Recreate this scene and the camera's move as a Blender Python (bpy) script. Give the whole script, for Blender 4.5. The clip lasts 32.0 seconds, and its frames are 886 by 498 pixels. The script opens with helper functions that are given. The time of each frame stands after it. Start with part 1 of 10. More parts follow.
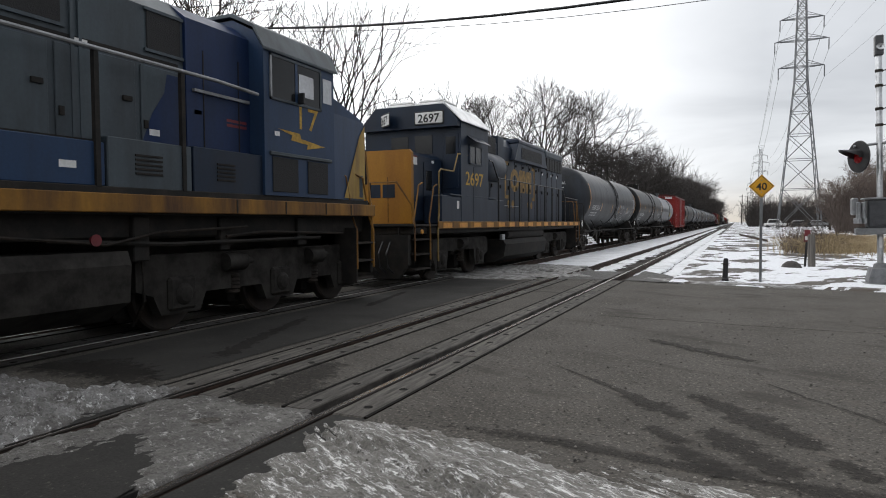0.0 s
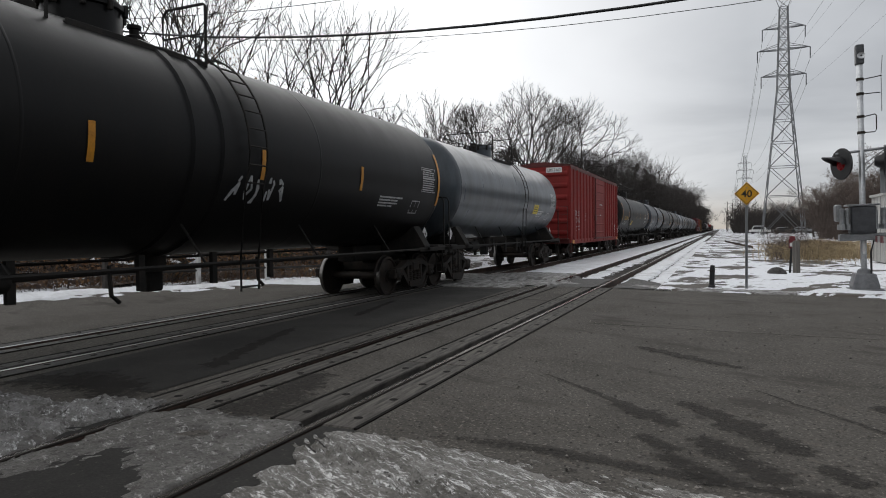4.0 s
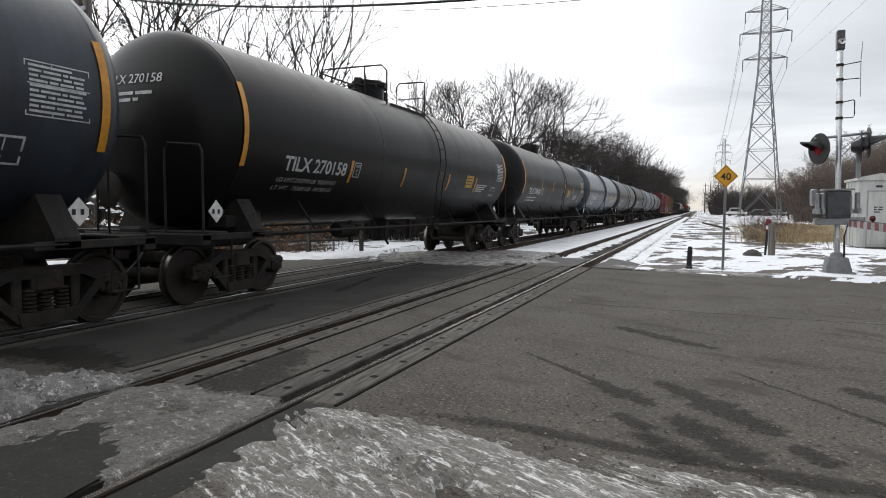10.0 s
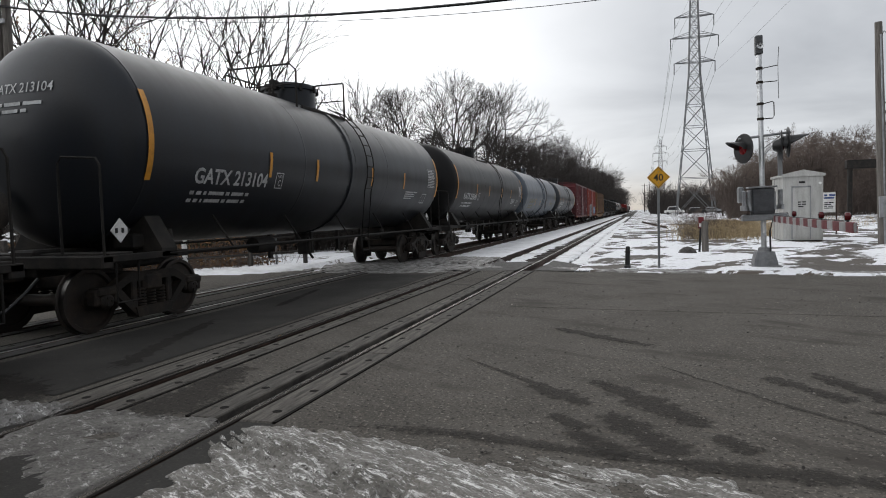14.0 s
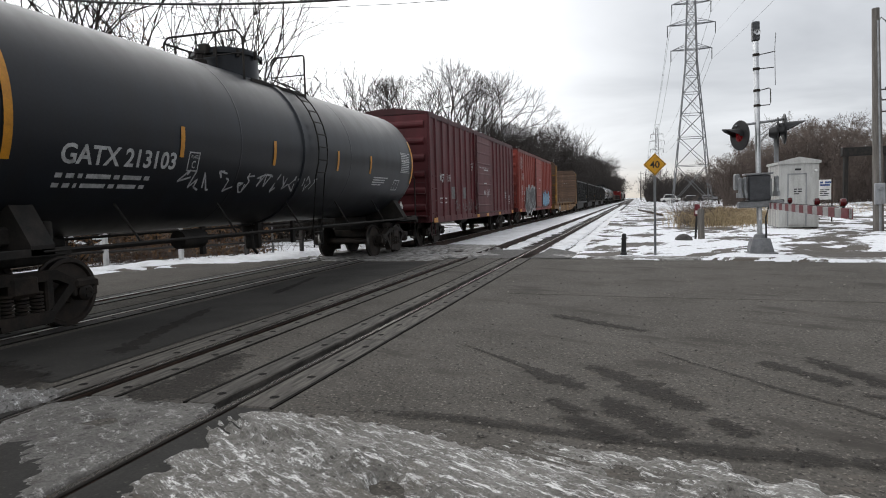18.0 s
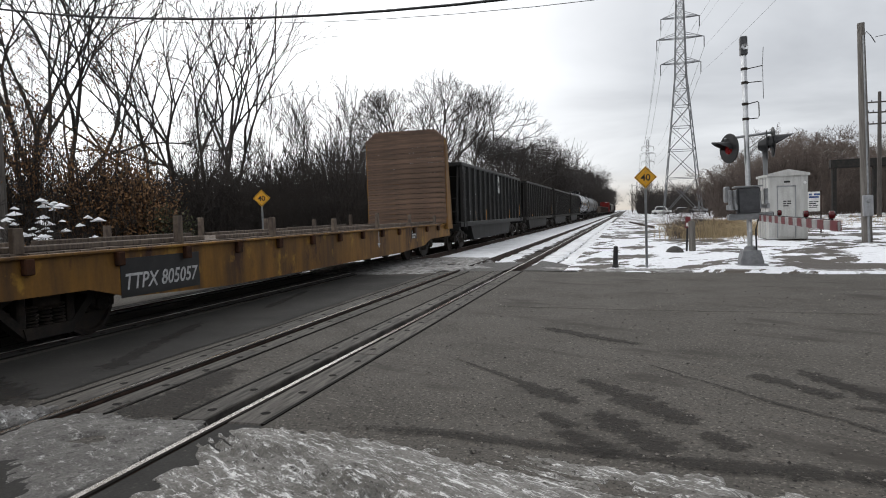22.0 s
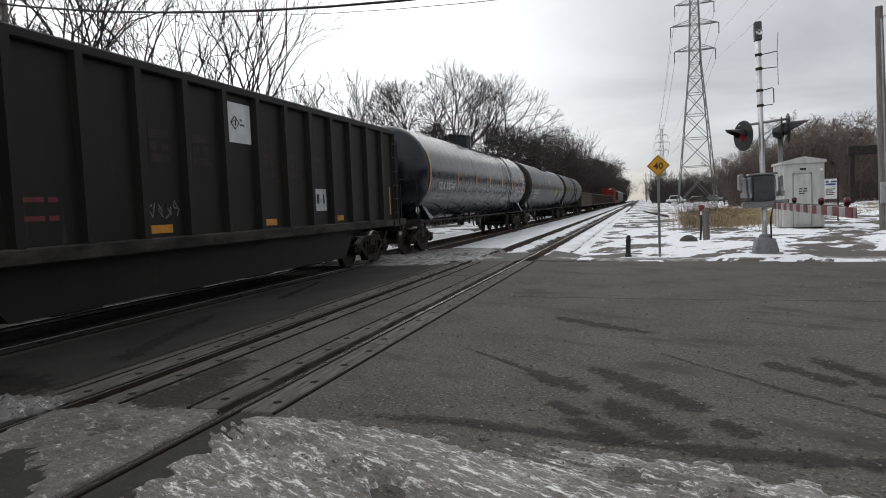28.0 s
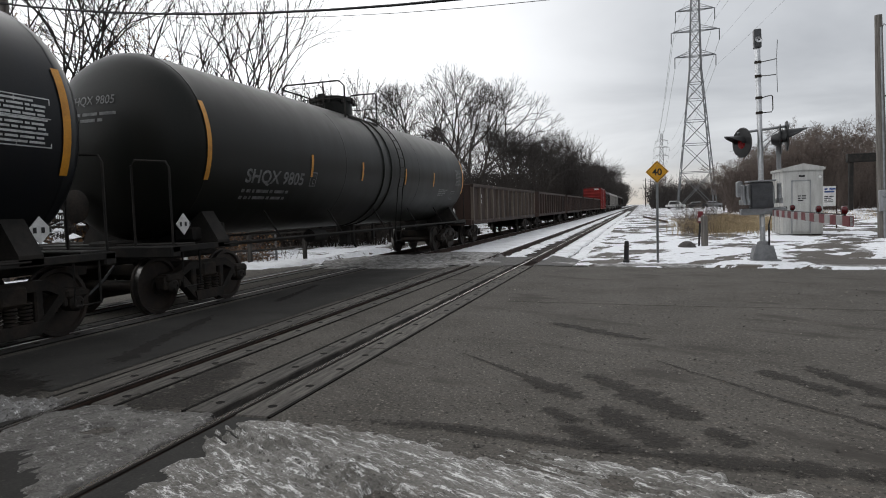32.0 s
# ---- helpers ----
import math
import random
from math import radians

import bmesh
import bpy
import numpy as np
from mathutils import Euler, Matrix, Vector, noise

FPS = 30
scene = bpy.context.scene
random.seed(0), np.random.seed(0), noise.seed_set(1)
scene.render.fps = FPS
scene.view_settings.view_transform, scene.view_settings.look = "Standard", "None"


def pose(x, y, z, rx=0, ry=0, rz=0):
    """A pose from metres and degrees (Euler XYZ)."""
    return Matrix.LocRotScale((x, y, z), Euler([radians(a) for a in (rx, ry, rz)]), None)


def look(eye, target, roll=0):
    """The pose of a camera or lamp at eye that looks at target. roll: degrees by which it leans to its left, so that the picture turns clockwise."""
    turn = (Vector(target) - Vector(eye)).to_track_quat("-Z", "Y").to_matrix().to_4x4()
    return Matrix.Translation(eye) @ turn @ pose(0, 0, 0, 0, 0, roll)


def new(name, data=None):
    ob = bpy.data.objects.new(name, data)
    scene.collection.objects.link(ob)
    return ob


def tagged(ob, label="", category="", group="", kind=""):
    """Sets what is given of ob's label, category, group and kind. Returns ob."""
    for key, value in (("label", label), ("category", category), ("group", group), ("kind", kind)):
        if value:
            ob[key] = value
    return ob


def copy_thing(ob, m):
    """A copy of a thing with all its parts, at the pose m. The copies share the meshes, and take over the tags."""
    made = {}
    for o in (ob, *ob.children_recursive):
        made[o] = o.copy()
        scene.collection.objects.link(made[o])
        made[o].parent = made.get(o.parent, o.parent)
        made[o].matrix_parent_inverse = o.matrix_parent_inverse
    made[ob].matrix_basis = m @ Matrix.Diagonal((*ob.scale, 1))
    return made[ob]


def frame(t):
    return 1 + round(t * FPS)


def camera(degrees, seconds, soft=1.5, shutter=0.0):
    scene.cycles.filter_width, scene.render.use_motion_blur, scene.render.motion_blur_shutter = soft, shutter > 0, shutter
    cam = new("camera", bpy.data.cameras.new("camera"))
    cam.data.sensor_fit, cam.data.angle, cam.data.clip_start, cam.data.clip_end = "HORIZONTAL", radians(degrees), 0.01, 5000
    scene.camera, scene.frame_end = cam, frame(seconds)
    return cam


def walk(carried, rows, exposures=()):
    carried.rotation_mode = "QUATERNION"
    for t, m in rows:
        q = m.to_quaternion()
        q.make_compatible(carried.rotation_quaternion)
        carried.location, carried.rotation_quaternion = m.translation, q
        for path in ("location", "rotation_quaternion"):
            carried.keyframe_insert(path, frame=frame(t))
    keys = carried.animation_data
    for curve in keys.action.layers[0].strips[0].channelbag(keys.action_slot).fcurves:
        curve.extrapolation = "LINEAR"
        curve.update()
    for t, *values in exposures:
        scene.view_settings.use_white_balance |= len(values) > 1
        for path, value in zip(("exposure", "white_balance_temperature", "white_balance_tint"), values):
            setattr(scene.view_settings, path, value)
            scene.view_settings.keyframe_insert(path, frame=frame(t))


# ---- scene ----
# Camera: hand-held on one spot beside the crossing, turning with the view.
# Each row: seconds, sideways place, height, yaw, pitch, roll.
VIEW = [
    (0, -0.090, 1.469, 24.41, -2.27, 0.34),
    (0.5, -0.097, 1.471, 24.90, -2.10, 0.15),
    (1, -0.080, 1.471, 24.84, -1.57, 0.22),
    (1.5, -0.093, 1.469, 24.80, -1.45, 0.12),
    (2, -0.086, 1.469, 24.88, -1.41, 0.15),
    (2.5, -0.087, 1.474, 24.37, -1.60, 0.01),
    (3, -0.080, 1.468, 24.26, -1.44, 0.25),
    (3.5, -0.090, 1.471, 23.97, -1.66, 0.50),
    (5.5, -0.124, 1.492, 21.27, -1.10, 0.56),
    (6, -0.104, 1.493, 21.39, -1.87, 0.40),
    (6.5, -0.125, 1.492, 21.32, -1.84, 0.29),
    (7, -0.127, 1.479, 21.70, -2.44, 1.42),
    (7.5, -0.118, 1.457, 27.09, -3.00, 0.55),
    (8, -0.116, 1.471, 30.79, -3.19, -0.59),
    (8.5, -0.104, 1.479, 27.48, -3.74, -0.95),
    (9, -0.099, 1.453, 25.29, -3.98, -1.00),
    (9.5, -0.109, 1.476, 24.22, -4.73, -0.24),
    (10, -0.128, 1.491, 21.61, -3.62, -0.37),
    (10.5, -0.116, 1.487, 19.68, -3.28, -0.43),
    (11, -0.087, 1.493, 18.71, -3.13, -0.12),
    (11.5, -0.063, 1.495, 19.08, -3.54, 0.08),
    (12, -0.066, 1.485, 19.19, -3.90, 0.26),
    (12.5, -0.037, 1.493, 18.54, -4.04, 0.36),
    (13, -0.014, 1.514, 16.14, -3.08, 0.40),
    (13.5, -0.015, 1.507, 16.32, -3.15, 0.43),
    (14, -0.005, 1.516, 16.92, -3.04, 1.55),
    (14.5, -0.022, 1.498, 16.92, -2.66, 1.42),
    (16.5, -0.014, 1.500, 17.09, -3.74, 2.00),
    (17, -0.021, 1.508, 17.17, -3.73, 1.90),
    (17.5, -0.010, 1.495, 17.37, -3.86, 1.91),
    (18, -0.006, 1.494, 16.60, -4.07, 1.67),
    (18.5, -0.007, 1.500, 16.32, -4.14, 1.57),
    (19, -0.010, 1.503, 16.47, -3.94, 1.46),
    (19.5, -0.011, 1.495, 16.67, -3.91, 1.57),
    (20, -0.008, 1.498, 16.87, -4.17, 1.72),
    (20.5, 0.002, 1.503, 16.72, -4.01, 1.56),
    (21, -0.005, 1.500, 16.36, -3.91, 1.79),
    (21.5, -0.013, 1.507, 16.10, -3.58, 1.70),
    (22, -0.000, 1.507, 15.92, -2.97, 1.84),
    (22.5, 0.007, 1.507, 15.50, -2.58, 1.73),
    (23, -0.009, 1.506, 15.52, -2.67, 1.60),
    (23.5, -0.002, 1.508, 15.72, -3.05, 1.49),
    (24, -0.006, 1.509, 15.93, -3.44, 1.37),
    (24.5, 0.005, 1.502, 15.63, -3.76, 1.41),
    (25, 0.004, 1.506, 15.74, -4.04, 1.24),
    (25.5, 0.000, 1.508, 14.81, -3.52, 0.98),
    (27.5, 0.029, 1.505, 14.89, -4.09, 1.41),
    (28, 0.033, 1.493, 17.05, -3.72, 2.33),
    (28.5, 0.046, 1.501, 19.13, -3.02, 2.77),
    (29, 0.048, 1.510, 20.07, -2.60, 2.76),
    (29.5, 0.046, 1.502, 19.31, -2.78, 2.67),
    (30, 0.047, 1.504, 19.04, -3.03, 2.46),
    (30.5, 0.055, 1.508, 18.51, -3.02, 2.44),
    (31, 0.039, 1.503, 17.96, -3.02, 2.33),
    (31.5, 0.049, 1.507, 17.98, -3.12, 2.54),
    (32, 0.056, 1.513, 17.01, -3.45, 1.77)]
cam = camera(69.0, 32.0, soft=1.0)
walk(cam, [(t, pose(x, 0.0, z, 90 + pitch, roll, yaw)) for t, x, z, yaw, pitch, roll in VIEW],
     [(0, 0.08), (1, -0.05), (2, -0.2), (3.5, -0.3), (6, -0.48), (7, -0.05), (7.5, 0.2), (8, 0.42), (9, 0.38), (11, 0.12), (14, -0.1), (17, 0.05), (20, 0.15), (22, 0.05), (23, -0.25), (25, -0.1), (29, -0.12), (32, -0.15)])

# ---------------------------------------------------------------- light
# Overcast winter afternoon: a thick bright cloud deck, the sun hidden behind it.
SUN_AZ, SUN_EL = radians(-20), radians(34)
world = bpy.data.worlds.new("overcast_sky")
scene.world = world
world.use_nodes = True
wn, wl = world.node_tree.nodes, world.node_tree.links
wn.clear()


def wnode(kind, **kw):
    n = wn.new(kind)
    for k, v in kw.items():
        n.inputs[k].default_value = v
    return n


w_out = wn.new("ShaderNodeOutputWorld")
w_bg = wnode("ShaderNodeBackground", Strength=1.0)
w_sky = wn.new("ShaderNodeTexSky")
w_sky.sky_type = "NISHITA"
w_sky.sun_disc = False
w_sky.sun_elevation, w_sky.sun_rotation = SUN_EL, SUN_AZ
w_skybg = wnode("ShaderNodeBackground", Strength=0.005)
w_add = wn.new("ShaderNodeAddShader")
w_tc = wn.new("ShaderNodeTexCoord")
w_sep = wn.new("ShaderNodeSeparateXYZ")
wl.new(w_tc.outputs["Generated"], w_sep.inputs[0])
# cloud sheets: flatten the dome so that the banks stretch out towards the horizon
w_zz = wn.new("ShaderNodeMath"); w_zz.operation = "MAXIMUM"; w_zz.inputs[1].default_value = 0.0
wl.new(w_sep.outputs["Z"], w_zz.inputs[0])
w_za = wn.new("ShaderNodeMath"); w_za.operation = "ADD"; w_za.inputs[1].default_value = 0.16
wl.new(w_zz.outputs[0], w_za.inputs[0])
w_dx = wn.new("ShaderNodeMath"); w_dx.operation = "DIVIDE"
w_dy = wn.new("ShaderNodeMath"); w_dy.operation = "DIVIDE"
wl.new(w_sep.outputs["X"], w_dx.inputs[0]); wl.new(w_za.outputs[0], w_dx.inputs[1])
wl.new(w_sep.outputs["Y"], w_dy.inputs[0]); wl.new(w_za.outputs[0], w_dy.inputs[1])
w_com = wn.new("ShaderNodeCombineXYZ")
wl.new(w_dx.outputs[0], w_com.inputs["X"]); wl.new(w_dy.outputs[0], w_com.inputs["Y"])
w_noise = wnode("ShaderNodeTexNoise", Scale=0.75, Detail=6.0, Roughness=0.52, Distortion=0.4)
wl.new(w_com.outputs[0], w_noise.inputs["Vector"])
w_ramp = wn.new("ShaderNodeValToRGB")
w_ramp.color_ramp.elements[0].position, w_ramp.color_ramp.elements[0].color = 0.34, (0.47, 0.49, 0.525, 1)
w_ramp.color_ramp.elements[1].position, w_ramp.color_ramp.elements[1].color = 0.66, (0.78, 0.805, 0.84, 1)
wl.new(w_noise.outputs["Fac"], w_ramp.inputs[0])
# brighter overhead to the left of the line, duller to its right
w_side = wn.new("ShaderNodeMapRange")
w_side.inputs["From Min"].default_value, w_side.inputs["From Max"].default_value = 0.03, -0.42
w_side.inputs["To Min"].default_value, w_side.inputs["To Max"].default_value = 0.0, 1.0
wl.new(w_sep.outputs["X"], w_side.inputs["Value"])
w_mixs = wn.new("ShaderNodeMix"); w_mixs.data_type = "RGBA"
wl.new(w_side.outputs[0], w_mixs.inputs["Factor"])
wl.new(w_ramp.outputs[0], w_mixs.inputs["A"])
w_mixs.inputs["B"].default_value = (1.50, 1.52, 1.55, 1)
# warm clear slot just over the horizon
w_hor = wn.new("ShaderNodeMapRange")
w_hor.inputs["From Min"].default_value, w_hor.inputs["From Max"].default_value = 0.06, 0.0
wl.new(w_sep.outputs["Z"], w_hor.inputs["Value"])
w_mixh = wn.new("ShaderNodeMix"); w_mixh.data_type = "RGBA"
wl.new(w_hor.outputs[0], w_mixh.inputs["Factor"])
wl.new(w_mixs.outputs["Result"], w_mixh.inputs["A"])
w_mixh.inputs["B"].default_value = (0.64, 0.60, 0.55, 1)
# heavier cloud away from the line on the right
w_heavy = wn.new("ShaderNodeMapRange")
w_heavy.inputs["From Min"].default_value, w_heavy.inputs["From Max"].default_value = 0.35, 0.90
w_heavy.inputs["To Min"].default_value, w_heavy.inputs["To Max"].default_value = 1.0, 0.95
wl.new(w_sep.outputs["X"], w_heavy.inputs["Value"])
w_dark = wn.new("ShaderNodeVectorMath"); w_dark.operation = "SCALE"
wl.new(w_mixh.outputs["Result"], w_dark.inputs[0])
wl.new(w_heavy.outputs[0], w_dark.inputs["Scale"])
wl.new(w_dark.outputs[0], w_bg.inputs["Color"])
wl.new(w_sky.outputs[0], w_skybg.inputs["Color"])
wl.new(w_bg.outputs[0], w_add.inputs[0]); wl.new(w_skybg.outputs[0], w_add.inputs[1])
wl.new(w_add.outputs[0], w_out.inputs["Surface"])

sun = new("sun", bpy.data.lights.new("sun", "SUN"))
sun.data.energy, sun.data.angle, sun.data.color = 0.5, radians(60), (1.0, 0.97, 0.93)
sun.matrix_world = look((0, 0, 50), (-50 * math.sin(SUN_AZ), -50 * math.cos(SUN_AZ), 50 - 50 * math.tan(SUN_EL)))
scene.view_settings.exposure = 0.0

# ---------------------------------------------------------------- materials
MATS = {}


def material(name, base, rough=0.6, metal=0.0, second=None, amount=0.5, scale=2.0, stretch=(1, 1, 1), edge=0.12,
             grain=30.0, grain_amount=0.12, bump=0.15, bump_dist=0.01, coat=0.0, island=False, emit=None, spread=0.0, spec=0.5):
    """A surface with two scales of variation: patches of a second colour (dirt, rust, wear) and fine grain."""
    if name in MATS:
        return MATS[name]
    m = bpy.data.materials.new(name)
    m.use_nodes = True
    nt = m.node_tree
    b = nt.nodes["Principled BSDF"]
    tc = nt.nodes.new("ShaderNodeTexCoord")
    mp = nt.nodes.new("ShaderNodeMapping")
    mp.inputs["Scale"].default_value = stretch
    nt.links.new(tc.outputs["Object"], mp.inputs["Vector"])
    n1 = nt.nodes.new("ShaderNodeTexNoise")
    n1.inputs["Scale"].default_value, n1.inputs["Detail"].default_value, n1.inputs["Roughness"].default_value = scale, 6.0, 0.62
    nt.links.new(mp.outputs[0], n1.inputs["Vector"])
    n2 = nt.nodes.new("ShaderNodeTexNoise")
    n2.inputs["Scale"].default_value, n2.inputs["Detail"].default_value = grain, 4.0
    nt.links.new(tc.outputs["Object"], n2.inputs["Vector"])
    second = second or tuple(c * 0.55 for c in base)
    mask = nt.nodes.new("ShaderNodeMapRange")
    mid = 0.5 + (0.5 - amount) * 0.5
    mask.inputs["From Min"].default_value, mask.inputs["From Max"].default_value = mid - edge, mid + edge
    nt.links.new(n1.outputs["Fac"], mask.inputs["Value"])
    mix = nt.nodes.new("ShaderNodeMix"); mix.data_type = "RGBA"
    mix.inputs["A"].default_value, mix.inputs["B"].default_value = (*base, 1), (*second, 1)
    nt.links.new(mask.outputs[0], mix.inputs["Factor"])
    hsv = nt.nodes.new("ShaderNodeHueSaturation")
    nt.links.new(mix.outputs["Result"], hsv.inputs["Color"])
    val = nt.nodes.new("ShaderNodeMapRange")
    val.inputs["From Min"].default_value, val.inputs["From Max"].default_value = 0.25, 0.75
    val.inputs["To Min"].default_value, val.inputs["To Max"].default_value = 1 - grain_amount, 1 + grain_amount
    nt.links.new(n2.outputs["Fac"], val.inputs["Value"])
    last = val.outputs[0]
    if spread:
        if island:
            src = nt.nodes.new("ShaderNodeNewGeometry").outputs["Random Per Island"]
        else:
            src = nt.nodes.new("ShaderNodeObjectInfo").outputs["Random"]
        rr = nt.nodes.new("ShaderNodeMapRange")
        rr.inputs["To Min"].default_value, rr.inputs["To Max"].default_value = 1 - spread, 1 + spread
        nt.links.new(src, rr.inputs["Value"])
        mul = nt.nodes.new("ShaderNodeMath"); mul.operation = "MULTIPLY"
        nt.links.new(last, mul.inputs[0]); nt.links.new(rr.outputs[0], mul.inputs[1])
        last = mul.outputs[0]
    nt.links.new(last, hsv.inputs["Value"])
    nt.links.new(hsv.outputs[0], b.inputs["Base Color"])
    rg = nt.nodes.new("ShaderNodeMapRange")
    rg.inputs["To Min"].default_value, rg.inputs["To Max"].default_value = max(0.02, rough - 0.1), min(1.0, rough + 0.12)
    nt.links.new(n1.outputs["Fac"], rg.inputs["Value"])
    nt.links.new(rg.outputs[0], b.inputs["Roughness"])
    b.inputs["Metallic"].default_value = metal
    b.inputs["Specular IOR Level"].default_value = spec
    b.inputs["Coat Weight"].default_value = coat
    b.inputs["Coat Roughness"].default_value = 0.15
    if bump:
        bp = nt.nodes.new("ShaderNodeBump")
        bp.inputs["Strength"].default_value, bp.inputs["Distance"].default_value = bump, bump_dist
        nt.links.new(n2.outputs["Fac"], bp.inputs["Height"])
        nt.links.new(bp.outputs[0], b.inputs["Normal"])
    if emit:
        b.inputs["Emission Color"].default_value = (*emit[0], 1)
        b.inputs["Emission Strength"].default_value = emit[1]
    MATS[name] = m
    return m


M = material
asphalt = M("asphalt", (0.088, 0.080, 0.070), 0.9, second=(0.066, 0.060, 0.052), amount=0.45, scale=0.8, grain=45, grain_amount=0.35, bump=0.5, bump_dist=0.006, spec=0.22)
asphalt_dark = M("asphalt_patch", (0.036, 0.034, 0.031), 0.85, second=(0.024, 0.023, 0.021), amount=0.5, scale=0.9, grain=70, grain_amount=0.3, bump=0.3, bump_dist=0.006, spec=0.2)
tar = M("damp_stain", (0.027, 0.0245, 0.022), 0.8, second=(0.036, 0.032, 0.029), amount=0.4, scale=4, grain=80, grain_amount=0.3, bump=0.3, bump_dist=0.004, spec=0.15)


def chipped(m, fleck, scale, share, edge=0.03, stretch=(1, 1, 1), rough=0.7):
    """Adds sharp-edged flecks of another colour (stone chips, grit, crusts) to a surface."""
    nt = m.node_tree
    b = nt.nodes["Principled BSDF"]
    src = b.inputs["Base Color"].links[0].from_socket
    tc = nt.nodes.new("ShaderNodeTexCoord")
    mp = nt.nodes.new("ShaderNodeMapping")
    tn = nt.nodes.new("ShaderNodeMapping")
    tn.inputs["Rotation"].default_value = (0, 0, 0.5)
    mp.inputs["Scale"].default_value = stretch
    nt.links.new(tc.outputs["Object"], tn.inputs["Vector"])
    nt.links.new(tn.outputs[0], mp.inputs["Vector"])
    no = nt.nodes.new("ShaderNodeTexNoise")
    no.inputs["Scale"].default_value, no.inputs["Detail"].default_value, no.inputs["Roughness"].default_value = scale, 8.0, rough
    nt.links.new(mp.outputs[0], no.inputs["Vector"])
    mr = nt.nodes.new("ShaderNodeMapRange")
    mr.inputs["From Min"].default_value, mr.inputs["From Max"].default_value = share, share + edge
    nt.links.new(no.outputs["Fac"], mr.inputs["Value"])
    mix = nt.nodes.new("ShaderNodeMix"); mix.data_type = "RGBA"
    mix.inputs["B"].default_value = (*fleck, 1)
    nt.links.new(mr.outputs[0], mix.inputs["Factor"]); nt.links.new(src, mix.inputs["A"])
    nt.links.new(mix.outputs["Result"], b.inputs["Base Color"])
    return m


def soft_rim(m, scale):
    """Lets a thin film fade out raggedly towards its rim (mesh attribute "depth")."""
    nt = m.node_tree
    b = nt.nodes["Principled BSDF"]
    at = nt.nodes.new("ShaderNodeAttribute"); at.attribute_name = "depth"
    tc = nt.nodes.new("ShaderNodeTexCoord")
    no = nt.nodes.new("ShaderNodeTexNoise")
    no.inputs["Scale"].default_value, no.inputs["Detail"].default_value, no.inputs["Roughness"].default_value = scale, 6.0, 0.65
    nt.links.new(tc.outputs["Object"], no.inputs["Vector"])
    ad = nt.nodes.new("ShaderNodeMath"); ad.operation = "MULTIPLY_ADD"
    ad.inputs[1].default_value = 2.4
    nt.links.new(no.outputs["Fac"], ad.inputs[0]); nt.links.new(at.outputs["Fac"], ad.inputs[2])
    mr = nt.nodes.new("ShaderNodeMapRange")
    mr.inputs["From Min"].default_value, mr.inputs["From Max"].default_value = 1.60, 1.90
    mr.inputs["To Max"].default_value = 0.50
    nt.links.new(ad.outputs[0], mr.inputs["Value"])
    nt.links.new(mr.outputs[0], b.inputs["Alpha"])
    return m


chipped(asphalt, (0.20, 0.18, 0.155), 34, 0.56, 0.06)
chipped(asphalt, (0.115, 0.098, 0.082), 6, 0.56, 0.10, (0.7, 1.5, 1), 0.75)
chipped(asphalt, (0.026, 0.023, 0.021), 26, 0.56, 0.05)
chipped(asphalt, (0.050, 0.044, 0.038), 1.1, 0.56, 0.10, (0.5, 1.4, 1), 0.6)
chipped(asphalt_dark, (0.075, 0.068, 0.06), 20, 0.60, 0.06)
soft_rim(tar, 13.0)
seam_m = soft_rim(M("pale_paving_seam", (0.125, 0.115, 0.10), 0.9, second=(0.09, 0.082, 0.072), amount=0.45, scale=3, grain=60, grain_amount=0.3, bump=0.3, spec=0.15), 6.0)
spill_m = soft_rim(M("black_product_spill", (0.010, 0.010, 0.010), 0.55, second=(0.018, 0.017, 0.016), amount=0.4, scale=3, grain=30, grain_amount=0.2, bump=0.1, spec=0.25), 2.4)
timber = M("weathered_crossing_timber", (0.112, 0.101, 0.087), 0.88, second=(0.034, 0.030, 0.026), amount=0.50, scale=5, stretch=(4, 0.4, 1), grain=60, grain_amount=0.3, bump=0.5, bump_dist=0.006, spread=0.22)
tar_m = M("black_tar_joint", (0.010, 0.009, 0.008), 0.9, second=(0.018, 0.016, 0.014), amount=0.4, scale=6, grain=60, bump=0.3, spec=0.1)
timber_dark = M("tarred_crossing_timber", (0.062, 0.057, 0.053), 0.75, second=(0.03, 0.028, 0.026), amount=0.5, scale=5, stretch=(3, 0.5, 1), grain=60, grain_amount=0.3, bump=0.5, bump_dist=0.006, spread=0.2)
tie_wood = M("creosoted_tie", (0.035, 0.029, 0.025), 0.85, second=(0.085, 0.075, 0.066), amount=0.35, scale=3, stretch=(0.6, 4, 2), grain=60, bump=0.4, spread=0.3)
groove = M("flangeway_dirt", (0.018, 0.016, 0.015), 0.9, grain=60, bump=0.3)
rail_dull = M("dull_wet_railhead", (0.026, 0.022, 0.019), 0.72, 0.0, second=(0.014, 0.012, 0.011), amount=0.45, scale=3, stretch=(1, 0.1, 1), grain=50, bump=0.08, spec=0.08)
rail_near = M("worn_bright_railhead", (0.34, 0.32, 0.30), 0.24, 1.0, second=(0.20, 0.17, 0.15), amount=0.35, scale=3, stretch=(1, 0.1, 1), grain=50, bump=0.04)
rail_top = M("polished_railhead", (0.50, 0.49, 0.48), 0.30, 1.0, second=(0.38, 0.34, 0.30), amount=0.35, scale=3, stretch=(1, 0.1, 1), grain=50, bump=0.05)
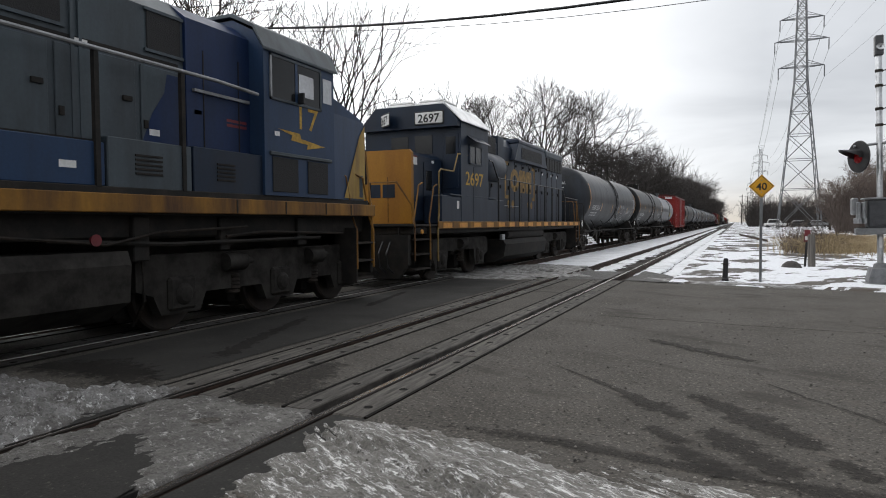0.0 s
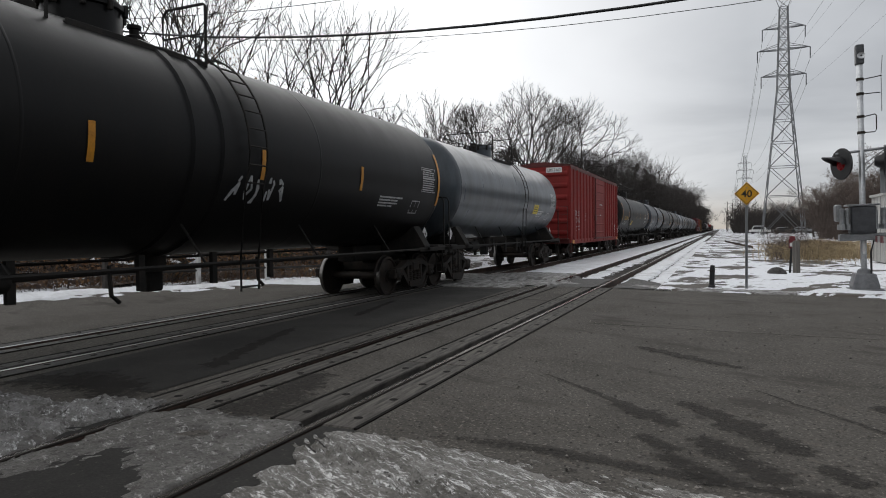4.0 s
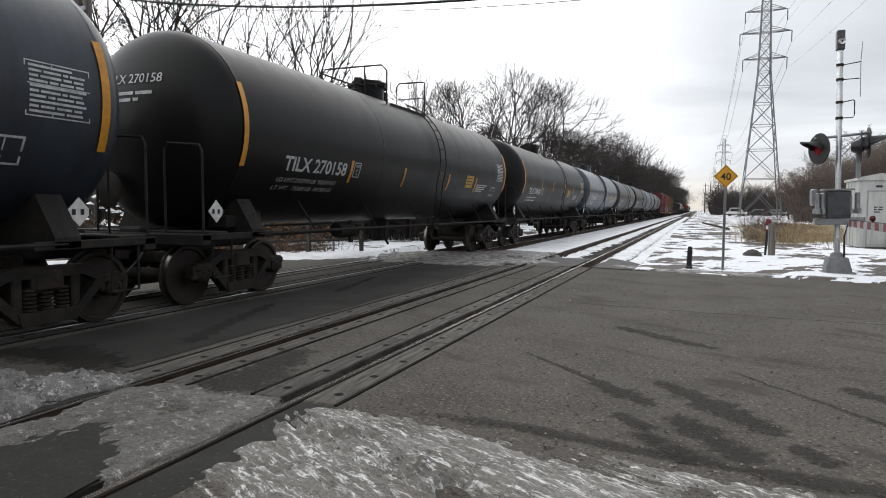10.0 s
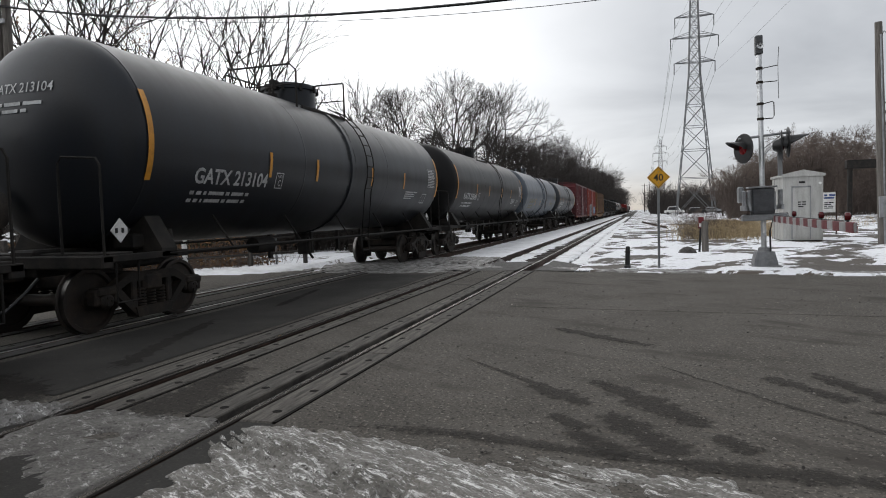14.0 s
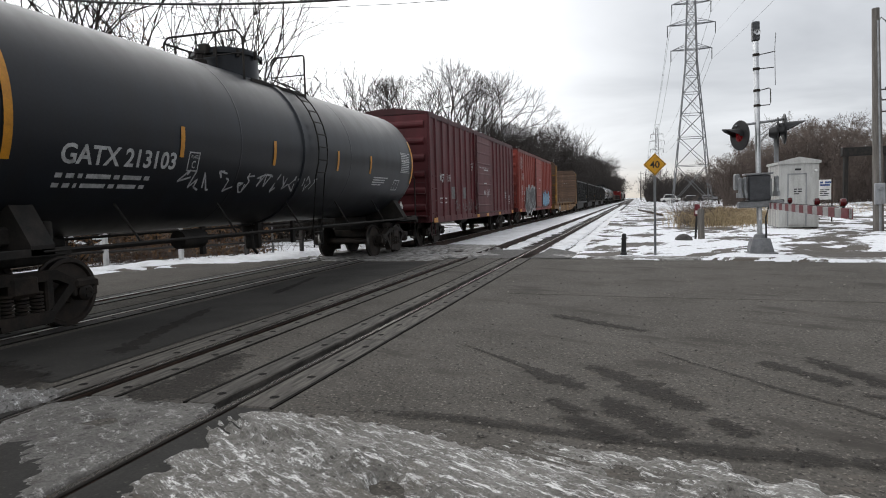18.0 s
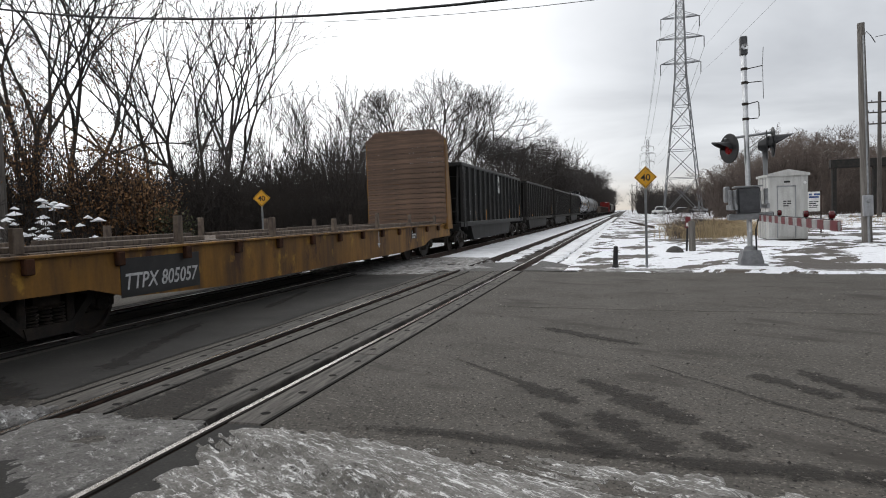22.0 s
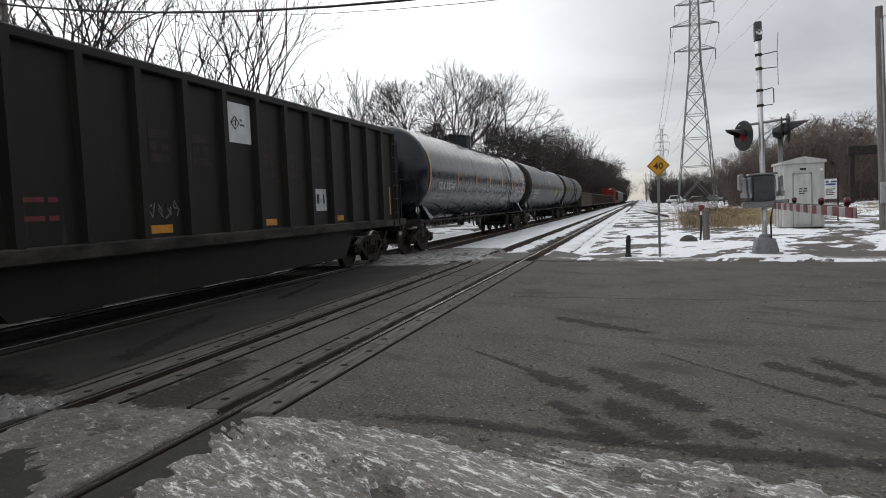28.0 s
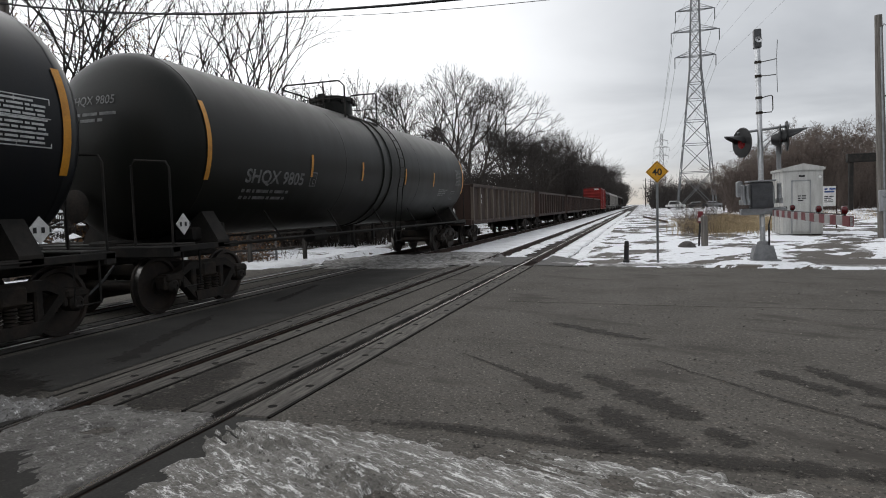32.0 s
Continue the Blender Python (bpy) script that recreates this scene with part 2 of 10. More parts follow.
rail_rust = M("rusty_rail", (0.075, 0.042, 0.03), 0.8, 0.2, second=(0.03, 0.02, 0.016), amount=0.5, scale=5, grain=60, bump=0.3)
ballast_m = M("ballast_stone", (0.058, 0.053, 0.049), 0.85, second=(0.50, 0.50, 0.52), amount=0.14, scale=0.7, edge=0.05, grain=22, grain_amount=0.6, bump=1.0, bump_dist=0.03)
snow = M("trodden_snow", (0.80, 0.81, 0.84), 0.7, second=(0.060, 0.048, 0.038), amount=0.42, scale=0.30, stretch=(1.0, 0.6, 1), edge=0.012, grain=9, grain_amount=0.12, bump=0.6, bump_dist=0.05)
chipped(snow, (0.060, 0.046, 0.034), 0.95, 0.565, 0.012, (1.0, 0.45, 1), 0.58)
chipped(snow, (0.13, 0.105, 0.08), 14, 0.64, 0.02, (0.7, 1.2, 1), 0.7)
snow_clean = M("clean_snow", (0.82, 0.83, 0.85), 0.65, second=(0.62, 0.62, 0.63), amount=0.35, scale=1.4, grain=12, grain_amount=0.08, bump=0.5, bump_dist=0.04)
snow_dirty = M("gritty_ploughed_snow", (0.215, 0.205, 0.188), 0.75, second=(0.095, 0.087, 0.075), amount=0.5, scale=2.2, edge=0.16, grain=55, grain_amount=0.4, bump=0.9, bump_dist=0.016)
chipped(snow_dirty, (0.76, 0.75, 0.73), 11, 0.525, 0.07, (0.45, 2.2, 1), 0.86)
chipped(snow_dirty, (0.072, 0.064, 0.054), 9, 0.555, 0.08, (0.5, 2.2, 1), 0.84)
chipped(snow_dirty, (0.045, 0.040, 0.034), 22, 0.575, 0.05, (0.9, 1.6, 1), 0.7)
chipped(snow_dirty, (0.13, 0.112, 0.092), 1.7, 0.57, 0.12, (1, 1, 1), 0.65)
snow_brown = M("brown_trodden_slush", (0.135, 0.128, 0.117), 0.7, second=(0.060, 0.055, 0.050), amount=0.5, scale=2.4, edge=0.16, grain=50, grain_amount=0.4, bump=0.9, bump_dist=0.015)
chipped(snow_brown, (0.44, 0.43, 0.41), 9, 0.54, 0.09, (0.8, 1.5, 1), 0.86)
chipped(snow_brown, (0.055, 0.049, 0.042), 6, 0.55, 0.08, (0.7, 1.5, 1), 0.84)
chipped(snow_brown, (0.035, 0.030, 0.026), 18, 0.56, 0.06, (1.3, 0.9, 1), 0.7)
snow_crust = M("icy_snow_crust", (0.36, 0.352, 0.34), 0.6, second=(0.085, 0.078, 0.072), amount=0.52, scale=5.0, edge=0.12, grain=40, grain_amount=0.4, bump=1.0, bump_dist=0.025)
chipped(snow_crust, (0.045, 0.040, 0.034), 14, 0.585, 0.05, (1, 1, 1), 0.75)
snow_heap = M("shovelled_snow_chunks", (0.215, 0.210, 0.203), 0.65, second=(0.085, 0.079, 0.072), amount=0.52, scale=3.6, edge=0.12, grain=50, grain_amount=0.35, bump=1.0, bump_dist=0.02)
chipped(snow_heap, (0.62, 0.62, 0.61), 10, 0.545, 0.08, (0.8, 1.4, 1), 0.85)
chipped(snow_heap, (0.060, 0.054, 0.047), 7, 0.545, 0.08, (0.8, 1.4, 1), 0.82)
chipped(snow_heap, (0.035, 0.031, 0.027), 20, 0.565, 0.05, (1, 1, 1), 0.75)
litter = M("leaf_litter", (0.085, 0.058, 0.038), 0.9, second=(0.55, 0.56, 0.58), amount=0.36, scale=0.5, edge=0.06, grain=18, grain_amount=0.5, bump=0.9, bump_dist=0.05)
bark = M("grey_brown_bark", (0.045, 0.037, 0.031), 0.9, second=(0.085, 0.075, 0.066), amount=0.4, scale=4, stretch=(3, 3, 0.5), grain=30, bump=0.6, bump_dist=0.02)
twig = M("bare_twigs", (0.045, 0.036, 0.030), 0.9, second=(0.026, 0.021, 0.018), amount=0.5, scale=0.4, grain=8, bump=0)
twig_far = M("distant_bare_twigs", (0.042, 0.035, 0.031), 0.9, second=(0.028, 0.023, 0.020), amount=0.5, scale=0.05, grain=2, bump=0)
twig_red = M("russet_brush", (0.165, 0.128, 0.108), 0.9, second=(0.075, 0.058, 0.050), amount=0.5, scale=0.16, grain=3, bump=0)
leaf_brown = M("dead_oak_leaves", (0.25, 0.135, 0.055), 0.8, second=(0.12, 0.062, 0.03), amount=0.5, scale=1.5, grain=10, bump=0, island=True, spread=0.35)
leaf_green = M("evergreen_leaves", (0.05, 0.06, 0.03), 0.8, second=(0.09, 0.08, 0.035), amount=0.4, scale=1.5, grain=10, bump=0, island=True, spread=0.35)
grass_m = M("dry_grass", (0.46, 0.36, 0.21), 0.85, second=(0.24, 0.17, 0.10), amount=0.45, scale=0.9, grain=6, bump=0, island=True, spread=0.3)
wood_pole = M("grey_utility_pole_wood", (0.17, 0.155, 0.14), 0.85, second=(0.09, 0.08, 0.07), amount=0.5, scale=5, stretch=(4, 4, 0.25), grain=40, bump=0.4)
wood_dark = M("dark_creosote_pole", (0.05, 0.042, 0.037), 0.85, second=(0.09, 0.08, 0.07), amount=0.4, scale=5, stretch=(4, 4, 0.25), grain=40, bump=0.4)
fence_wood = M("dark_fence_rail", (0.035, 0.03, 0.027), 0.85, second=(0.075, 0.067, 0.06), amount=0.4, scale=4, grain=40, bump=0.3, spread=0.2)
galv = M("galvanised_steel", (0.34, 0.35, 0.36), 0.45, 0.7, second=(0.22, 0.225, 0.23), amount=0.5, scale=3, grain=25, bump=0.05)
galv_far = M("grey_lattice_steel", (0.20, 0.205, 0.215), 0.6, 0.3, second=(0.14, 0.145, 0.15), amount=0.5, scale=0.4, grain=4, bump=0)
alu = M("aluminium_mast", (0.58, 0.59, 0.60), 0.35, 0.75, second=(0.42, 0.43, 0.44), amount=0.4, scale=4, grain=30, bump=0.05)
grey_box = M("grey_painted_case", (0.30, 0.31, 0.32), 0.5, second=(0.20, 0.20, 0.205), amount=0.4, scale=3, stretch=(2, 2, 0.5), grain=30, bump=0.08)
hut_paint = M("pale_grey_hut_paint", (0.46, 0.46, 0.44), 0.5, second=(0.36, 0.355, 0.335), amount=0.4, scale=2, stretch=(3, 3, 0.4), grain=25, bump=0.06)
black_p = M("black_paint", (0.012, 0.012, 0.013), 0.45, second=(0.025, 0.024, 0.024), amount=0.35, scale=4, grain=40, bump=0.06)
red_lens = M("lit_red_lens", (0.12, 0.008, 0.010), 0.25, second=(0.2, 0.008, 0.01), grain=60, bump=0.1, emit=((1.0, 0.05, 0.06), 0.012))
red_lens_off = M("red_lens", (0.09, 0.006, 0.008), 0.2, grain=60, bump=0.1)
red_paint = M("red_band_paint", (0.15, 0.016, 0.022), 0.5, second=(0.11, 0.016, 0.02), amount=0.4, scale=6, grain=40, bump=0.05)
white_paint = M("white_paint", (0.74, 0.74, 0.73), 0.5, second=(0.58, 0.57, 0.55), amount=0.4, scale=5, grain=40, bump=0.05)
sign_yellow = M("amber_sign_sheeting", (0.74, 0.37, 0.015), 0.4, second=(0.62, 0.30, 0.012), amount=0.4, scale=4, grain=60, grain_amount=0.05, bump=0.03)
sign_black = M("sign_black", (0.010, 0.010, 0.010), 0.5, grain=60, bump=0.02)
blue_paint = M("blue_letters", (0.05, 0.10, 0.30), 0.5, grain=60, bump=0)
glass_m = M("insulator_glass", (0.10, 0.10, 0.11), 0.2, grain=20, bump=0)
cable_m = M("black_cable", (0.014, 0.014, 0.015), 0.6, grain=20, bump=0)
# rolling stock
steel_dark = M("oily_truck_steel", (0.020, 0.0175, 0.0155), 0.7, 0.1, second=(0.045, 0.034, 0.027), amount=0.42, scale=4, grain=35, grain_amount=0.25, bump=0.25, spec=0.25)
wheel_m = M("brown_wheel_steel", (0.026, 0.021, 0.018), 0.65, 0.3, second=(0.05, 0.036, 0.028), amount=0.4, scale=5, grain=35, bump=0.15)
tread_m = M("bright_wheel_tread", (0.22, 0.21, 0.20), 0.35, 1.0, grain=30, bump=0.03)
under_m = M("grimy_underframe", (0.016, 0.015, 0.014), 0.75, second=(0.034, 0.029, 0.025), amount=0.4, scale=3, grain=30, bump=0.2, spec=0.25)
stripe_y = M("amber_reflective_tape", (0.62, 0.27, 0.015), 0.4, second=(0.46, 0.19, 0.012), amount=0.4, scale=6, grain=50, bump=0.03)
letter_w = M("white_stencil_paint", (0.55, 0.56, 0.56), 0.6, second=(0.34, 0.34, 0.34), amount=0.4, scale=9, grain=50, bump=0)
letter_y = M("yellow_stencil_paint", (0.55, 0.33, 0.04), 0.6, second=(0.30, 0.18, 0.03), amount=0.45, scale=9, grain=50, bump=0)
letter_old = M("faded_yellow_paint", (0.24, 0.19, 0.07), 0.6, second=(0.12, 0.11, 0.06), amount=0.5, scale=9, grain=50, bump=0)
letter_grey = M("faded_grey_paint", (0.20, 0.20, 0.20), 0.6, second=(0.10, 0.10, 0.10), amount=0.5, scale=9, grain=50, bump=0)
emblem_m = M("weathered_emblem_paint", (0.30, 0.17, 0.03), 0.6, second=(0.13, 0.08, 0.022), amount=0.5, scale=5, grain=40, bump=0)
letter_o = M("orange_stencil_paint", (0.45, 0.15, 0.03), 0.6, second=(0.22, 0.08, 0.02), amount=0.4, scale=9, grain=50, bump=0)
plac_y = M("yellow_placard", (0.62, 0.46, 0.02), 0.5, second=(0.5, 0.36, 0.02), amount=0.4, scale=6, grain=50, bump=0)
paint_white2 = M("chalky_graffiti_paint", (0.50, 0.51, 0.52), 0.6, second=(0.30, 0.31, 0.32), amount=0.4, scale=8, grain=40, bump=0)
graf_blue = M("sky_blue_graffiti", (0.16, 0.34, 0.50), 0.5, second=(0.10, 0.24, 0.40), amount=0.4, scale=3, grain=40, bump=0)
graf_black = M("black_graffiti", (0.018, 0.018, 0.02), 0.5, second=(0.05, 0.05, 0.05), amount=0.4, scale=3, grain=40, bump=0)
graf_grey = M("silver_graffiti", (0.36, 0.37, 0.38), 0.5, second=(0.22, 0.23, 0.23), amount=0.4, scale=3, grain=40, bump=0)


def paint(name, base, rough=0.45, dirt=None, amount=0.42, coat=0.0, spec=0.32):
    """Car paint with rain streaks and road film."""
    return M(name, base, rough, second=dirt or tuple(c * 0.6 + 0.008 for c in base), amount=amount, scale=1.5, stretch=(1.2, 1.6, 0.28),
             edge=0.16, grain=26, grain_amount=0.09, bump=0.06, bump_dist=0.006, coat=coat, spec=spec)


# ---------------------------------------------------------------- mesh tools
class MB:
    """Collects vertices and faces of one mesh."""

    def __init__(self):
        self.v, self.f = [], []

    def add(self, verts, faces):
        n = len(self.v)
        self.v += [tuple(p) for p in verts]
        self.f += [tuple(i + n for i in f) for f in faces]
        return self

    def box(self, x0, x1, y0, y1, z0, z1, b=0.0):
        b = min(b, (x1 - x0) * 0.45, (y1 - y0) * 0.45, (z1 - z0) * 0.45)
        if b <= 0:
            v = [(x, y, z) for x in (x0, x1) for y in (y0, y1) for z in (z0, z1)]
            return self.add(v, [(0, 1, 3, 2), (4, 6, 7, 5), (0, 4, 5, 1), (2, 3, 7, 6), (0, 2, 6, 4), (1, 5, 7, 3)])
        v, idx = [], {}
        lo, hi = (x0, y0, z0), (x1, y1, z1)
        for cx in (0, 1):
            for cy in (0, 1):
                for cz in (0, 1):
                    c = (cx, cy, cz)
                    for ax in range(3):
                        p = [(hi[k] if c[k] else lo[k]) if k == ax else (hi[k] - b if c[k] else lo[k] + b) for k in range(3)]
                        idx[c, ax] = len(v)
                        v.append(tuple(p))
        fs = []
        for ax in range(3):
            u, w = (ax + 1) % 3, (ax + 2) % 3
            for s in (0, 1):
                def key(a, c):
                    k = [0, 0, 0]
                    k[ax], k[u], k[w] = s, a, c
                    return tuple(k)
                q = [idx[key(0, 0), ax], idx[key(1, 0), ax], idx[key(1, 1), ax], idx[key(0, 1), ax]]
                fs.append(q if s else q[::-1])
            for a in (0, 1):
                for c in (0, 1):
                    def key2(s):
                        k = [0, 0, 0]
                        k[ax], k[u], k[w] = s, a, c
                        return tuple(k)
                    q = [idx[key2(0), u], idx[key2(1), u], idx[key2(1), w], idx[key2(0), w]]
                    fs.append(q if a == c else q[::-1])
        for c, _ in {k: 0 for k, ax in idx}.items():
            t = [idx[c, 0], idx[c, 1], idx[c, 2]]
            fs.append(t if sum(c) % 2 else t[::-1])
        return self.add(v, fs)

    def prism(self, prof, axis, t0, t1):
        """Extrude a polygon. axis x: prof is (y, z); y: (x, z); z: (x, y)."""
        def p3(a, c, t):
            return (t, a, c) if axis == "x" else (a, t, c) if axis == "y" else (a, c, t)
        n = len(prof)
        v = [p3(a, c, t0) for a, c in prof] + [p3(a, c, t1) for a, c in prof]
        f = [(i, (i + 1) % n, n + (i + 1) % n, n + i) for i in range(n)]
        f += [tuple(range(n))[::-1], tuple(range(n, 2 * n))]
        return self.add(v, f)

    def lathe(self, prof, axis, c=(0, 0, 0), n=24, a0=0.0, a1=2 * math.pi):
        """Turn (radius, height) pairs round an axis through c."""
        full = a1 - a0 > 6.28
        m = n if full else n + 1
        v = []
        for r, h in prof:
            for i in range(m):
                a = a0 + (a1 - a0) * i / n
                p, q = r * math.cos(a), r * math.sin(a)
                v.append((c[0] + h, c[1] + p, c[2] + q) if axis == "x" else (c[0] + q, c[1] + h, c[2] + p) if axis == "y" else (c[0] + p, c[1] + q, c[2] + h))
        f = []
        for j in range(len(prof) - 1):
            for i in range(n):
                k = (i + 1) % m
                f.append((j * m + i, j * m + k, (j + 1) * m + k, (j + 1) * m + i))
        if full:
            if prof[0][0] > 0.001:
                f.append(tuple(range(m))[::-1])
            if prof[-1][0] > 0.001:
                f.append(tuple((len(prof) - 1) * m + i for i in range(m)))
        return self.add(v, f)

    def tube(self, pts, r, n=6):
        pts = [Vector(p) for p in pts]
        rings = []
        for i, p in enumerate(pts):
            d = (pts[min(i + 1, len(pts) - 1)] - pts[max(i - 1, 0)]).normalized()
            u = d.cross((0, 0, 1))
            if u.length < 0.1:
                u = d.cross((1, 0, 0))
            u.normalize()
            w = d.cross(u)
            rings.append([p + (u * math.cos(2 * math.pi * k / n) + w * math.sin(2 * math.pi * k / n)) * r for k in range(n)])
        v = [q for ring in rings for q in ring]
        f = [(j * n + i, j * n + (i + 1) % n, (j + 1) * n + (i + 1) % n, (j + 1) * n + i) for j in range(len(pts) - 1) for i in range(n)]
        f += [tuple(range(n))[::-1], tuple((len(pts) - 1) * n + i for i in range(n))]
        return self.add(v, f)

    def mesh(self, name, mat, smooth=True, fix=True):
        me = bpy.data.meshes.new(name)
        me.from_pydata(self.v, [], self.f)
        if fix:
            bm = bmesh.new()
            bm.from_mesh(me)
            bmesh.ops.recalc_face_normals(bm, faces=bm.faces)
            bm.to_mesh(me)
            bm.free()
        me.materials.append(mat)
        if smooth:
            me.shade_smooth()
            me.set_sharp_from_angle(angle=radians(32))
        return me


def part(name, mb, mat, parent=None, label="", smooth=True, at=None, fix=True):
    """Links a mesh builder (or a finished mesh) as one object, under a thing or a part."""
    me = mb.mesh(name, mat, smooth, fix) if isinstance(mb, MB) else mb
    ob = new(name, me)
    if parent is not None:
        ob.parent = parent
    if at is not None:
        ob.matrix_basis = at
    if label:
        tagged(ob, label)
    return ob


def thing(name, label, category, group="", at=None, kind=""):
    ob = new(name)
    tagged(ob, label, category, group, kind)
    if at is not None:
        ob.matrix_basis = at
    return ob


def sticks_mesh(name, segs, mat, sides=3):
    """Many tapered sticks in one mesh. segs: rows of x0 y0 z0 x1 y1 z1 r0 r1."""
    s = np.asarray(segs, float)
    p0, p1, r0, r1 = s[:, 0:3], s[:, 3:6], s[:, 6:7], s[:, 7:8]
    d = p1 - p0
    d /= np.linalg.norm(d, axis=1)[:, None] + 1e-9
    ref = np.where(np.abs(d[:, 2:3]) > 0.9, np.array([[1.0, 0, 0]]), np.array([[0, 0, 1.0]]))
    u = np.cross(d, ref)
    u /= np.linalg.norm(u, axis=1)[:, None] + 1e-9
    w = np.cross(d, u)
    rings = []
    for p, r in ((p0, r0), (p1, r1)):
        for k in range(sides):
            a = 2 * math.pi * k / sides
            rings.append(p + (u * math.cos(a) + w * math.sin(a)) * r)
    v = np.stack(rings, 1).reshape(-1, 3)
    n = len(s)
    f = np.array([[k, (k + 1) % sides, sides + (k + 1) % sides, sides + k] for k in range(sides)])
    f = (f[None] + (np.arange(n) * 2 * sides)[:, None, None]).reshape(-1, 4)
    me = bpy.data.meshes.new(name)
    me.from_pydata(v.tolist(), [], f.tolist())
    me.materials.append(mat)
    me.shade_smooth()
    return me


def quads_mesh(name, centres, size, mat, rng, droop=0.3):
    """Many small leaf-like quads of random turn."""
    c = np.asarray(centres, float)
    n = len(c)
    a = rng.normal(size=(n, 3)); a /= np.linalg.norm(a, axis=1)[:, None]
    b = np.cross(a, rng.normal(size=(n, 3))); b /= np.linalg.norm(b, axis=1)[:, None] + 1e-9
    s = size * rng.uniform(0.6, 1.4, (n, 1))
    v = np.stack([c - a * s, c - b * s * 0.55, c + a * s, c + b * s * 0.55], 1).reshape(-1, 3)
    f = (np.arange(4)[None] + np.arange(n)[:, None] * 4)
    me = bpy.data.meshes.new(name)
    me.from_pydata(v.tolist(), [], f.tolist())
    me.materials.append(mat)
    return me


TEXTS = {}


def text_shape(s, bold=0.0):
    """Flat glyph mesh of the built-in font, 1 high, starting at 0: vertices and faces."""
    if (s, bold) not in TEXTS:
        cu = bpy.data.curves.new("glyphs", "FONT")
        cu.body = s
        cu.size = 1.4
        cu.offset = bold
        cu.resolution_u = 3
        ob = new("glyphs", cu)
        dg = bpy.context.evaluated_depsgraph_get()
        me = bpy.data.meshes.new_from_object(ob.evaluated_get(dg))
        v = [tuple(q.co) for q in me.vertices]
        f = [tuple(p.vertices) for p in me.polygons]
        bpy.data.objects.remove(ob)
        bpy.data.curves.remove(cu)
        bpy.data.meshes.remove(me)
        TEXTS[s, bold] = (v, f)
    return TEXTS[s, bold]


def lettering(parent, s, mat, y, z, h, place, width=None, bold=0.012, name="lettering", label=""):
    """Writing whose left foot is at y, z; place(u, v) lifts it onto the surface."""
    if not s:
        return None
    v, f = text_shape(s, bold)
    w = max(p[0] for p in v) - min(p[0] for p in v)
    k = (width / w) if width else h
    mb = MB().add([place(y + p[0] * k, z + p[1] * h) for p in v], f)
    return part(name, mb, mat, parent, label, smooth=False, fix=False)


def bars(parent, mat, y, z, widths, h, gap, place, name="small_print"):
    """Rows of unreadable small print as plain bars."""
    mb = MB()
    for i, row in enumerate(widths):
        yy = y
        for w in row:
            z0 = z - i * (h + gap)
            mb.add([place(yy, z0), place(yy + w, z0), place(yy + w, z0 + h), place(yy, z0 + h)], [(0, 1, 2, 3)])
            yy += w + h * 0.9
    return tagged(part(name, mb, mat, parent, smooth=False, fix=False), kind="stuff")

# ---------------------------------------------------------------- ground, road, snow
TRACK_NEAR, TRACK_FAR, GAUGE = -3.735, -8.10, 0.7525
ROAD = [(-24, -9), (-15.9, 7.0), (-13.7, 11.4), (-11.4, 14.9), (-9.5, 16.7), (-5.5, 16.7), (-2.6, 16.9), (-1.0, 16.35), (5.0, 15.35), (40, 9.0), (40, -9)]


def inside(poly, x, y):
    """Signed distance in metres to the edge of a polygon, positive inside (arrays)."""
    x, y = np.asarray(x, float), np.asarray(y, float)
    ins = np.zeros(x.shape, bool)
    best = np.full(x.shape, 1e9)
    n = len(poly)
    for i in range(n):
        (x0, y0), (x1, y1) = poly[i], poly[(i + 1) % n]
        cross = ((y0 > y) != (y1 > y)) & (x < (x1 - x0) * (y - y0) / ((y1 - y0) + 1e-12) + x0)
        ins ^= cross
        t = np.clip(((x - x0) * (x1 - x0) + (y - y0) * (y1 - y0)) / ((x1 - x0) ** 2 + (y1 - y0) ** 2), 0, 1)
        best = np.minimum(best, np.hypot(x - x0 - t * (x1 - x0), y - y0 - t * (y1 - y0)))
    return np.where(ins, best, -best)


def fractal(x, y, scale, octaves=4, seed=0.0):
    """Smooth noise over the plan, about -1 to 1."""
    out = np.zeros(len(x))
    for i in range(len(x)):
        out[i] = noise.fractal(Vector((x[i] * scale + seed, y[i] * scale - seed, seed * 0.37)), 0.9, 2.1, octaves)
    return out


def sheet(name, xs, ys, height, mat, keep=None):
    """A grid over the plan; height(x, y) for its points, keep(x, y) for its cells."""
    X, Y = np.meshgrid(xs, ys, indexing="ij")
    Z = height(X.ravel(), Y.ravel())
    v = np.stack([X.ravel(), Y.ravel(), Z], 1)
    i, j = np.meshgrid(np.arange(len(xs) - 1), np.arange(len(ys) - 1), indexing="ij")
    a = (i * len(ys) + j).ravel()
    f = np.stack([a, a + len(ys), a + len(ys) + 1, a + 1], 1)
    if keep is not None:
        c = v[f].mean(1)
        f = f[keep(c[:, 0], c[:, 1], v[f][:, :, 2].max(1))]
    used = np.unique(f)
    back = np.zeros(len(v), int)
    back[used] = np.arange(len(used))
    me = bpy.data.meshes.new(name)
    me.from_pydata(v[used].tolist(), [], back[f].tolist())
    me.materials.append(mat)
    me.shade_smooth()
    return new(name, me)


def axis_lines(*stops):
    """Grid lines: (from, to, step) stretches end to end."""
    out = [stops[0][0]]
    for a, b, s in stops:
        n = max(1, int(round((b - a) / s)))
        out += [a + (b - a) * (k + 1) / n for k in range(n)]
    return np.array(out)


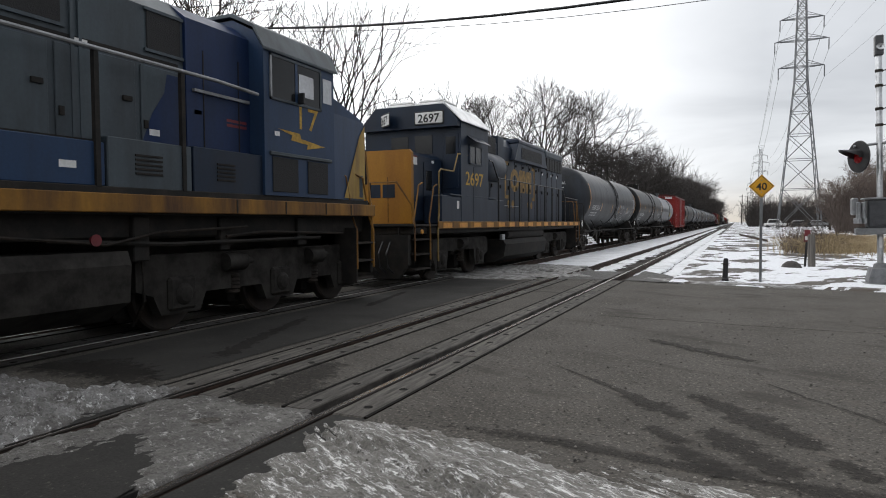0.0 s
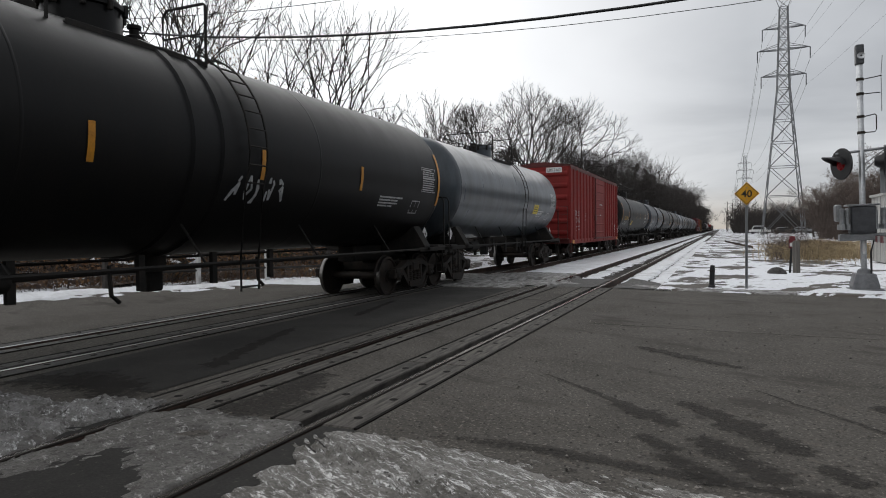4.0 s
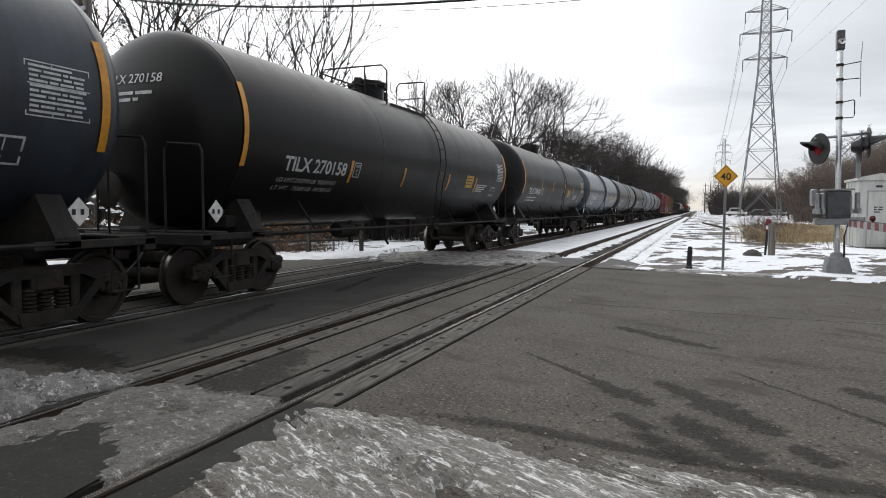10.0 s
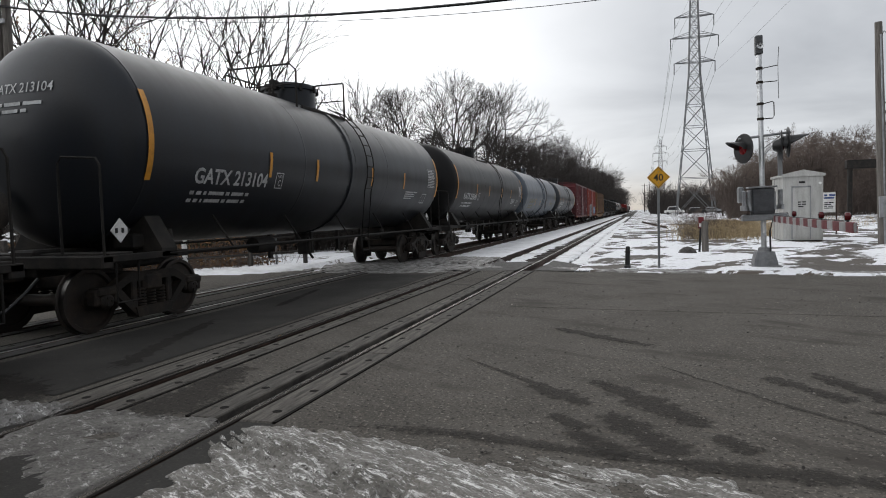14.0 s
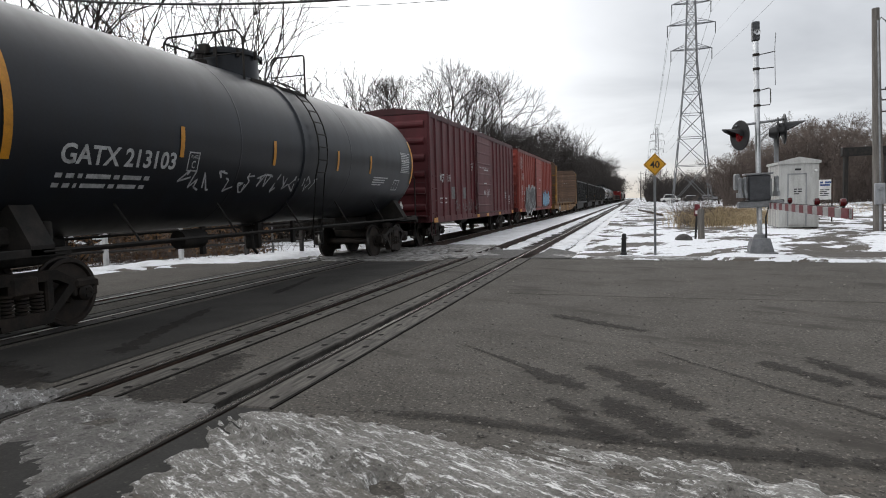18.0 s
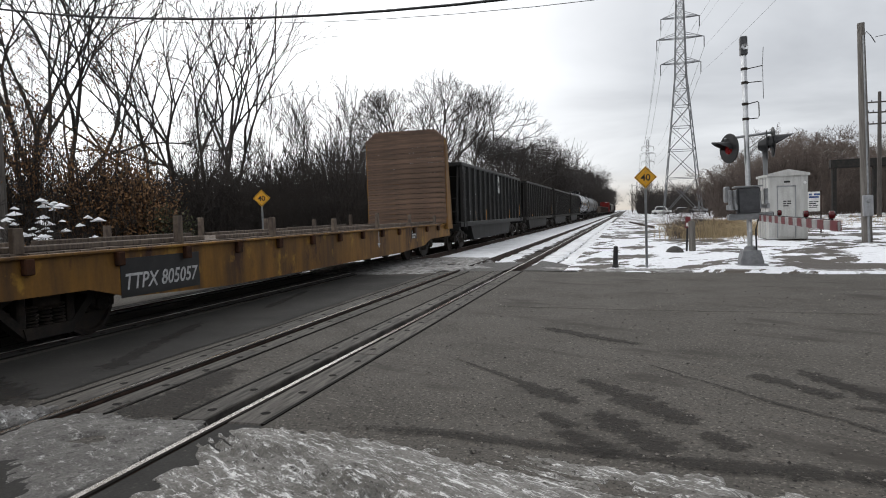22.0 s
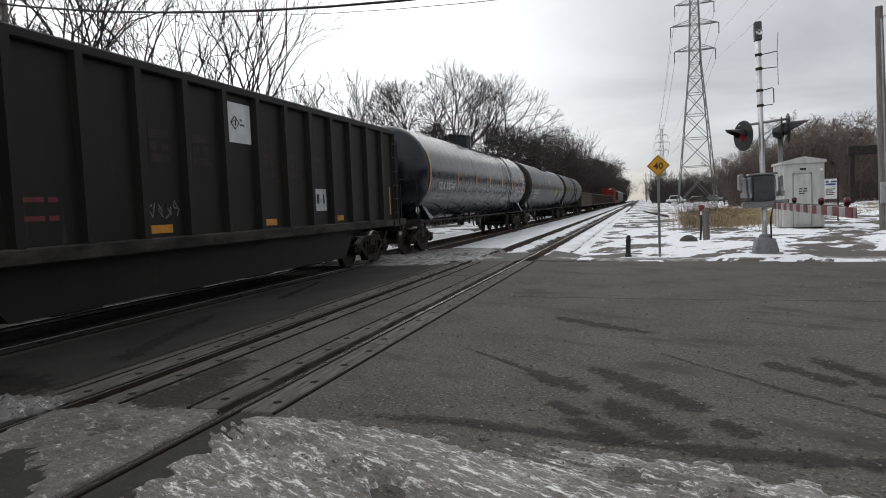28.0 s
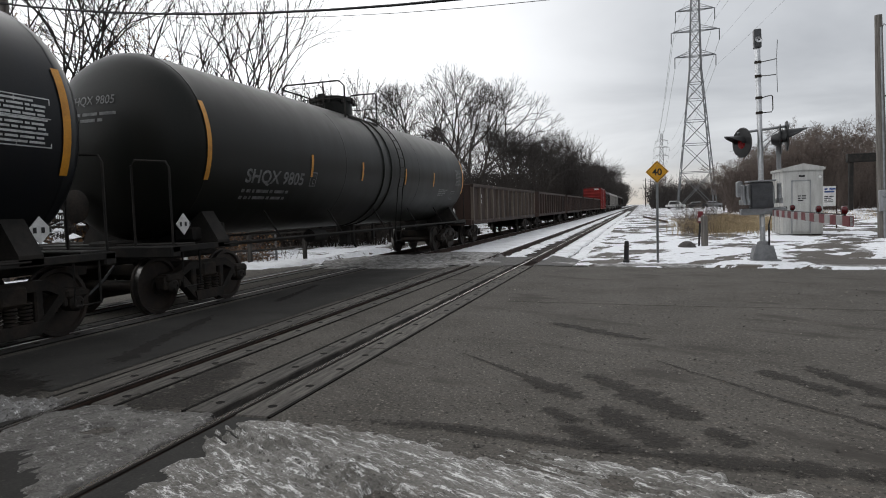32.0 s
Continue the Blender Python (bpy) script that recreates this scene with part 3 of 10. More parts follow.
def ground_height(x, y):
    d = inside(ROAD, x, y)
    z = 0.02 + 0.028 * np.sin(x * 0.9 + 1.3 * np.sin(y * 0.5)) * np.sin(y * 0.7 + x * 0.2)
    z = z + 0.018 * np.sin(x * 2.7 + y * 1.9) * np.sin(y * 3.1 - x)
    tracks = np.minimum(np.abs(x - TRACK_NEAR), np.abs(x - TRACK_FAR))
    z = np.where((tracks < 1.9) & (d < 0), -0.34, z)
    z = np.where((x < -5.2) & (x > -6.7) & (d < 0), -0.14 + z * 0.4, z)
    z = z + np.where(x > 14, (np.minimum(x, 90) - 14) * 0.012, 0) + np.where(x < -16, (np.maximum(x, -60) + 16) * -0.01, 0)
    return np.where(d > -0.05, -0.16, z)


ground = sheet("ground", axis_lines((-900, -100, 160), (-100, -30, 7), (-30, -12, 0.75), (-12, 14, 0.3), (14, 40, 1.3), (40, 120, 10), (120, 900, 160)),
               axis_lines((-500, -20, 60), (-20, 0, 2), (0, 12, 1), (12, 34, 0.33), (34, 80, 1.2), (80, 300, 10), (300, 2400, 150)), ground_height, snow)
tagged(ground, "patchy snow over frozen ground and dead leaves", "ground", kind="structure")
woods_floor = sheet("woods_floor", axis_lines((-300, -60, 40), (-60, -15.5, 1.2)), axis_lines((-60, 0, 6), (0, 80, 1.6), (80, 900, 30)),
                    lambda x, y: ground_height(x, y) + 0.05 + 0.10 * np.sin(x * 0.8 + y) * np.sin(y * 0.6) + np.where(inside(ROAD, x, y) > -2.2, -0.4, 0), litter)
tagged(woods_floor, "brown leaf litter with thin snow under bare trees", "ground", kind="structure")

# asphalt in strips between the flangeways
STRIPS = [(-40, -9.19), (-8.42, -7.78), (-7.01, -4.86), (-4.06, -3.42), (-2.615, 40)]
xl = sorted({round(float(q), 3) for a, b in STRIPS for q in axis_lines((max(a, -24), min(b, 12), 0.5))} | {16, 24, 32, 40})


def on_road(x, y, z):
    ok = np.zeros(len(x), bool)
    for a, b in STRIPS:
        ok |= (x > a) & (x < b)
    return ok & (inside(ROAD, x, y) > 0.0)


road = sheet("road", np.array(xl), axis_lines((-9, 0, 1), (0, 6, 0.25), (6, 17.2, 0.2)),
             lambda x, y: x * 0 - 0.004, asphalt, on_road)
tagged(road, "worn grey asphalt road over the level crossing, damp and stained", "road", kind="structure")


def patch_on_road(name, pts, mat, label, lift, kind="structure", parent=None, wob=0.06, seed=0):
    """A thin irregular patch lying on the asphalt."""
    rng = np.random.default_rng(seed)
    out = []
    n = len(pts)
    for i in range(n):
        (x0, y0), (x1, y1) = pts[i], pts[(i + 1) % n]
        for k in range(5):
            t = k / 5
            out.append((x0 + (x1 - x0) * t + rng.normal() * wob, y0 + (y1 - y0) * t + rng.normal() * wob))
    mb = MB()
    mb.add([(x, y, lift) for x, y in out], [tuple(range(len(out)))])
    ob = part(name, mb, mat, parent, smooth=False)
    if parent is None:
        tagged(ob, label, "stain", kind=kind)
    return ob


patch_on_road("asphalt_patch", [(-6.85, 4.3), (-5.0, 4.4), (-4.98, 9.5), (-5.0, 15.5), (-6.85, 15.8)], asphalt_dark, "darker asphalt between the two tracks", 0.004, seed=3, wob=0.03)


def film_on_road(name, line, widths, mat, label, lift, seed):
    """A soft-edged film along a line of points, wide in the middle."""
    rng = np.random.default_rng(seed)
    n, m = 34, 9
    line = np.array(line, float)
    u = np.linspace(0, len(line) - 1, n)
    px, py = np.interp(u, range(len(line)), line[:, 0]), np.interp(u, range(len(line)), line[:, 1])
    w = np.interp(u, np.linspace(0, len(line) - 1, len(widths)), widths) * (1 + 0.22 * rng.normal(size=n))
    if max(widths) < 0.05:
        px, py = px + 0.03 * np.cumsum(rng.normal(size=n)) * 0.5, py + 0.025 * np.cumsum(rng.normal(size=n)) * 0.5
    tx, ty = np.gradient(px), np.gradient(py)
    k = np.hypot(tx, ty)
    verts, depth, faces = [], [], []
    for i in range(n):
        end = min(1.0, 2.2 * min(i, n - 1 - i) / (n - 1) * 3)
        for j in range(m):
            q = j / (m - 1) * 2 - 1
            verts.append((px[i] - ty[i] / k[i] * w[i] * q, py[i] + tx[i] / k[i] * w[i] * q, lift))
            depth.append((1 - q * q) * end)
    for i in range(n - 1):
        for j in range(m - 1):
            faces.append((i * m + j, (i + 1) * m + j, (i + 1) * m + j + 1, i * m + j + 1))
    me = MB().add(verts, faces).mesh(name, mat, False)
    me.attributes.new("depth", "FLOAT", "POINT").data.foreach_set("value", depth)
    return tagged(new(name, me), label, "stain", kind="structure")


SMEAR = "dark damp tyre smear on the asphalt"
STAINS = [([(-1.95, 6.66), (-1.07, 5.80), (-0.66, 5.33), (-0.33, 5.02)], (0.03, 0.05, 0.20, 0.12)), ([(-0.47, 5.92), (0.05, 5.22), (0.50, 4.64)], (0.13, 0.21, 0.15)), ([(-0.31, 4.95), (0.0, 4.48), (0.28, 4.06)], (0.13, 0.20, 0.2)),
          ([(-0.68, 4.82), (-0.36, 4.48)], (0.10, 0.12)), ([(-0.52, 4.45), (-0.05, 4.02)], (0.11, 0.18)), ([(-1.2, 8.5), (-0.42, 7.83), (0.25, 7.35)], (0.08, 0.14, 0.09)), 
          ([(1.0, 6.3), (1.6, 5.5)], (0.12, 0.15)), ([(1.4, 6.6), (1.9, 5.45), (2.4, 4.6)], (0.14, 0.18, 0.2)), ([(0.45, 4.58), (0.68, 4.22)], (0.12, 0.13)), ([(0.02, 6.65), (0.92, 5.5), (1.62, 4.55)], (0.02, 0.03, 0.03)),
          ([(1.55, 5.35), (1.95, 5.15)], (0.07, 0.08)),
          ([(2.6, 7.6), (3.6, 6.8)], (0.06, 0.10)), ([(2.9, 5.9), (3.6, 5.0)], (0.15, 0.2)), ([(-6.3, 8.6), (-5.7, 6.6), (-5.2, 5.2)], (0.10, 0.16, 0.2)), ([(-6.6, 12.5), (-6.0, 9.6)], (0.08, 0.12))]
for i, (line, widths) in enumerate(STAINS):
    film_on_road("damp_stain", line, widths, tar, SMEAR, 0.004 if line[0][0] > -5 else 0.009, 20 + i)
film_on_road("damp_stain", [(-2.5, 4.22), (-1.2, 4.22), (-0.3, 4.06), (0.4, 3.98), (1.1, 3.95), (2.2, 3.85), (3.4, 3.75)], (0.08, 0.10, 0.11, 0.15, 0.22, 0.18, 0.2), tar, "wet asphalt at the edge of the melting snow", 0.0065, 50)
film_on_road("damp_stain", [(-6.9, 4.3), (-6.0, 4.45), (-5.1, 4.4)], (0.35, 0.4, 0.3), tar, "wet asphalt round the ploughed snow", 0.0085, 51)
film_on_road("damp_stain", [(-3.75, 3.9), (-3.72, 4.6), (-3.85, 5.2), (-4.0, 5.9)], (0.42, 0.42, 0.30, 0.12), tar, "wet asphalt between the rails", 0.0075, 53)
film_on_road("damp_stain", [(-4.95, 4.0), (-5.6, 4.5), (-6.6, 4.75)], (0.25, 0.4, 0.3), tar, "wet asphalt round the ploughed snow", 0.0095, 54)
film_on_road("road_seam", [(-2.6, 10.3), (0.0, 10.02), (3.5, 9.9), (8.0, 9.7)], (0.035, 0.035, 0.035), seam_m, "pale paving seam across the road", 0.004, 52)


# loose stones and salt grains on the road
gr = np.random.default_rng(33)
grit = MB()
for _ in range(800):
    gx, gy = gr.uniform(-2.3, 4.5), 3.9 + 9 * gr.uniform(0, 1) ** 2.2
    q = gr.uniform(0.004, 0.011) * (1 + 0.08 * gy)
    grit.add([(gx - q, gy, 0.004), (gx + q * 1.2, gy - q * 0.3, 0.004), (gx + q * 0.1, gy + q, 0.004), (gx, gy - q, 0.004), (gx, gy, 0.004 + q * 0.9)], [(0, 3, 4), (3, 1, 4), (1, 2, 4), (2, 0, 4)])
stone_m = M("loose_grit", (0.20, 0.18, 0.16), 0.85, second=(0.06, 0.054, 0.048), amount=0.5, scale=3, grain=30, bump=0, island=True, spread=0.7)
tagged(part("loose_grit", grit, stone_m, smooth=False), "loose stone chips and salt on the asphalt", "gravel", kind="stuff")


def snow_patch(name, poly, res, height, mat, label, seed, ragged=0.28, holes=0.0, lift=0.0, tyre=0.0, rough=0.26):
    """A low heap of ploughed snow with a ragged rim."""
    xs = [p[0] for p in poly]
    ys = [p[1] for p in poly]
    gx = np.arange(min(xs) - 0.3, max(xs) + 0.3 + res, res)
    gy = np.arange(min(ys) - 0.3, max(ys) + 0.3 + res, res)

    def h(x, y):
        d = inside(poly, x, y) + ragged * fractal(x, y, 1.6, 4, seed)
        big = fractal(x, y, 0.9, 3, seed + 5)
        fine = fractal(x * 1.5, y * 0.8, 11.0, 4, seed + 9)
        z = height * np.clip(d / 0.45, -0.3, 1) * (0.75 + 0.4 * big) + height * rough * fine
        if tyre:
            # wheel ruts pressed obliquely across the bank, with cleat marks
            along, over = x * 0.88 - y * 0.475, x * 0.475 + y * 0.88
            wob = over + 0.05 * np.sin(along * 1.3)
            rut = np.clip(1.6 * np.sin(wob * 6.9) - 0.35, 0, 1)
            cleat = np.sin(wob * 66.0) * (0.65 + 0.35 * np.sin(along * 30 + 2 * np.sin(over * 9)))
            z = z - height * 0.12 * fine + tyre * (np.maximum(rut, 0.25) * cleat * np.clip(0.7 + 0.8 * big, 0, 1.2) - 0.5 * rut)
        gap = np.clip((holes - 1 - fractal(x, y, 1.1, 3, seed + 17)) / 0.15, 0, 1)
        z = z * (1 - gap) - 0.035 * gap
        return np.where(d < -0.02, -0.08, z) + lift
    ob = sheet(name, gx, gy, h, mat, lambda x, y, z: z > -0.02)
    return tagged(ob, label, "snow", kind="stuff")


snow_patch("ploughed_snow", [(-2.75, 4.0), (-2.3, 4.12), (-1.5, 4.02), (-0.6, 3.90), (0.2, 3.78), (1.2, 3.72), (3.5, 3.6), (6, 3.4), (6, -0.5), (-2.0, -0.5), (-2.35, 2.2), (-2.8, 2.75), (-2.5, 3.0), (-2.85, 3.35)],
           0.022, 0.075, snow_dirty, "dirty trodden snow bank at the road edge", 3.1, ragged=0.15, holes=0.62, tyre=0.045)
snow_patch("ploughed_snow", [(-4.43, 1.9), (-4.43, 3.75), (-4.22, 4.16), (-3.6, 4.15), (-3.14, 4.12), (-3.06, 3.7), (-3.06, 2.55), (-3.25, 2.4), (-3.45, 2.72), (-3.86, 3.05), (-3.97, 2.75), (-4.1, 2.4), (-4.2, 1.9)], 0.026, 0.04, snow_brown,
           "dirty snow crust between the rails", 7.7, ragged=0.10, holes=0.35)
snow_patch("ploughed_snow", [(-6.95, 2.0), (-6.9, 3.6), (-6.6, 3.9), (-6.0, 4.05), (-5.4, 3.85), (-5.12, 4.12), (-4.64, 4.2), (-4.60, 3.4), (-4.60, 1.0), (-6.9, 1.0)], 0.026, 0.11, snow_heap,
           "heap of ploughed snow between the two tracks", 12.3, ragged=0.15, holes=0.58, rough=0.42)
snow_patch("ploughed_snow", [(-4.3, -1.0), (-4.3, 1.7), (-3.2, 1.9), (-3.2, -1.0)], 0.05, 0.05, snow_brown, "dirty snow crust between the rails", 21.0, ragged=0.25, holes=0.6)
snow_patch("snow_verge", [(-9.6, 16.5), (-8.9, 16.1), (-6.9, 15.6), (-4.9, 16.6), (-4.0, 17.6), (-5.0, 22), (-6.8, 22), (-9.4, 20)], 0.07, 0.035, snow_crust, "churned snow over the end of the crossing", 31.0, ragged=0.5, holes=0.75)
snow_patch("snow_verge", [(-2.4, 17.3), (-1.0, 16.55), (5.0, 15.6), (14, 14.0), (14, 14.8), (5, 16.4), (-0.8, 17.2), (-2.3, 17.9)], 0.06, 0.05, snow_crust, "grey ploughed snow along the kerbless road edge", 44.0, ragged=0.2)
snow_patch("snow_verge", [(-19.5, 1.0), (-16.0, 7.4), (-13.8, 11.8), (-11.5, 15.2), (-9.7, 17.0), (-10.4, 19.0), (-13.0, 15.8), (-15.2, 12.2), (-17.5, 7.8), (-21.5, 1.0)], 0.11, 0.13, snow_clean,
           "fresh snow along the far side of the road", 52.0, ragged=0.25)

patch_on_road("wet_hollow", [(-4.34, 1.0), (-4.30, 2.9), (-3.9, 3.2), (-3.3, 2.95), (-3.12, 2.5), (-3.12, 1.0)], asphalt_dark, "dark wet asphalt in a hollow of the snow", 0.006, seed=63, wob=0.03)
# driveway apron between the road and the tracks' far side
patch_on_road("asphalt_apron", [(-2.62, 16.7), (-1.3, 16.3), (-1.15, 17.4), (-1.9, 18.9), (-2.55, 20.0)], timber_dark, "broken brown asphalt beside the track", 0.012, seed=61, wob=0.03)
patch_on_road("asphalt_apron", [(-4.32, 16.9), (-3.15, 16.9), (-3.15, 19.9), (-4.32, 19.7)], timber_dark, "brown dirt packed between the rails", -0.012, seed=62, wob=0.03)


# ---------------------------------------------------------------- track
def rail(name, x, y0, y1, parent, top_m):
    top, web = 0.0365, 0.008
    prof = [(-0.07, -0.175), (0.07, -0.175), (0.07, -0.163), (web, -0.145), (web, -0.04), (top, -0.03), (top, -0.012), (-top, -0.012), (-top, -0.03), (-web, -0.04), (-web, -0.145), (-0.07, -0.163)]
    body = part(name, MB().prism([(x + a, c) for a, c in prof], "y", y0, y1), rail_rust, parent, "rusty steel rail", smooth=False)
    side_m = rail_dull if top_m is rail_dull else rail_rust
    head = [(-top, -0.012), (top, -0.012), (top, -0.002), (top - 0.010, 0.006), (-top + 0.010, 0.006), (-top, -0.002)]
    part("rail_head", MB().prism([(x + a, c + 0.0005) for a, c in head], "y", y0, y1), side_m, body, "dull brown rail head", smooth=False)
    part("running_surface", MB().prism([(x + a, c) for a, c in ((-0.027, 0.0), (0.027, 0.0), (0.024, 0.009), (-0.024, 0.009))], "y", y0, y1), rail_near if top_m is rail_dull else top_m, body, "worn steel running surface", smooth=False)
    return body


def crossing_track(name, xc, label, wood, y_start, y_end, width_out, width_in):
    t = thing(name, label, "railway track", "the two tracks", kind="structure")
    for s in (-1, 1):
        rail("rail", xc + s * GAUGE, -480, 900, t, rail_dull if xc == TRACK_NEAR else rail_top)
        # timbers on both sides of the rail through the road
        for side, w in ((s, width_out), (-s, width_in)):
            a = xc + s * GAUGE + side * (0.05 if side == s else 0.165)
            b = a + side * w
            x0, x1 = min(a, b), max(a, b)
            y = y_start
            k = 0
            shared = {}
            while y < y_end - 0.3:
                ln = min(2.4, y_end - y)
                key = (round(ln, 2),)
                if key not in shared:
                    shared[key] = MB().box(0, x1 - x0, 0, ln - 0.012, -0.09, 0.0, 0.012).mesh("crossing_plank", wood)
                dz = 0.002 + 0.004 * random.random()
                p = part("crossing_plank", shared[key], wood, t, at=pose(x0, y, dz))
                bolts = MB()
                for by in (0.25, 0.85, 1.45, 2.05):
                    if by < ln:
                        bolts.lathe([(0.0, 0.0), (0.040, 0.0), (0.038, 0.0015), (0.0, 0.0015)], "z", ((x1 - x0) * (0.5 + 0.12 * (-1) ** k), by, 0.0003), 10)
                part("bolt_recess", bolts, tar_m, p, "black countersunk bolt hole", smooth=False)
                y += ln
                k += 1
            # open joint between the outermost plank and the asphalt
            part("joint", MB().box(min(b, b + side * 0.030), max(b, b + side * 0.030), y_start, y_end, -0.05, 0.0065), tar_m, t, "black open joint beside the planks", smooth=False)
        part("flangeway", MB().box(xc + s * GAUGE - 0.5, xc + s * GAUGE + 0.5, y_start - 6, y_end, -0.19, -0.075), groove, t, "packed dirt beside the rail")
    # ties and stone beyond the road
    tie = MB().box(-1.3, 1.3, -0.11, 0.11, -0.18, 0.0, 0.015).mesh("tie", tie_wood)
    for i in range(120):
        y = y_end + 0.3 + i * 0.53
        part("tie", tie, tie_wood, t, at=pose(xc + random.uniform(-0.04, 0.04), y, -0.172 + random.uniform(-0.012, 0.008), 0, 0, random.uniform(-1, 1)))
    far = MB()
    for i in range(300):
        y = y_end + 0.3 + (120 + i) * 0.53
        far.box(xc - 1.3, xc + 1.3, y - 0.11, y + 0.11, -0.35, -0.165)
    tagged(part("far_ties", far, tie_wood, t, fix=False), kind="stuff")
    return t


near_track = crossing_track("track_near", TRACK_NEAR, "empty main track crossing the road between weathered planks", timber, 4.15, 16.6, 0.29, 0.24)
# packed dirt beside the near rails short of the planks
for s in (-1, 1):
    for a, b in ((0.06, 0.36), (-0.42, -0.125)):
        xs = sorted((TRACK_NEAR + s * (GAUGE + a), TRACK_NEAR + s * (GAUGE + b)))
        part("packed_dirt", MB().box(xs[0], xs[1], -2.0, 4.14, -0.19, -0.006), asphalt_dark, near_track, "dark wet packed dirt", smooth=False)
far_track = crossing_track("track_far", TRACK_FAR, "main track under the train, set in dark planks through the road", timber_dark, 2.3, 16.9, 0.25, 0.22)
for nm, xc in (("ballast_near", TRACK_NEAR), ("ballast_far", TRACK_FAR)):
    bal = sheet(nm, axis_lines((xc - 2.0, xc + 2.0, 0.2)), axis_lines((16.8, 40, 0.3), (40, 120, 2), (120, 900, 40)),
                lambda x, y, xc=xc: np.where(np.abs(x - xc) < 1.35, -0.20, -0.20 - (np.abs(x - xc) - 1.35) * 0.30) + 0.022 * np.sin(x * 17 + y * 3) * np.sin(y * 13 + x * 5), ballast_m)
    tagged(bal, "dark crushed-stone ballast with snow in the hollows", "ballast", kind="structure")
    bal2 = sheet(nm + "_behind", axis_lines((xc - 2.0, xc + 2.0, 0.5)), axis_lines((-480, -9, 30)), lambda x, y: x * 0 - 0.2, ballast_m)
    tagged(bal2, "dark crushed-stone ballast", "ballast", kind="structure")
# snow lying on the sleepers and between the tracks
def track_snow(name, x0, x1, y0, y1, step, level, cover, label, seed, ties=0.0):
    """Thin snow over the stone bed; cover(x, y) from 0 to 1, ties: how far the sleepers melt through."""
    def h(x, y):
        n = fractal(x, y, 1.5, 4, seed) * 0.6 + fractal(x, y, 5.0, 3, seed + 3) * 0.4
        c = cover(x, y) - 0.5 + 0.75 * n - ties * (0.5 + 0.5 * np.cos((y - 16.9) * 2 * np.pi / 0.53)) * 0.55
        return level + np.clip(c, -0.6, 0.30) * 0.12
    xs, ys = axis_lines((x0, x1, step)), axis_lines((y0, min(y1, 45), step), (45, y1, step * 4)) if y1 > 45 else axis_lines((y0, y1, step))
    ob = sheet(name, xs, ys, h, snow_clean, lambda x, y, z: z > level)
    return tagged(ob, label, "snow", kind="stuff")


def ridge(x, a, b, soft):
    """1 between a and b, falling to 0 over soft metres outside."""
    return np.clip(np.minimum(x - a, b - x) / soft + 1, 0, 1)


track_snow("track_snow", -4.40, -3.10, 19.6, 160, 0.09, -0.166, lambda x, y: 0.80 * ridge(x, -4.36, -4.0, 0.45) + 0.22 * ridge(x, -3.3, -3.15, 0.15), "snow lying between the rails", 70.0, ties=0.5)
track_snow("track_snow", -2.92, -2.05, 19.4, 160, 0.08, -0.166, lambda x, y: 1.05 * ridge(x, -2.85, -2.36, 0.22), "snow between the sleeper ends", 72.0, ties=0.8)
track_snow("track_snow", -2.34, -1.72, 19.0, 90, 0.07, -0.235, lambda x, y: 0.35 + 0.75 * ridge(x, -1.95, -1.7, 0.3), "ragged snow at the foot of the ballast", 73.0)
track_snow("track_snow", -6.95, -4.58, 17.3, 220, 0.11, -0.10, lambda x, y: 1.05 * ridge(x, -6.15, -4.75, 0.25) + 0.9 * ridge(x, -6.85, -6.45, 0.2) + 0.25 * (y > 40), "snow lying between the two tracks", 75.0)
track_snow("track_snow", -10.6, -9.2, 17.6, 160, 0.14, -0.166, lambda x, y: 0.85 * ridge(x, -10.4, -9.4, 0.3), "snow beyond the far rail", 78.0, ties=0.3)


# ---------------------------------------------------------------- trees and brush
def grow(rng, height, trunks=1, lean=0.1, spread=0.6, radius=0.2, levels=4, first=0.3, kids=(3, 5), up=0.10, rmin=0.009, reach=(0.42, 0.66), wob=1.0):
    """Segments of a bare tree: trunk and limbs, and fine twigs."""
    wood, fine = [], []

    def branch(p, d, length, r, lev):
        n = 6 if lev == 0 else 4 if lev < 3 else 2
        step = length / n
        for i in range(n):
            d = d + rng.normal(0, (0.10 + 0.05 * lev) * wob, 3) + np.array([0, 0, up if lev else 0.03])
            d /= np.linalg.norm(d)
            q = p + d * step
            ra, rb = r * (1 - 0.75 * i / n), r * (1 - 0.75 * (i + 1) / n)
            (wood if lev < 2 else fine).append((*p, *q, max(ra, rmin), max(rb, rmin * 0.7)))
            p = q
            if lev < levels and (i + 1) / n > (first if lev == 0 else 0.2):
                m = rng.integers(kids[0], kids[1] + 1) / (n * (0.75 if lev else 0.7))
                for _ in range(int(m) + (rng.random() < m % 1)):
                    side = rng.normal(size=3)
                    side -= d * side.dot(d)
                    side /= np.linalg.norm(side)
                    e = d * rng.uniform(0.75, 1.0) + side * rng.uniform(0.4, 1.0) * spread * 1.4
                    e /= np.linalg.norm(e)
                    branch(p, e, length * rng.uniform(*reach) * (1.0 - 0.35 * i / n), max(rb * 0.62, rmin), lev + 1)

    for k in range(trunks):
        a = rng.uniform(0, 6.28)
        ln = lean * (1.0 if trunks > 1 else 0.3)
        d0 = np.array([math.cos(a) * ln, math.sin(a) * ln, 1.0])
        branch(np.array([math.cos(a) * 0.25 * (trunks > 1), math.sin(a) * 0.25 * (trunks > 1), -0.2]), d0 / np.linalg.norm(d0), height * rng.uniform(0.8, 0.95), radius * rng.uniform(0.75, 1.1), 0)
    return wood, fine


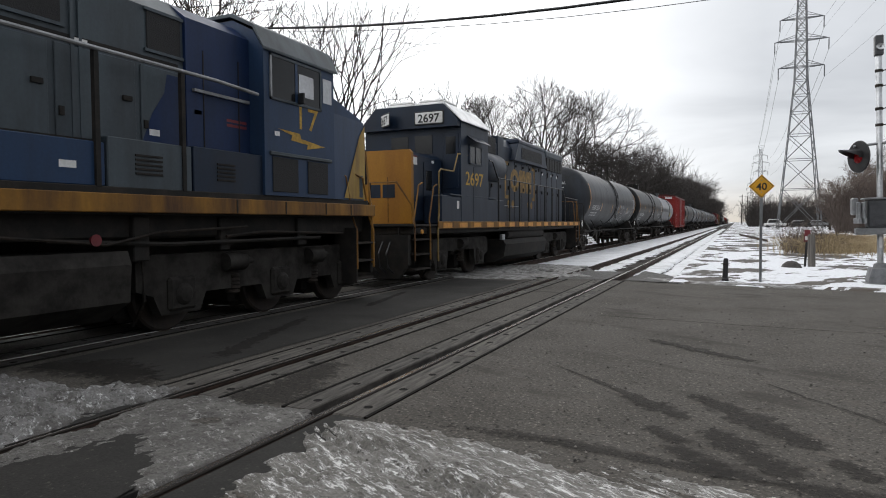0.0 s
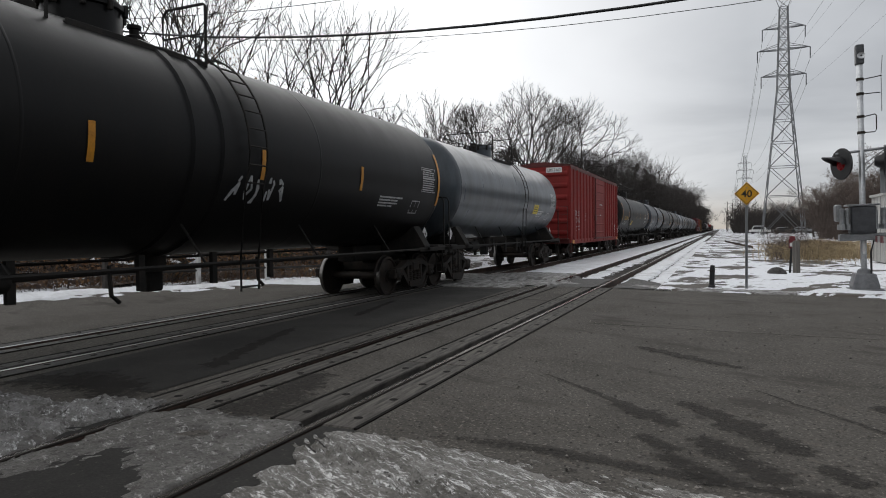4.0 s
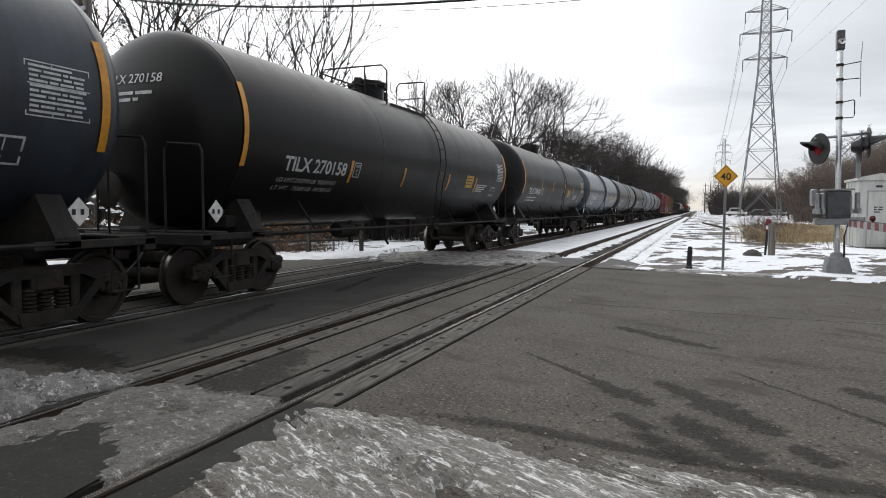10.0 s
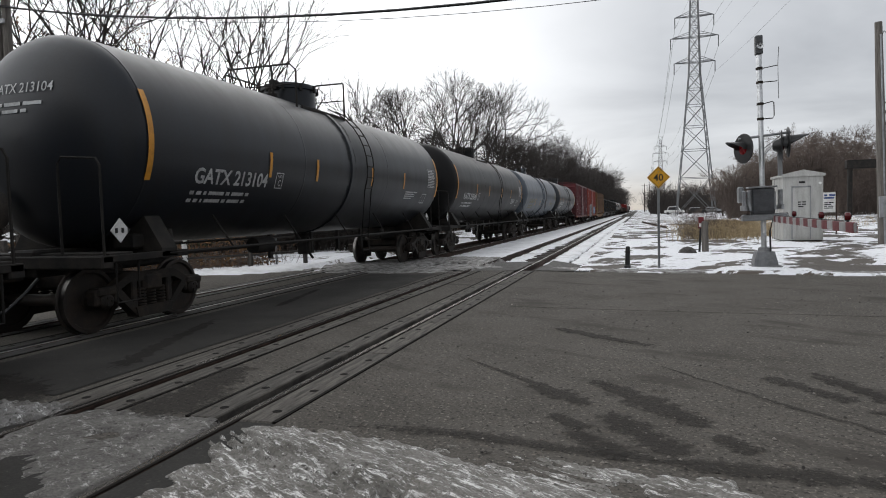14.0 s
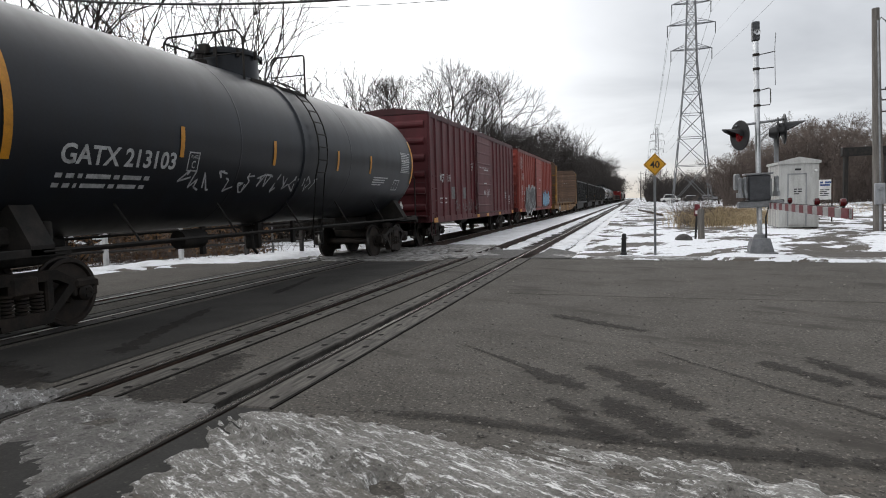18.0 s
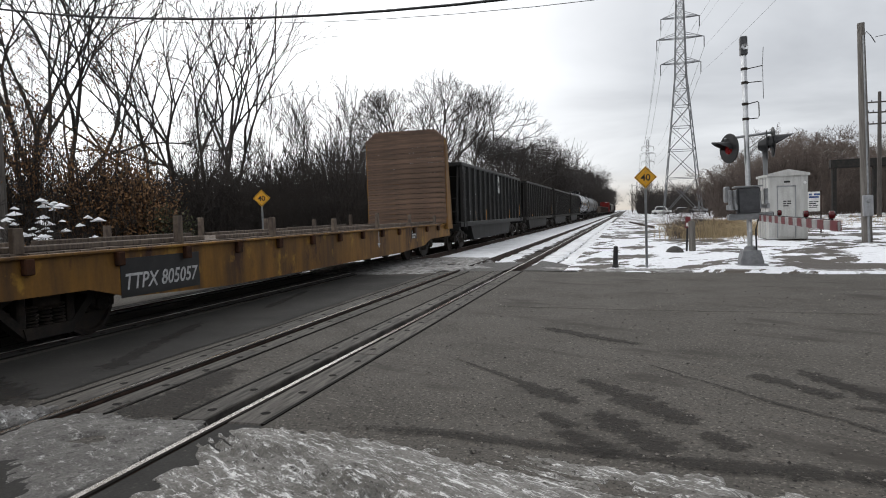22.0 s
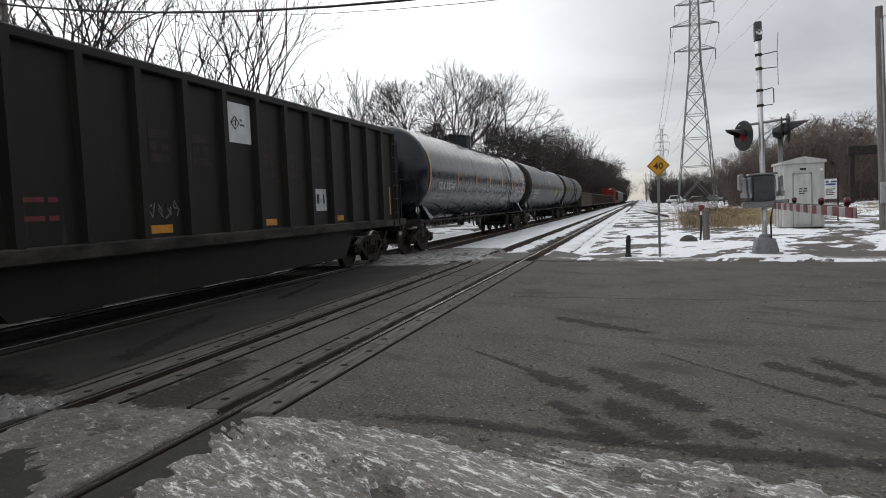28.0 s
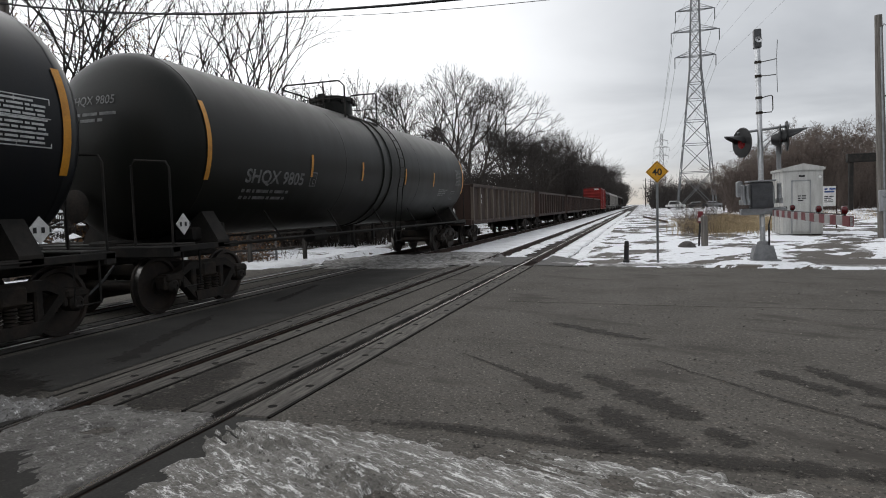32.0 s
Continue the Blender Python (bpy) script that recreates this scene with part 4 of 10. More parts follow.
def fork(rng, height, trunks=1, lean=0.2, angle=24.0, radius=0.24, levels=7, shrink=(0.74, 0.87), three=0.3, rmin=0.012, stem=1.0, crook=0.06):
    """Segments of a bare tree that forks again and again into a rounded crown."""
    wood, fine = [], []

    def branch(p, d, length, r, lev):
        for i in range(2):
            d = d + rng.normal(0, crook, 3)
            d /= np.linalg.norm(d)
            q = p + d * length / 2
            (wood if lev < 3 else fine).append((*p, *q, max(r * (1 - 0.12 * i), rmin), max(r * (0.88 - 0.12 * i), rmin * 0.8)))
            p = q
        if lev >= levels:
            return
        n = 3 if rng.random() < three else 2
        turn = rng.uniform(0, 6.28)
        side = np.cross(d, rng.normal(size=3))
        side /= np.linalg.norm(side)
        other = np.cross(d, side)
        for k in range(n):
            a = turn + 6.283 * k / n + rng.normal(0, 0.3)
            b = radians(max(6.0, rng.normal(angle, angle * 0.3)))
            e = d * math.cos(b) + (side * math.cos(a) + other * math.sin(a)) * math.sin(b) + np.array([0, 0, 0.04])
            branch(p, e / np.linalg.norm(e), length * rng.uniform(*shrink), r * (0.71 if n == 2 else 0.63), lev + 1)

    for k in range(trunks):
        a = rng.uniform(0, 1.2) + 6.283 * k / trunks
        d0 = np.array([math.cos(a) * lean, math.sin(a) * lean, 1.0]) if trunks > 1 else np.array([0.03, 0.02, 1.0])
        branch(np.array([math.cos(a) * 0.2 * (trunks > 1), math.sin(a) * 0.2 * (trunks > 1), -0.2]), d0 / np.linalg.norm(d0), stem * height / 4.3 * rng.uniform(0.9, 1.1), radius * rng.uniform(0.8, 1.1), 0)
    return wood, fine


def tree(name, seed, label, twigs=twig, how=None, **kw):
    rng = np.random.default_rng(seed)
    wood, fine = (how or grow)(rng, **kw)
    t = thing(name, label, "tree")
    part("trunk", sticks_mesh("trunk", wood, bark, 6), bark, t)
    part("crown", sticks_mesh("crown", fine, twigs, 3), twigs, t)
    return t


def oak(name, seed, label, leaves, **kw):
    """A tree that still holds part of its dead leaves."""
    t = tree(name, seed, label, **kw)
    rng = np.random.default_rng(seed + 1)
    _, fine = grow(np.random.default_rng(seed), **kw)
    ends = np.array([q[3:6] for q in fine])
    pick = ends[rng.integers(0, len(ends), leaves)] + rng.normal(0, 0.10, (leaves, 3))
    part("foliage", quads_mesh("foliage", pick, 0.06, leaf_brown, rng), leaf_brown, t, "sparse hanging dead leaves")
    return t


def place_tree(proto, az, dist, rz, k=1.0, group=""):
    x, y = dist * math.sin(radians(az)), dist * math.cos(radians(az))
    z = -0.02 - 0.01 * max(0, -x - 16)
    return plant(proto, x, y, z, rz, k, group)


def plant(proto, x, y, z, rz, k=1.0, group=""):
    t = copy_thing(proto, Matrix.Translation((x, y, z)) @ Matrix.Rotation(radians(rz), 4, "Z"))
    t.scale = (k, k, k)
    if group:
        tagged(t, group=group)
    return t


V_TREE = tree("bare_tree", 11, "bare forked tree with several leaning grey trunks", how=fork, height=15.4, trunks=3, lean=0.2, angle=18, radius=0.175, levels=7, three=0.12, rmin=0.0075, shrink=(0.72, 0.9), crook=0.09)
S_TREE = tree("bare_tree", 12, "tall slender bare tree at the edge of the wood", how=fork, height=15.6, trunks=2, lean=0.18, angle=19, radius=0.17, levels=7, three=0.12, rmin=0.0075, shrink=(0.72, 0.9), crook=0.09)
R_TREE = tree("bare_tree", 13, "large bare tree with a rounded crown of fine twigs", how=fork, height=16.2, trunks=1, angle=21, radius=0.33, levels=9, three=0.30, rmin=0.012, twigs=twig_far)
R2_TREE = tree("bare_tree", 14, "broad bare tree with dense fine twigs", how=fork, height=14.4, trunks=2, lean=0.2, angle=20, radius=0.24, levels=8, three=0.3, rmin=0.013, twigs=twig_far)
SAPLING = tree("bare_sapling", 15, "clump of thin bare saplings", height=8, trunks=4, lean=0.25, spread=0.45, radius=0.07, levels=3, first=0.2, kids=(3, 5), rmin=0.014, wob=0.5)
RUSSET = tree("bare_tree", 16, "bare russet-brown tree on the slope", height=9, trunks=2, lean=0.25, spread=0.8, radius=0.15, levels=4, first=0.12, kids=(4, 6), up=0.03, rmin=0.013, twigs=twig_red)
OAK = oak("oak_tree", 17, "slender oak still holding brown leaves", 2600, height=12, trunks=2, lean=0.2, spread=0.55, radius=0.13, levels=4, first=0.25, kids=(3, 4), up=0.05, rmin=0.010)
EDGE = "trees along the railway"
# wood's edge beside the road
for az, dist, proto, rz, k in [(-60, 45, SAPLING, 40, 0.8), (-55, 43, SAPLING, 190, 0.7), (-51.5, 40, SAPLING, 100, 0.9), (-47.2, 35, V_TREE, 250, 0.98), (-49.0, 34, OAK, 290, 0.8), (-45.2, 33, OAK, 170, 0.95),
                               (-38.6, 36, S_TREE, 210, 0.9), (-34.9, 38, V_TREE, 25, 0.9), (-31.5, 47, SAPLING, 75, 1.1),
                               (-27, 50, SAPLING, 0, 1.1), (-25, 54, SAPLING, 80, 1.2), (-22.5, 57, SAPLING, 200, 1.2), (-20.8, 62, S_TREE, 240, 0.62), (-36, 44, SAPLING, 30, 1.0), (-41, 33, SAPLING, 130, 0.8), (-50, 30, SAPLING, 10, 0.8)]:
    place_tree(proto, az, dist, rz, k, EDGE)
for az, dist, proto, rz, k in [(-21.4, 76, R2_TREE, 30, 0.72), (-18.3, 74, R_TREE, 100, 0.95), (-15.9, 74, R_TREE, 230, 0.95), (-14.6, 78, R_TREE, 320, 0.95), (-17.2, 88, R2_TREE, 310, 1.0), (-10.6, 96, R2_TREE, 60, 1.0)]:
    place_tree(proto, az, dist, rz, k, EDGE)
rt = random.Random(5)
for i in range(46):
    y = 92 + i * 9 + (i > 26) * (i - 26) * 8 + rt.uniform(-4, 4)
    k = rt.uniform(0.82, 1.0) * (0.84 if y < 115 else 1.0 if y < 260 else 1.3)
    plant(rt.choice((R_TREE, R2_TREE)), -17.0 - rt.uniform(0, 8) + (2.5 if y > 220 else 0), y, -0.1, rt.uniform(0, 360), k, EDGE)
# slope across the line
SLOPE = "trees on the slope across the line"
for i in range(64):
    az = 6.7 + i * 0.43 + rt.uniform(-0.3, 0.3)
    dist = rt.uniform(92, 140)
    x, y = dist * math.sin(radians(az)), dist * math.cos(radians(az))
    tall = 1.5 + dist * math.tan(radians(float(np.interp(az, (6, 7.5, 11, 14, 15.5, 18, 30), (2.6, 3.4, 4.2, 5.0, 4.2, 3.8, 4.4)))))
    plant(RUSSET, x, y, min((x - 14) * 0.012, 1), rt.uniform(0, 360), tall / 9.3 * rt.uniform(0.82, 1.05), SLOPE)
for i in range(16):
    plant(RUSSET, 9 + i * 2.2 + rt.uniform(-2, 2), 210 + rt.uniform(0, 160), 0.1, rt.uniform(0, 360), rt.uniform(0.8, 1.2), SLOPE)
for pr, yy in ((V_TREE, -130), (S_TREE, -150), (R_TREE, -170), (R2_TREE, -190), (SAPLING, -120), (RUSSET, -140), (OAK, -110)):
    pr.matrix_basis = pose(-60 + yy * 0.1, yy, -0.4)


def brush(name, rng, n, region, h, mat, label, lean=0.25, r=0.012, forks=3):
    """A thicket: n stems with side shoots. region(rng) gives x, y."""
    segs = []
    for _ in range(n):
        x, y = region(rng)
        hh = h * rng.uniform(0.35, 1.0)
        p = np.array([x, y, -0.25])
        d = np.array([rng.normal() * lean, rng.normal() * lean, 1.0])
        for i in range(3):
            d = d + rng.normal(0, 0.16, 3)
            d /= np.linalg.norm(d)
            q = p + d * hh / 3
            segs.append((*p, *q, r * (1 - i * 0.28), r * (1 - (i + 1) * 0.28)))
            for _ in range(forks):
                e = d + rng.normal(0, 0.55, 3)
                e /= np.linalg.norm(e)
                w = q + e * hh * rng.uniform(0.12, 0.3)
                segs.append((*q, *w, r * 0.55, r * 0.25))
            p = q
    ob = new(name, sticks_mesh(name, segs, mat, 3))
    return tagged(ob, label, "undergrowth", kind="stuff")


rb = np.random.default_rng(77)
def fan(az0, az1, d0, d1):
    def f(rng):
        a, d = radians(rng.uniform(az0, az1)), math.sqrt(rng.uniform(d0 * d0, d1 * d1))
        return d * math.sin(a), d * math.cos(a)
    return f
brush("underbrush", rb, 3600, fan(-66, -40, 25, 46), 3.8, twig, "tangle of bare brush under the trees", r=0.020, forks=4)
brush("underbrush", rb, 5200, fan(-40, -22, 29, 54), 4.7, twig, "dense dark thicket of bare saplings", r=0.022, forks=4)
brush("underbrush", rb, 5600, lambda g: (-15.5 - g.uniform(0, 10), g.uniform(44, 150)), 7.4, twig, "dense dark thicket beside the line", r=0.028)
brush("underbrush", rb, 6500, lambda g: (-13.5 - g.uniform(0, 10), g.uniform(130, 660)), 15.0, twig_far, "dark belt of bare woodland along the line", r=0.07)
brush("underbrush", rb, 7600, fan(6.9, 34, 88, 130), 6.2, twig_red, "russet brush on the slope", r=0.030, forks=4)
brush("underbrush", rb, 3600, fan(0.9, 7.6, 190, 420), 8.6, twig_far, "distant bare wood on the horizon", r=0.07)
# dead-leaved shrubs
def leaf_shrub(name, az, dist, w, h, n, mat, label, seed, size=0.055):
    rng = np.random.default_rng(seed)
    x, y = dist * math.sin(radians(az)), dist * math.cos(radians(az))
    t = thing(name, label, "shrub", at=pose(x, y, 0))
    segs, leaves = [], []
    for _ in range(int(n / 22)):
        a, rr = rng.uniform(0, 6.28), rng.uniform(0, 0.5) * w
        p = np.array([math.cos(a) * rr * 0.5, math.sin(a) * rr * 0.5, -0.2])
        q = np.array([math.cos(a) * rr * 1.2, math.sin(a) * rr * 1.2, h * rng.uniform(0.45, 1.0) * (1 - 0.5 * (rr / w) ** 2)])
        segs.append((*p, *q, 0.016, 0.005))
        for _ in range(22):
            s = rng.uniform(0.15, 1.05)
            leaves.append(p + (q - p) * s + rng.normal(0, 0.2, 3))
    part("branchwork", sticks_mesh("branchwork", segs, twig, 3), twig, t)
    part("foliage", quads_mesh("foliage", leaves, size, mat, rng), mat, t)
    return t
leaf_shrub("leafy_shrub", -43.5, 27, 3.4, 5.0, 12000, leaf_brown, "shrub holding its dead rust-brown leaves", 1)
leaf_shrub("leafy_shrub", -41, 26, 2.6, 3.6, 8000, leaf_brown, "shrub holding its dead rust-brown leaves", 2)
leaf_shrub("leafy_shrub", -48.5, 28, 3.2, 6.5, 5200, leaf_brown, "young oak holding yellow-brown leaves", 3)
leaf_shrub("leafy_shrub", -54, 27, 3.5, 6.0, 5000, leaf_brown, "young oak holding yellow-brown leaves", 4)
leaf_shrub("leafy_shrub", -39, 25.5, 1.8, 2.2, 3000, leaf_green, "low olive shrub still holding some leaves", 5)
snowy = thing("snowy_shrub", "low shrub weighed down with fresh snow", "shrub", at=pose(22 * math.sin(radians(-47.6)), 22 * math.cos(radians(-47.6)), 0))
rs = np.random.default_rng(6)
stems, pads = [], MB()
for _ in range(150):
    a, q, z = rs.uniform(0, 6.28), rs.uniform(0, 2.1), rs.uniform(0.7, 2.3)
    cx, cy = math.cos(a) * q, math.sin(a) * q * 0.7
    z *= 1.1 - 0.2 * q
    stems.append((cx * 0.3, cy * 0.3, -0.2, cx, cy, z, 0.014, 0.006))
    stems.append((cx, cy, z, cx + rs.normal() * 0.2, cy + rs.normal() * 0.2, z + rs.uniform(-0.1, 0.25), 0.008, 0.004))
    if rs.random() < 0.62:
        w, n = rs.uniform(0.08, 0.26), 7
        ring = [(cx + math.cos(6.283 * i / n) * w * rs.uniform(0.6, 1.3), cy + math.sin(6.283 * i / n) * w * rs.uniform(0.6, 1.3), z + rs.uniform(-0.04, 0.01)) for i in range(n)]
        pads.add(ring + [(cx, cy, z + w * 0.45), (cx, cy, z - 0.03)], [(i, (i + 1) % n, n) for i in range(n)] + [((i + 1) % n, i, n + 1) for i in range(n)])
part("branchwork", sticks_mesh("branchwork", stems, twig, 3), twig, snowy)
tagged(part("snow_load", pads, snow_clean, snowy), kind="stuff")
leaf_shrub("leafy_shrub", -61, 25, 3.0, 3.6, 4000, leaf_brown, "shrub holding its dead rust-brown leaves", 8)

# dry grass clump and tufts on the right
def grass(name, n, region, h, mat, label, seed):
    rng = np.random.default_rng(seed)
    segs = []
    for _ in range(n):
        x, y = region(rng)
        hh = h * rng.uniform(0.4, 1.0)
        a = rng.normal(0, 0.5, 2)
        m = (x + a[0] * hh * 0.4, y + a[1] * hh * 0.4, hh * 0.6)
        segs.append((x, y, -0.05, *m, 0.009, 0.007))
        segs.append((*m, x + a[0] * hh * 1.5, y + a[1] * hh * 1.5, hh * (1 - 0.3 * abs(a[0])), 0.007, 0.003))
    return tagged(new(name, sticks_mesh(name, segs, mat, 3)), label, "grass", kind="stuff")
def clump(g):
    a, r = g.uniform(0, 6.28), abs(g.normal(0, 0.62))
    return 4.5 + math.cos(a) * r * 1.9 + 0.6 * math.sin(a) * r, 37 + math.sin(a) * r * 4.5
grass("dry_grass", 5200, clump, 0.95, grass_m, "clump of tall dry straw-coloured grass", 4)
grass("dry_grass", 1500, lambda g: (g.uniform(2.5, 30), g.uniform(44, 75)), 0.5, grass_m, "dry grass stalks through the snow", 5)
brush("reddish_stalks", np.random.default_rng(9), 260, lambda g: (2.2 + g.uniform(-0.2, 2.0), 34 + g.uniform(-1, 4)), 1.7, twig_red, "reddish-brown weed stalks", r=0.010)

# added, unseen woodland that closes the place behind and beside the camera, dimming reflections
rw = np.random.default_rng(91)
def behind(g):
    a, d = g.uniform(0.62, 2 * math.pi - 1.25), g.uniform(34, 48)
    return d * math.sin(a), d * math.cos(a)
brush("closing_woodland", rw, 4200, behind, 9.5, twig, "unseen bare woodland added to darken reflections in the train", r=0.11, forks=3)


# ---------------------------------------------------------------- trackside things
def speed_sign(x, y, zc, w, top, yaw, label):
    t = thing("speed_sign", label, "sign", "speed signs", at=pose(x, y, 0, 0, 0, yaw))
    h = w / 2
    part("post", MB().prism([(-0.03, -0.015), (-0.012, -0.015), (-0.012, 0.012), (0.012, 0.012), (0.012, -0.015), (0.03, -0.015), (0.03, 0.02), (-0.03, 0.02)], "z", -0.2, zc + 0.05), galv, t, "galvanised channel post", smooth=False)
    plate = part("plate", MB().prism([(0, zc - h), (h, zc), (0, zc + h), (-h, zc)], "y", -0.024, -0.018), sign_yellow, t, "amber diamond plate", smooth=False)
    edge = MB()
    k, m = h * 0.93, h * 0.87
    for a in range(4):
        c = [(0, -1), (1, 0), (0, 1), (-1, 0)]
        (ax, az), (bx, bz) = c[a], c[(a + 1) % 4]
        edge.add([(ax * k, -0.0265, zc + az * k), (bx * k, -0.0265, zc + bz * k), (bx * m, -0.0265, zc + bz * m), (ax * m, -0.0265, zc + az * m)], [(0, 1, 2, 3)])
    part("border", edge, sign_black, plate, smooth=False, fix=False)
    v, f = text_shape("40", 0.03)
    ww = max(p[0] for p in v)
    th = w * 0.30
    part("numerals", MB().add([((p[0] - ww / 2) * th, -0.027, zc - th / 2 + p[1] * th) for p in v], f), sign_black, plate, "black numerals", smooth=False, fix=False)
    for dz in (-0.14, 0.14):
        part("bolt", MB().lathe([(0, -0.03), (0.012, -0.03), (0.012, -0.02)], "y", (0, 0, zc + dz), 8), galv, plate)
    return t


speed_sign(0.46, 17.2, 2.31, 0.56, 2.6, 4, "amber diamond speed sign with black 40 on a grey post")
speed_sign(-11.6, 18.9, 2.27, 0.56, 2.6, 24, "amber diamond speed sign with black 40 across the tracks")

bol = thing("marker_bollard", "black plastic marker post standing in the snow", "bollard", at=pose(-0.32, 17.4, 0, 0, 2))
part("post", MB().lathe([(0.085, -0.1), (0.085, 0.06), (0.065, 0.08), (0.058, 0.5), (0.05, 0.56), (0.0, 0.575)], "z", n=14), black_p, bol)
part("band", MB().lathe([(0.064, 0.40), (0.064, 0.44)], "z", n=14), steel_dark, bol)

stub = thing("wooden_post", "short weathered wooden post in the snow", "post", at=pose(2.16, 23.9, 0, 0, -1))
part("post", MB().lathe([(0.115, -0.2), (0.11, 0.98), (0.085, 1.05), (0, 1.06)], "z", n=12), wood_pole, stub)
mk = thing("utility_marker", "red and white buried-line marker on a thin stake", "marker", at=pose(1.98, 24.0, 0, 0, 3))
part("stake", MB().box(-0.035, 0.035, -0.012, 0.012, -0.2, 0.85, 0.006), black_p, mk, "dark stake")
part("plate", MB().box(-0.085, 0.085, -0.02, 0.014, 0.80, 1.20, 0.01), red_paint, mk, "red plate")
part("label_panel", MB().box(-0.06, 0.06, -0.024, -0.0205, 0.86, 0.98), white_paint, mk, "white panel")
rock = MB()
rock.lathe([(0.0, 0.22), (0.14, 0.19), (0.26, 0.10), (0.33, -0.05)], "z", n=9)
rk = part("dark_stone", rock, ballast_m, at=pose(1.55, 23.3, 0, 0, 0, 20))
tagged(rk, "dark lump of stone half buried in the snow", "stone")

# crossing signal with its gate
arm_white = M("scuffed_white_band", (0.34, 0.34, 0.335), 0.55, second=(0.26, 0.26, 0.255), amount=0.45, scale=5, grain=40, bump=0.05)
L_BASE = M("cast_grey_base", (0.19, 0.195, 0.20), 0.6, second=(0.12, 0.12, 0.125), amount=0.45, scale=4, grain=30, bump=0.1)
L_BELL = M("dark_grey_bell_housing", (0.062, 0.065, 0.07), 0.5, second=(0.04, 0.04, 0.045), amount=0.4, scale=5, grain=30, bump=0.05)
sg = thing("crossing_signal", "aluminium crossing signal mast with red flashers and a lowered gate", "signal", at=pose(2.99, 17.8, 0, 0, -1.4))
base = MB()
base.prism([(-0.25, 0.0), (0.27, 0.0), (0.27, 0.10), (0.2, 0.38), (-0.2, 0.38), (-0.27, 0.10)], "y", -0.25, 0.25)
part("foundation", base, L_BASE, sg, "grey cast junction-box base", smooth=False)
part("foundation_cap", MB().lathe([(0.16, 0.38), (0.13, 0.47), (0.08, 0.5)], "z", n=16), L_BASE, sg)
part("foundation_pad", MB().box(-0.36, 0.36, -0.33, 0.33, -0.2, 0.035, 0.02), L_BASE, sg, "concrete pad")
part("mast", MB().lathe([(0.064, 0.4), (0.064, 5.3), (0.058, 5.32)], "z", n=18), alu, sg, "bare aluminium tube")
bell = part("top_unit", MB().box(-0.085, 0.085, -0.10, 0.10, 5.26, 5.72, 0.02), L_BELL, sg, "grey bell housing on the mast top")
part("bell_face", MB().lathe([(0.0, -0.13), (0.055, -0.125), (0.075, -0.10)], "y", (0.02, 0, 5.45), 16), black_p, bell)
part("bell_ring", MB().lathe([(0.058, -0.128), (0.07, -0.135), (0.082, -0.10)], "y", (0.02, 0, 5.45), 16), alu, bell)
for z in (4.92, 4.58, 4.05, 3.68):
    part("mast_clamp", MB().lathe([(0.064, z - 0.03), (0.08, z - 0.03), (0.08, z + 0.03), (0.064, z + 0.03)], "z", n=14), steel_dark, sg)
part("bracket_arm", MB().tube([(0.07, 0, 4.92), (0.40, 0, 4.96), (0.43, 0, 4.96)], 0.012), steel_dark, sg, "thin dark bracket arm")
part("bracket_arm", MB().tube([(0.07, 0, 4.58), (0.40, 0, 4.58)], 0.012), steel_dark, sg, "thin dark bracket arm")
part("antenna", MB().tube([(0.42, 0, 4.15), (0.42, 0, 5.0), (0.45, 0, 5.42)], 0.009), galv, sg, "whip antenna")
part("lower_bracket", MB().tube([(0.07, 0, 4.05), (0.28, 0, 4.09), (0.31, 0, 4.06), (0.31, 0, 3.74), (0.28, 0, 3.68), (0.07, 0, 3.68)], 0.013), steel_dark, sg, "step loop")
part("cross_arm", MB().tube([(-0.52, -0.02, 3.22), (0.66, -0.02, 3.30)], 0.032, 10), galv, sg, "flasher cross-arm")
part("arm_brace", MB().tube([(0.06, -0.02, 2.95), (0.45, -0.02, 3.25)], 0.014).tube([(0.06, -0.02, 2.78), (0.30, -0.02, 3.05)], 0.014), galv, sg)


def flasher(parent, x, z, yaw, lit):
    f = part("flasher", MB().lathe([(0.0, -0.02), (0.36, -0.02), (0.375, 0.0), (0.36, 0.014), (0.0, 0.014)], "y", n=28), black_p, parent, "black round backboard with a red lens", at=pose(x, -0.1, z, 0, 0, yaw))
    part("lamp_housing", MB().lathe([(0.0, 0.20), (0.10, 0.20), (0.155, 0.1), (0.155, 0.014)], "y", n=20), black_p, f)
    part("lens", MB().lathe([(0.0, -0.055), (0.08, -0.05), (0.150, -0.022)], "y", n=24), red_lens if lit else red_lens_off, f, "red lens")
    n, hv = 14, []
    for k in range(n + 1):
        a = math.pi * (k / n) * 1.1 - 0.157
        lip = -0.02 - 0.46 * max(0.12, math.sin(max(0, min(math.pi, a)))) ** 0.7
        hv += [(r * math.cos(a), y, r * math.sin(a)) for r, y in ((0.168, -0.015), (0.17, lip), (0.162, lip), (0.160, -0.015))]
    hood = MB().add(hv, [(4 * k + c, 4 * k + (c + 1) % 4, 4 * k + 4 + (c + 1) % 4, 4 * k + 4 + c) for k in range(n) for c in range(4)])
    part("hood", hood, black_p, f, "long black hood", fix=False)
    return f


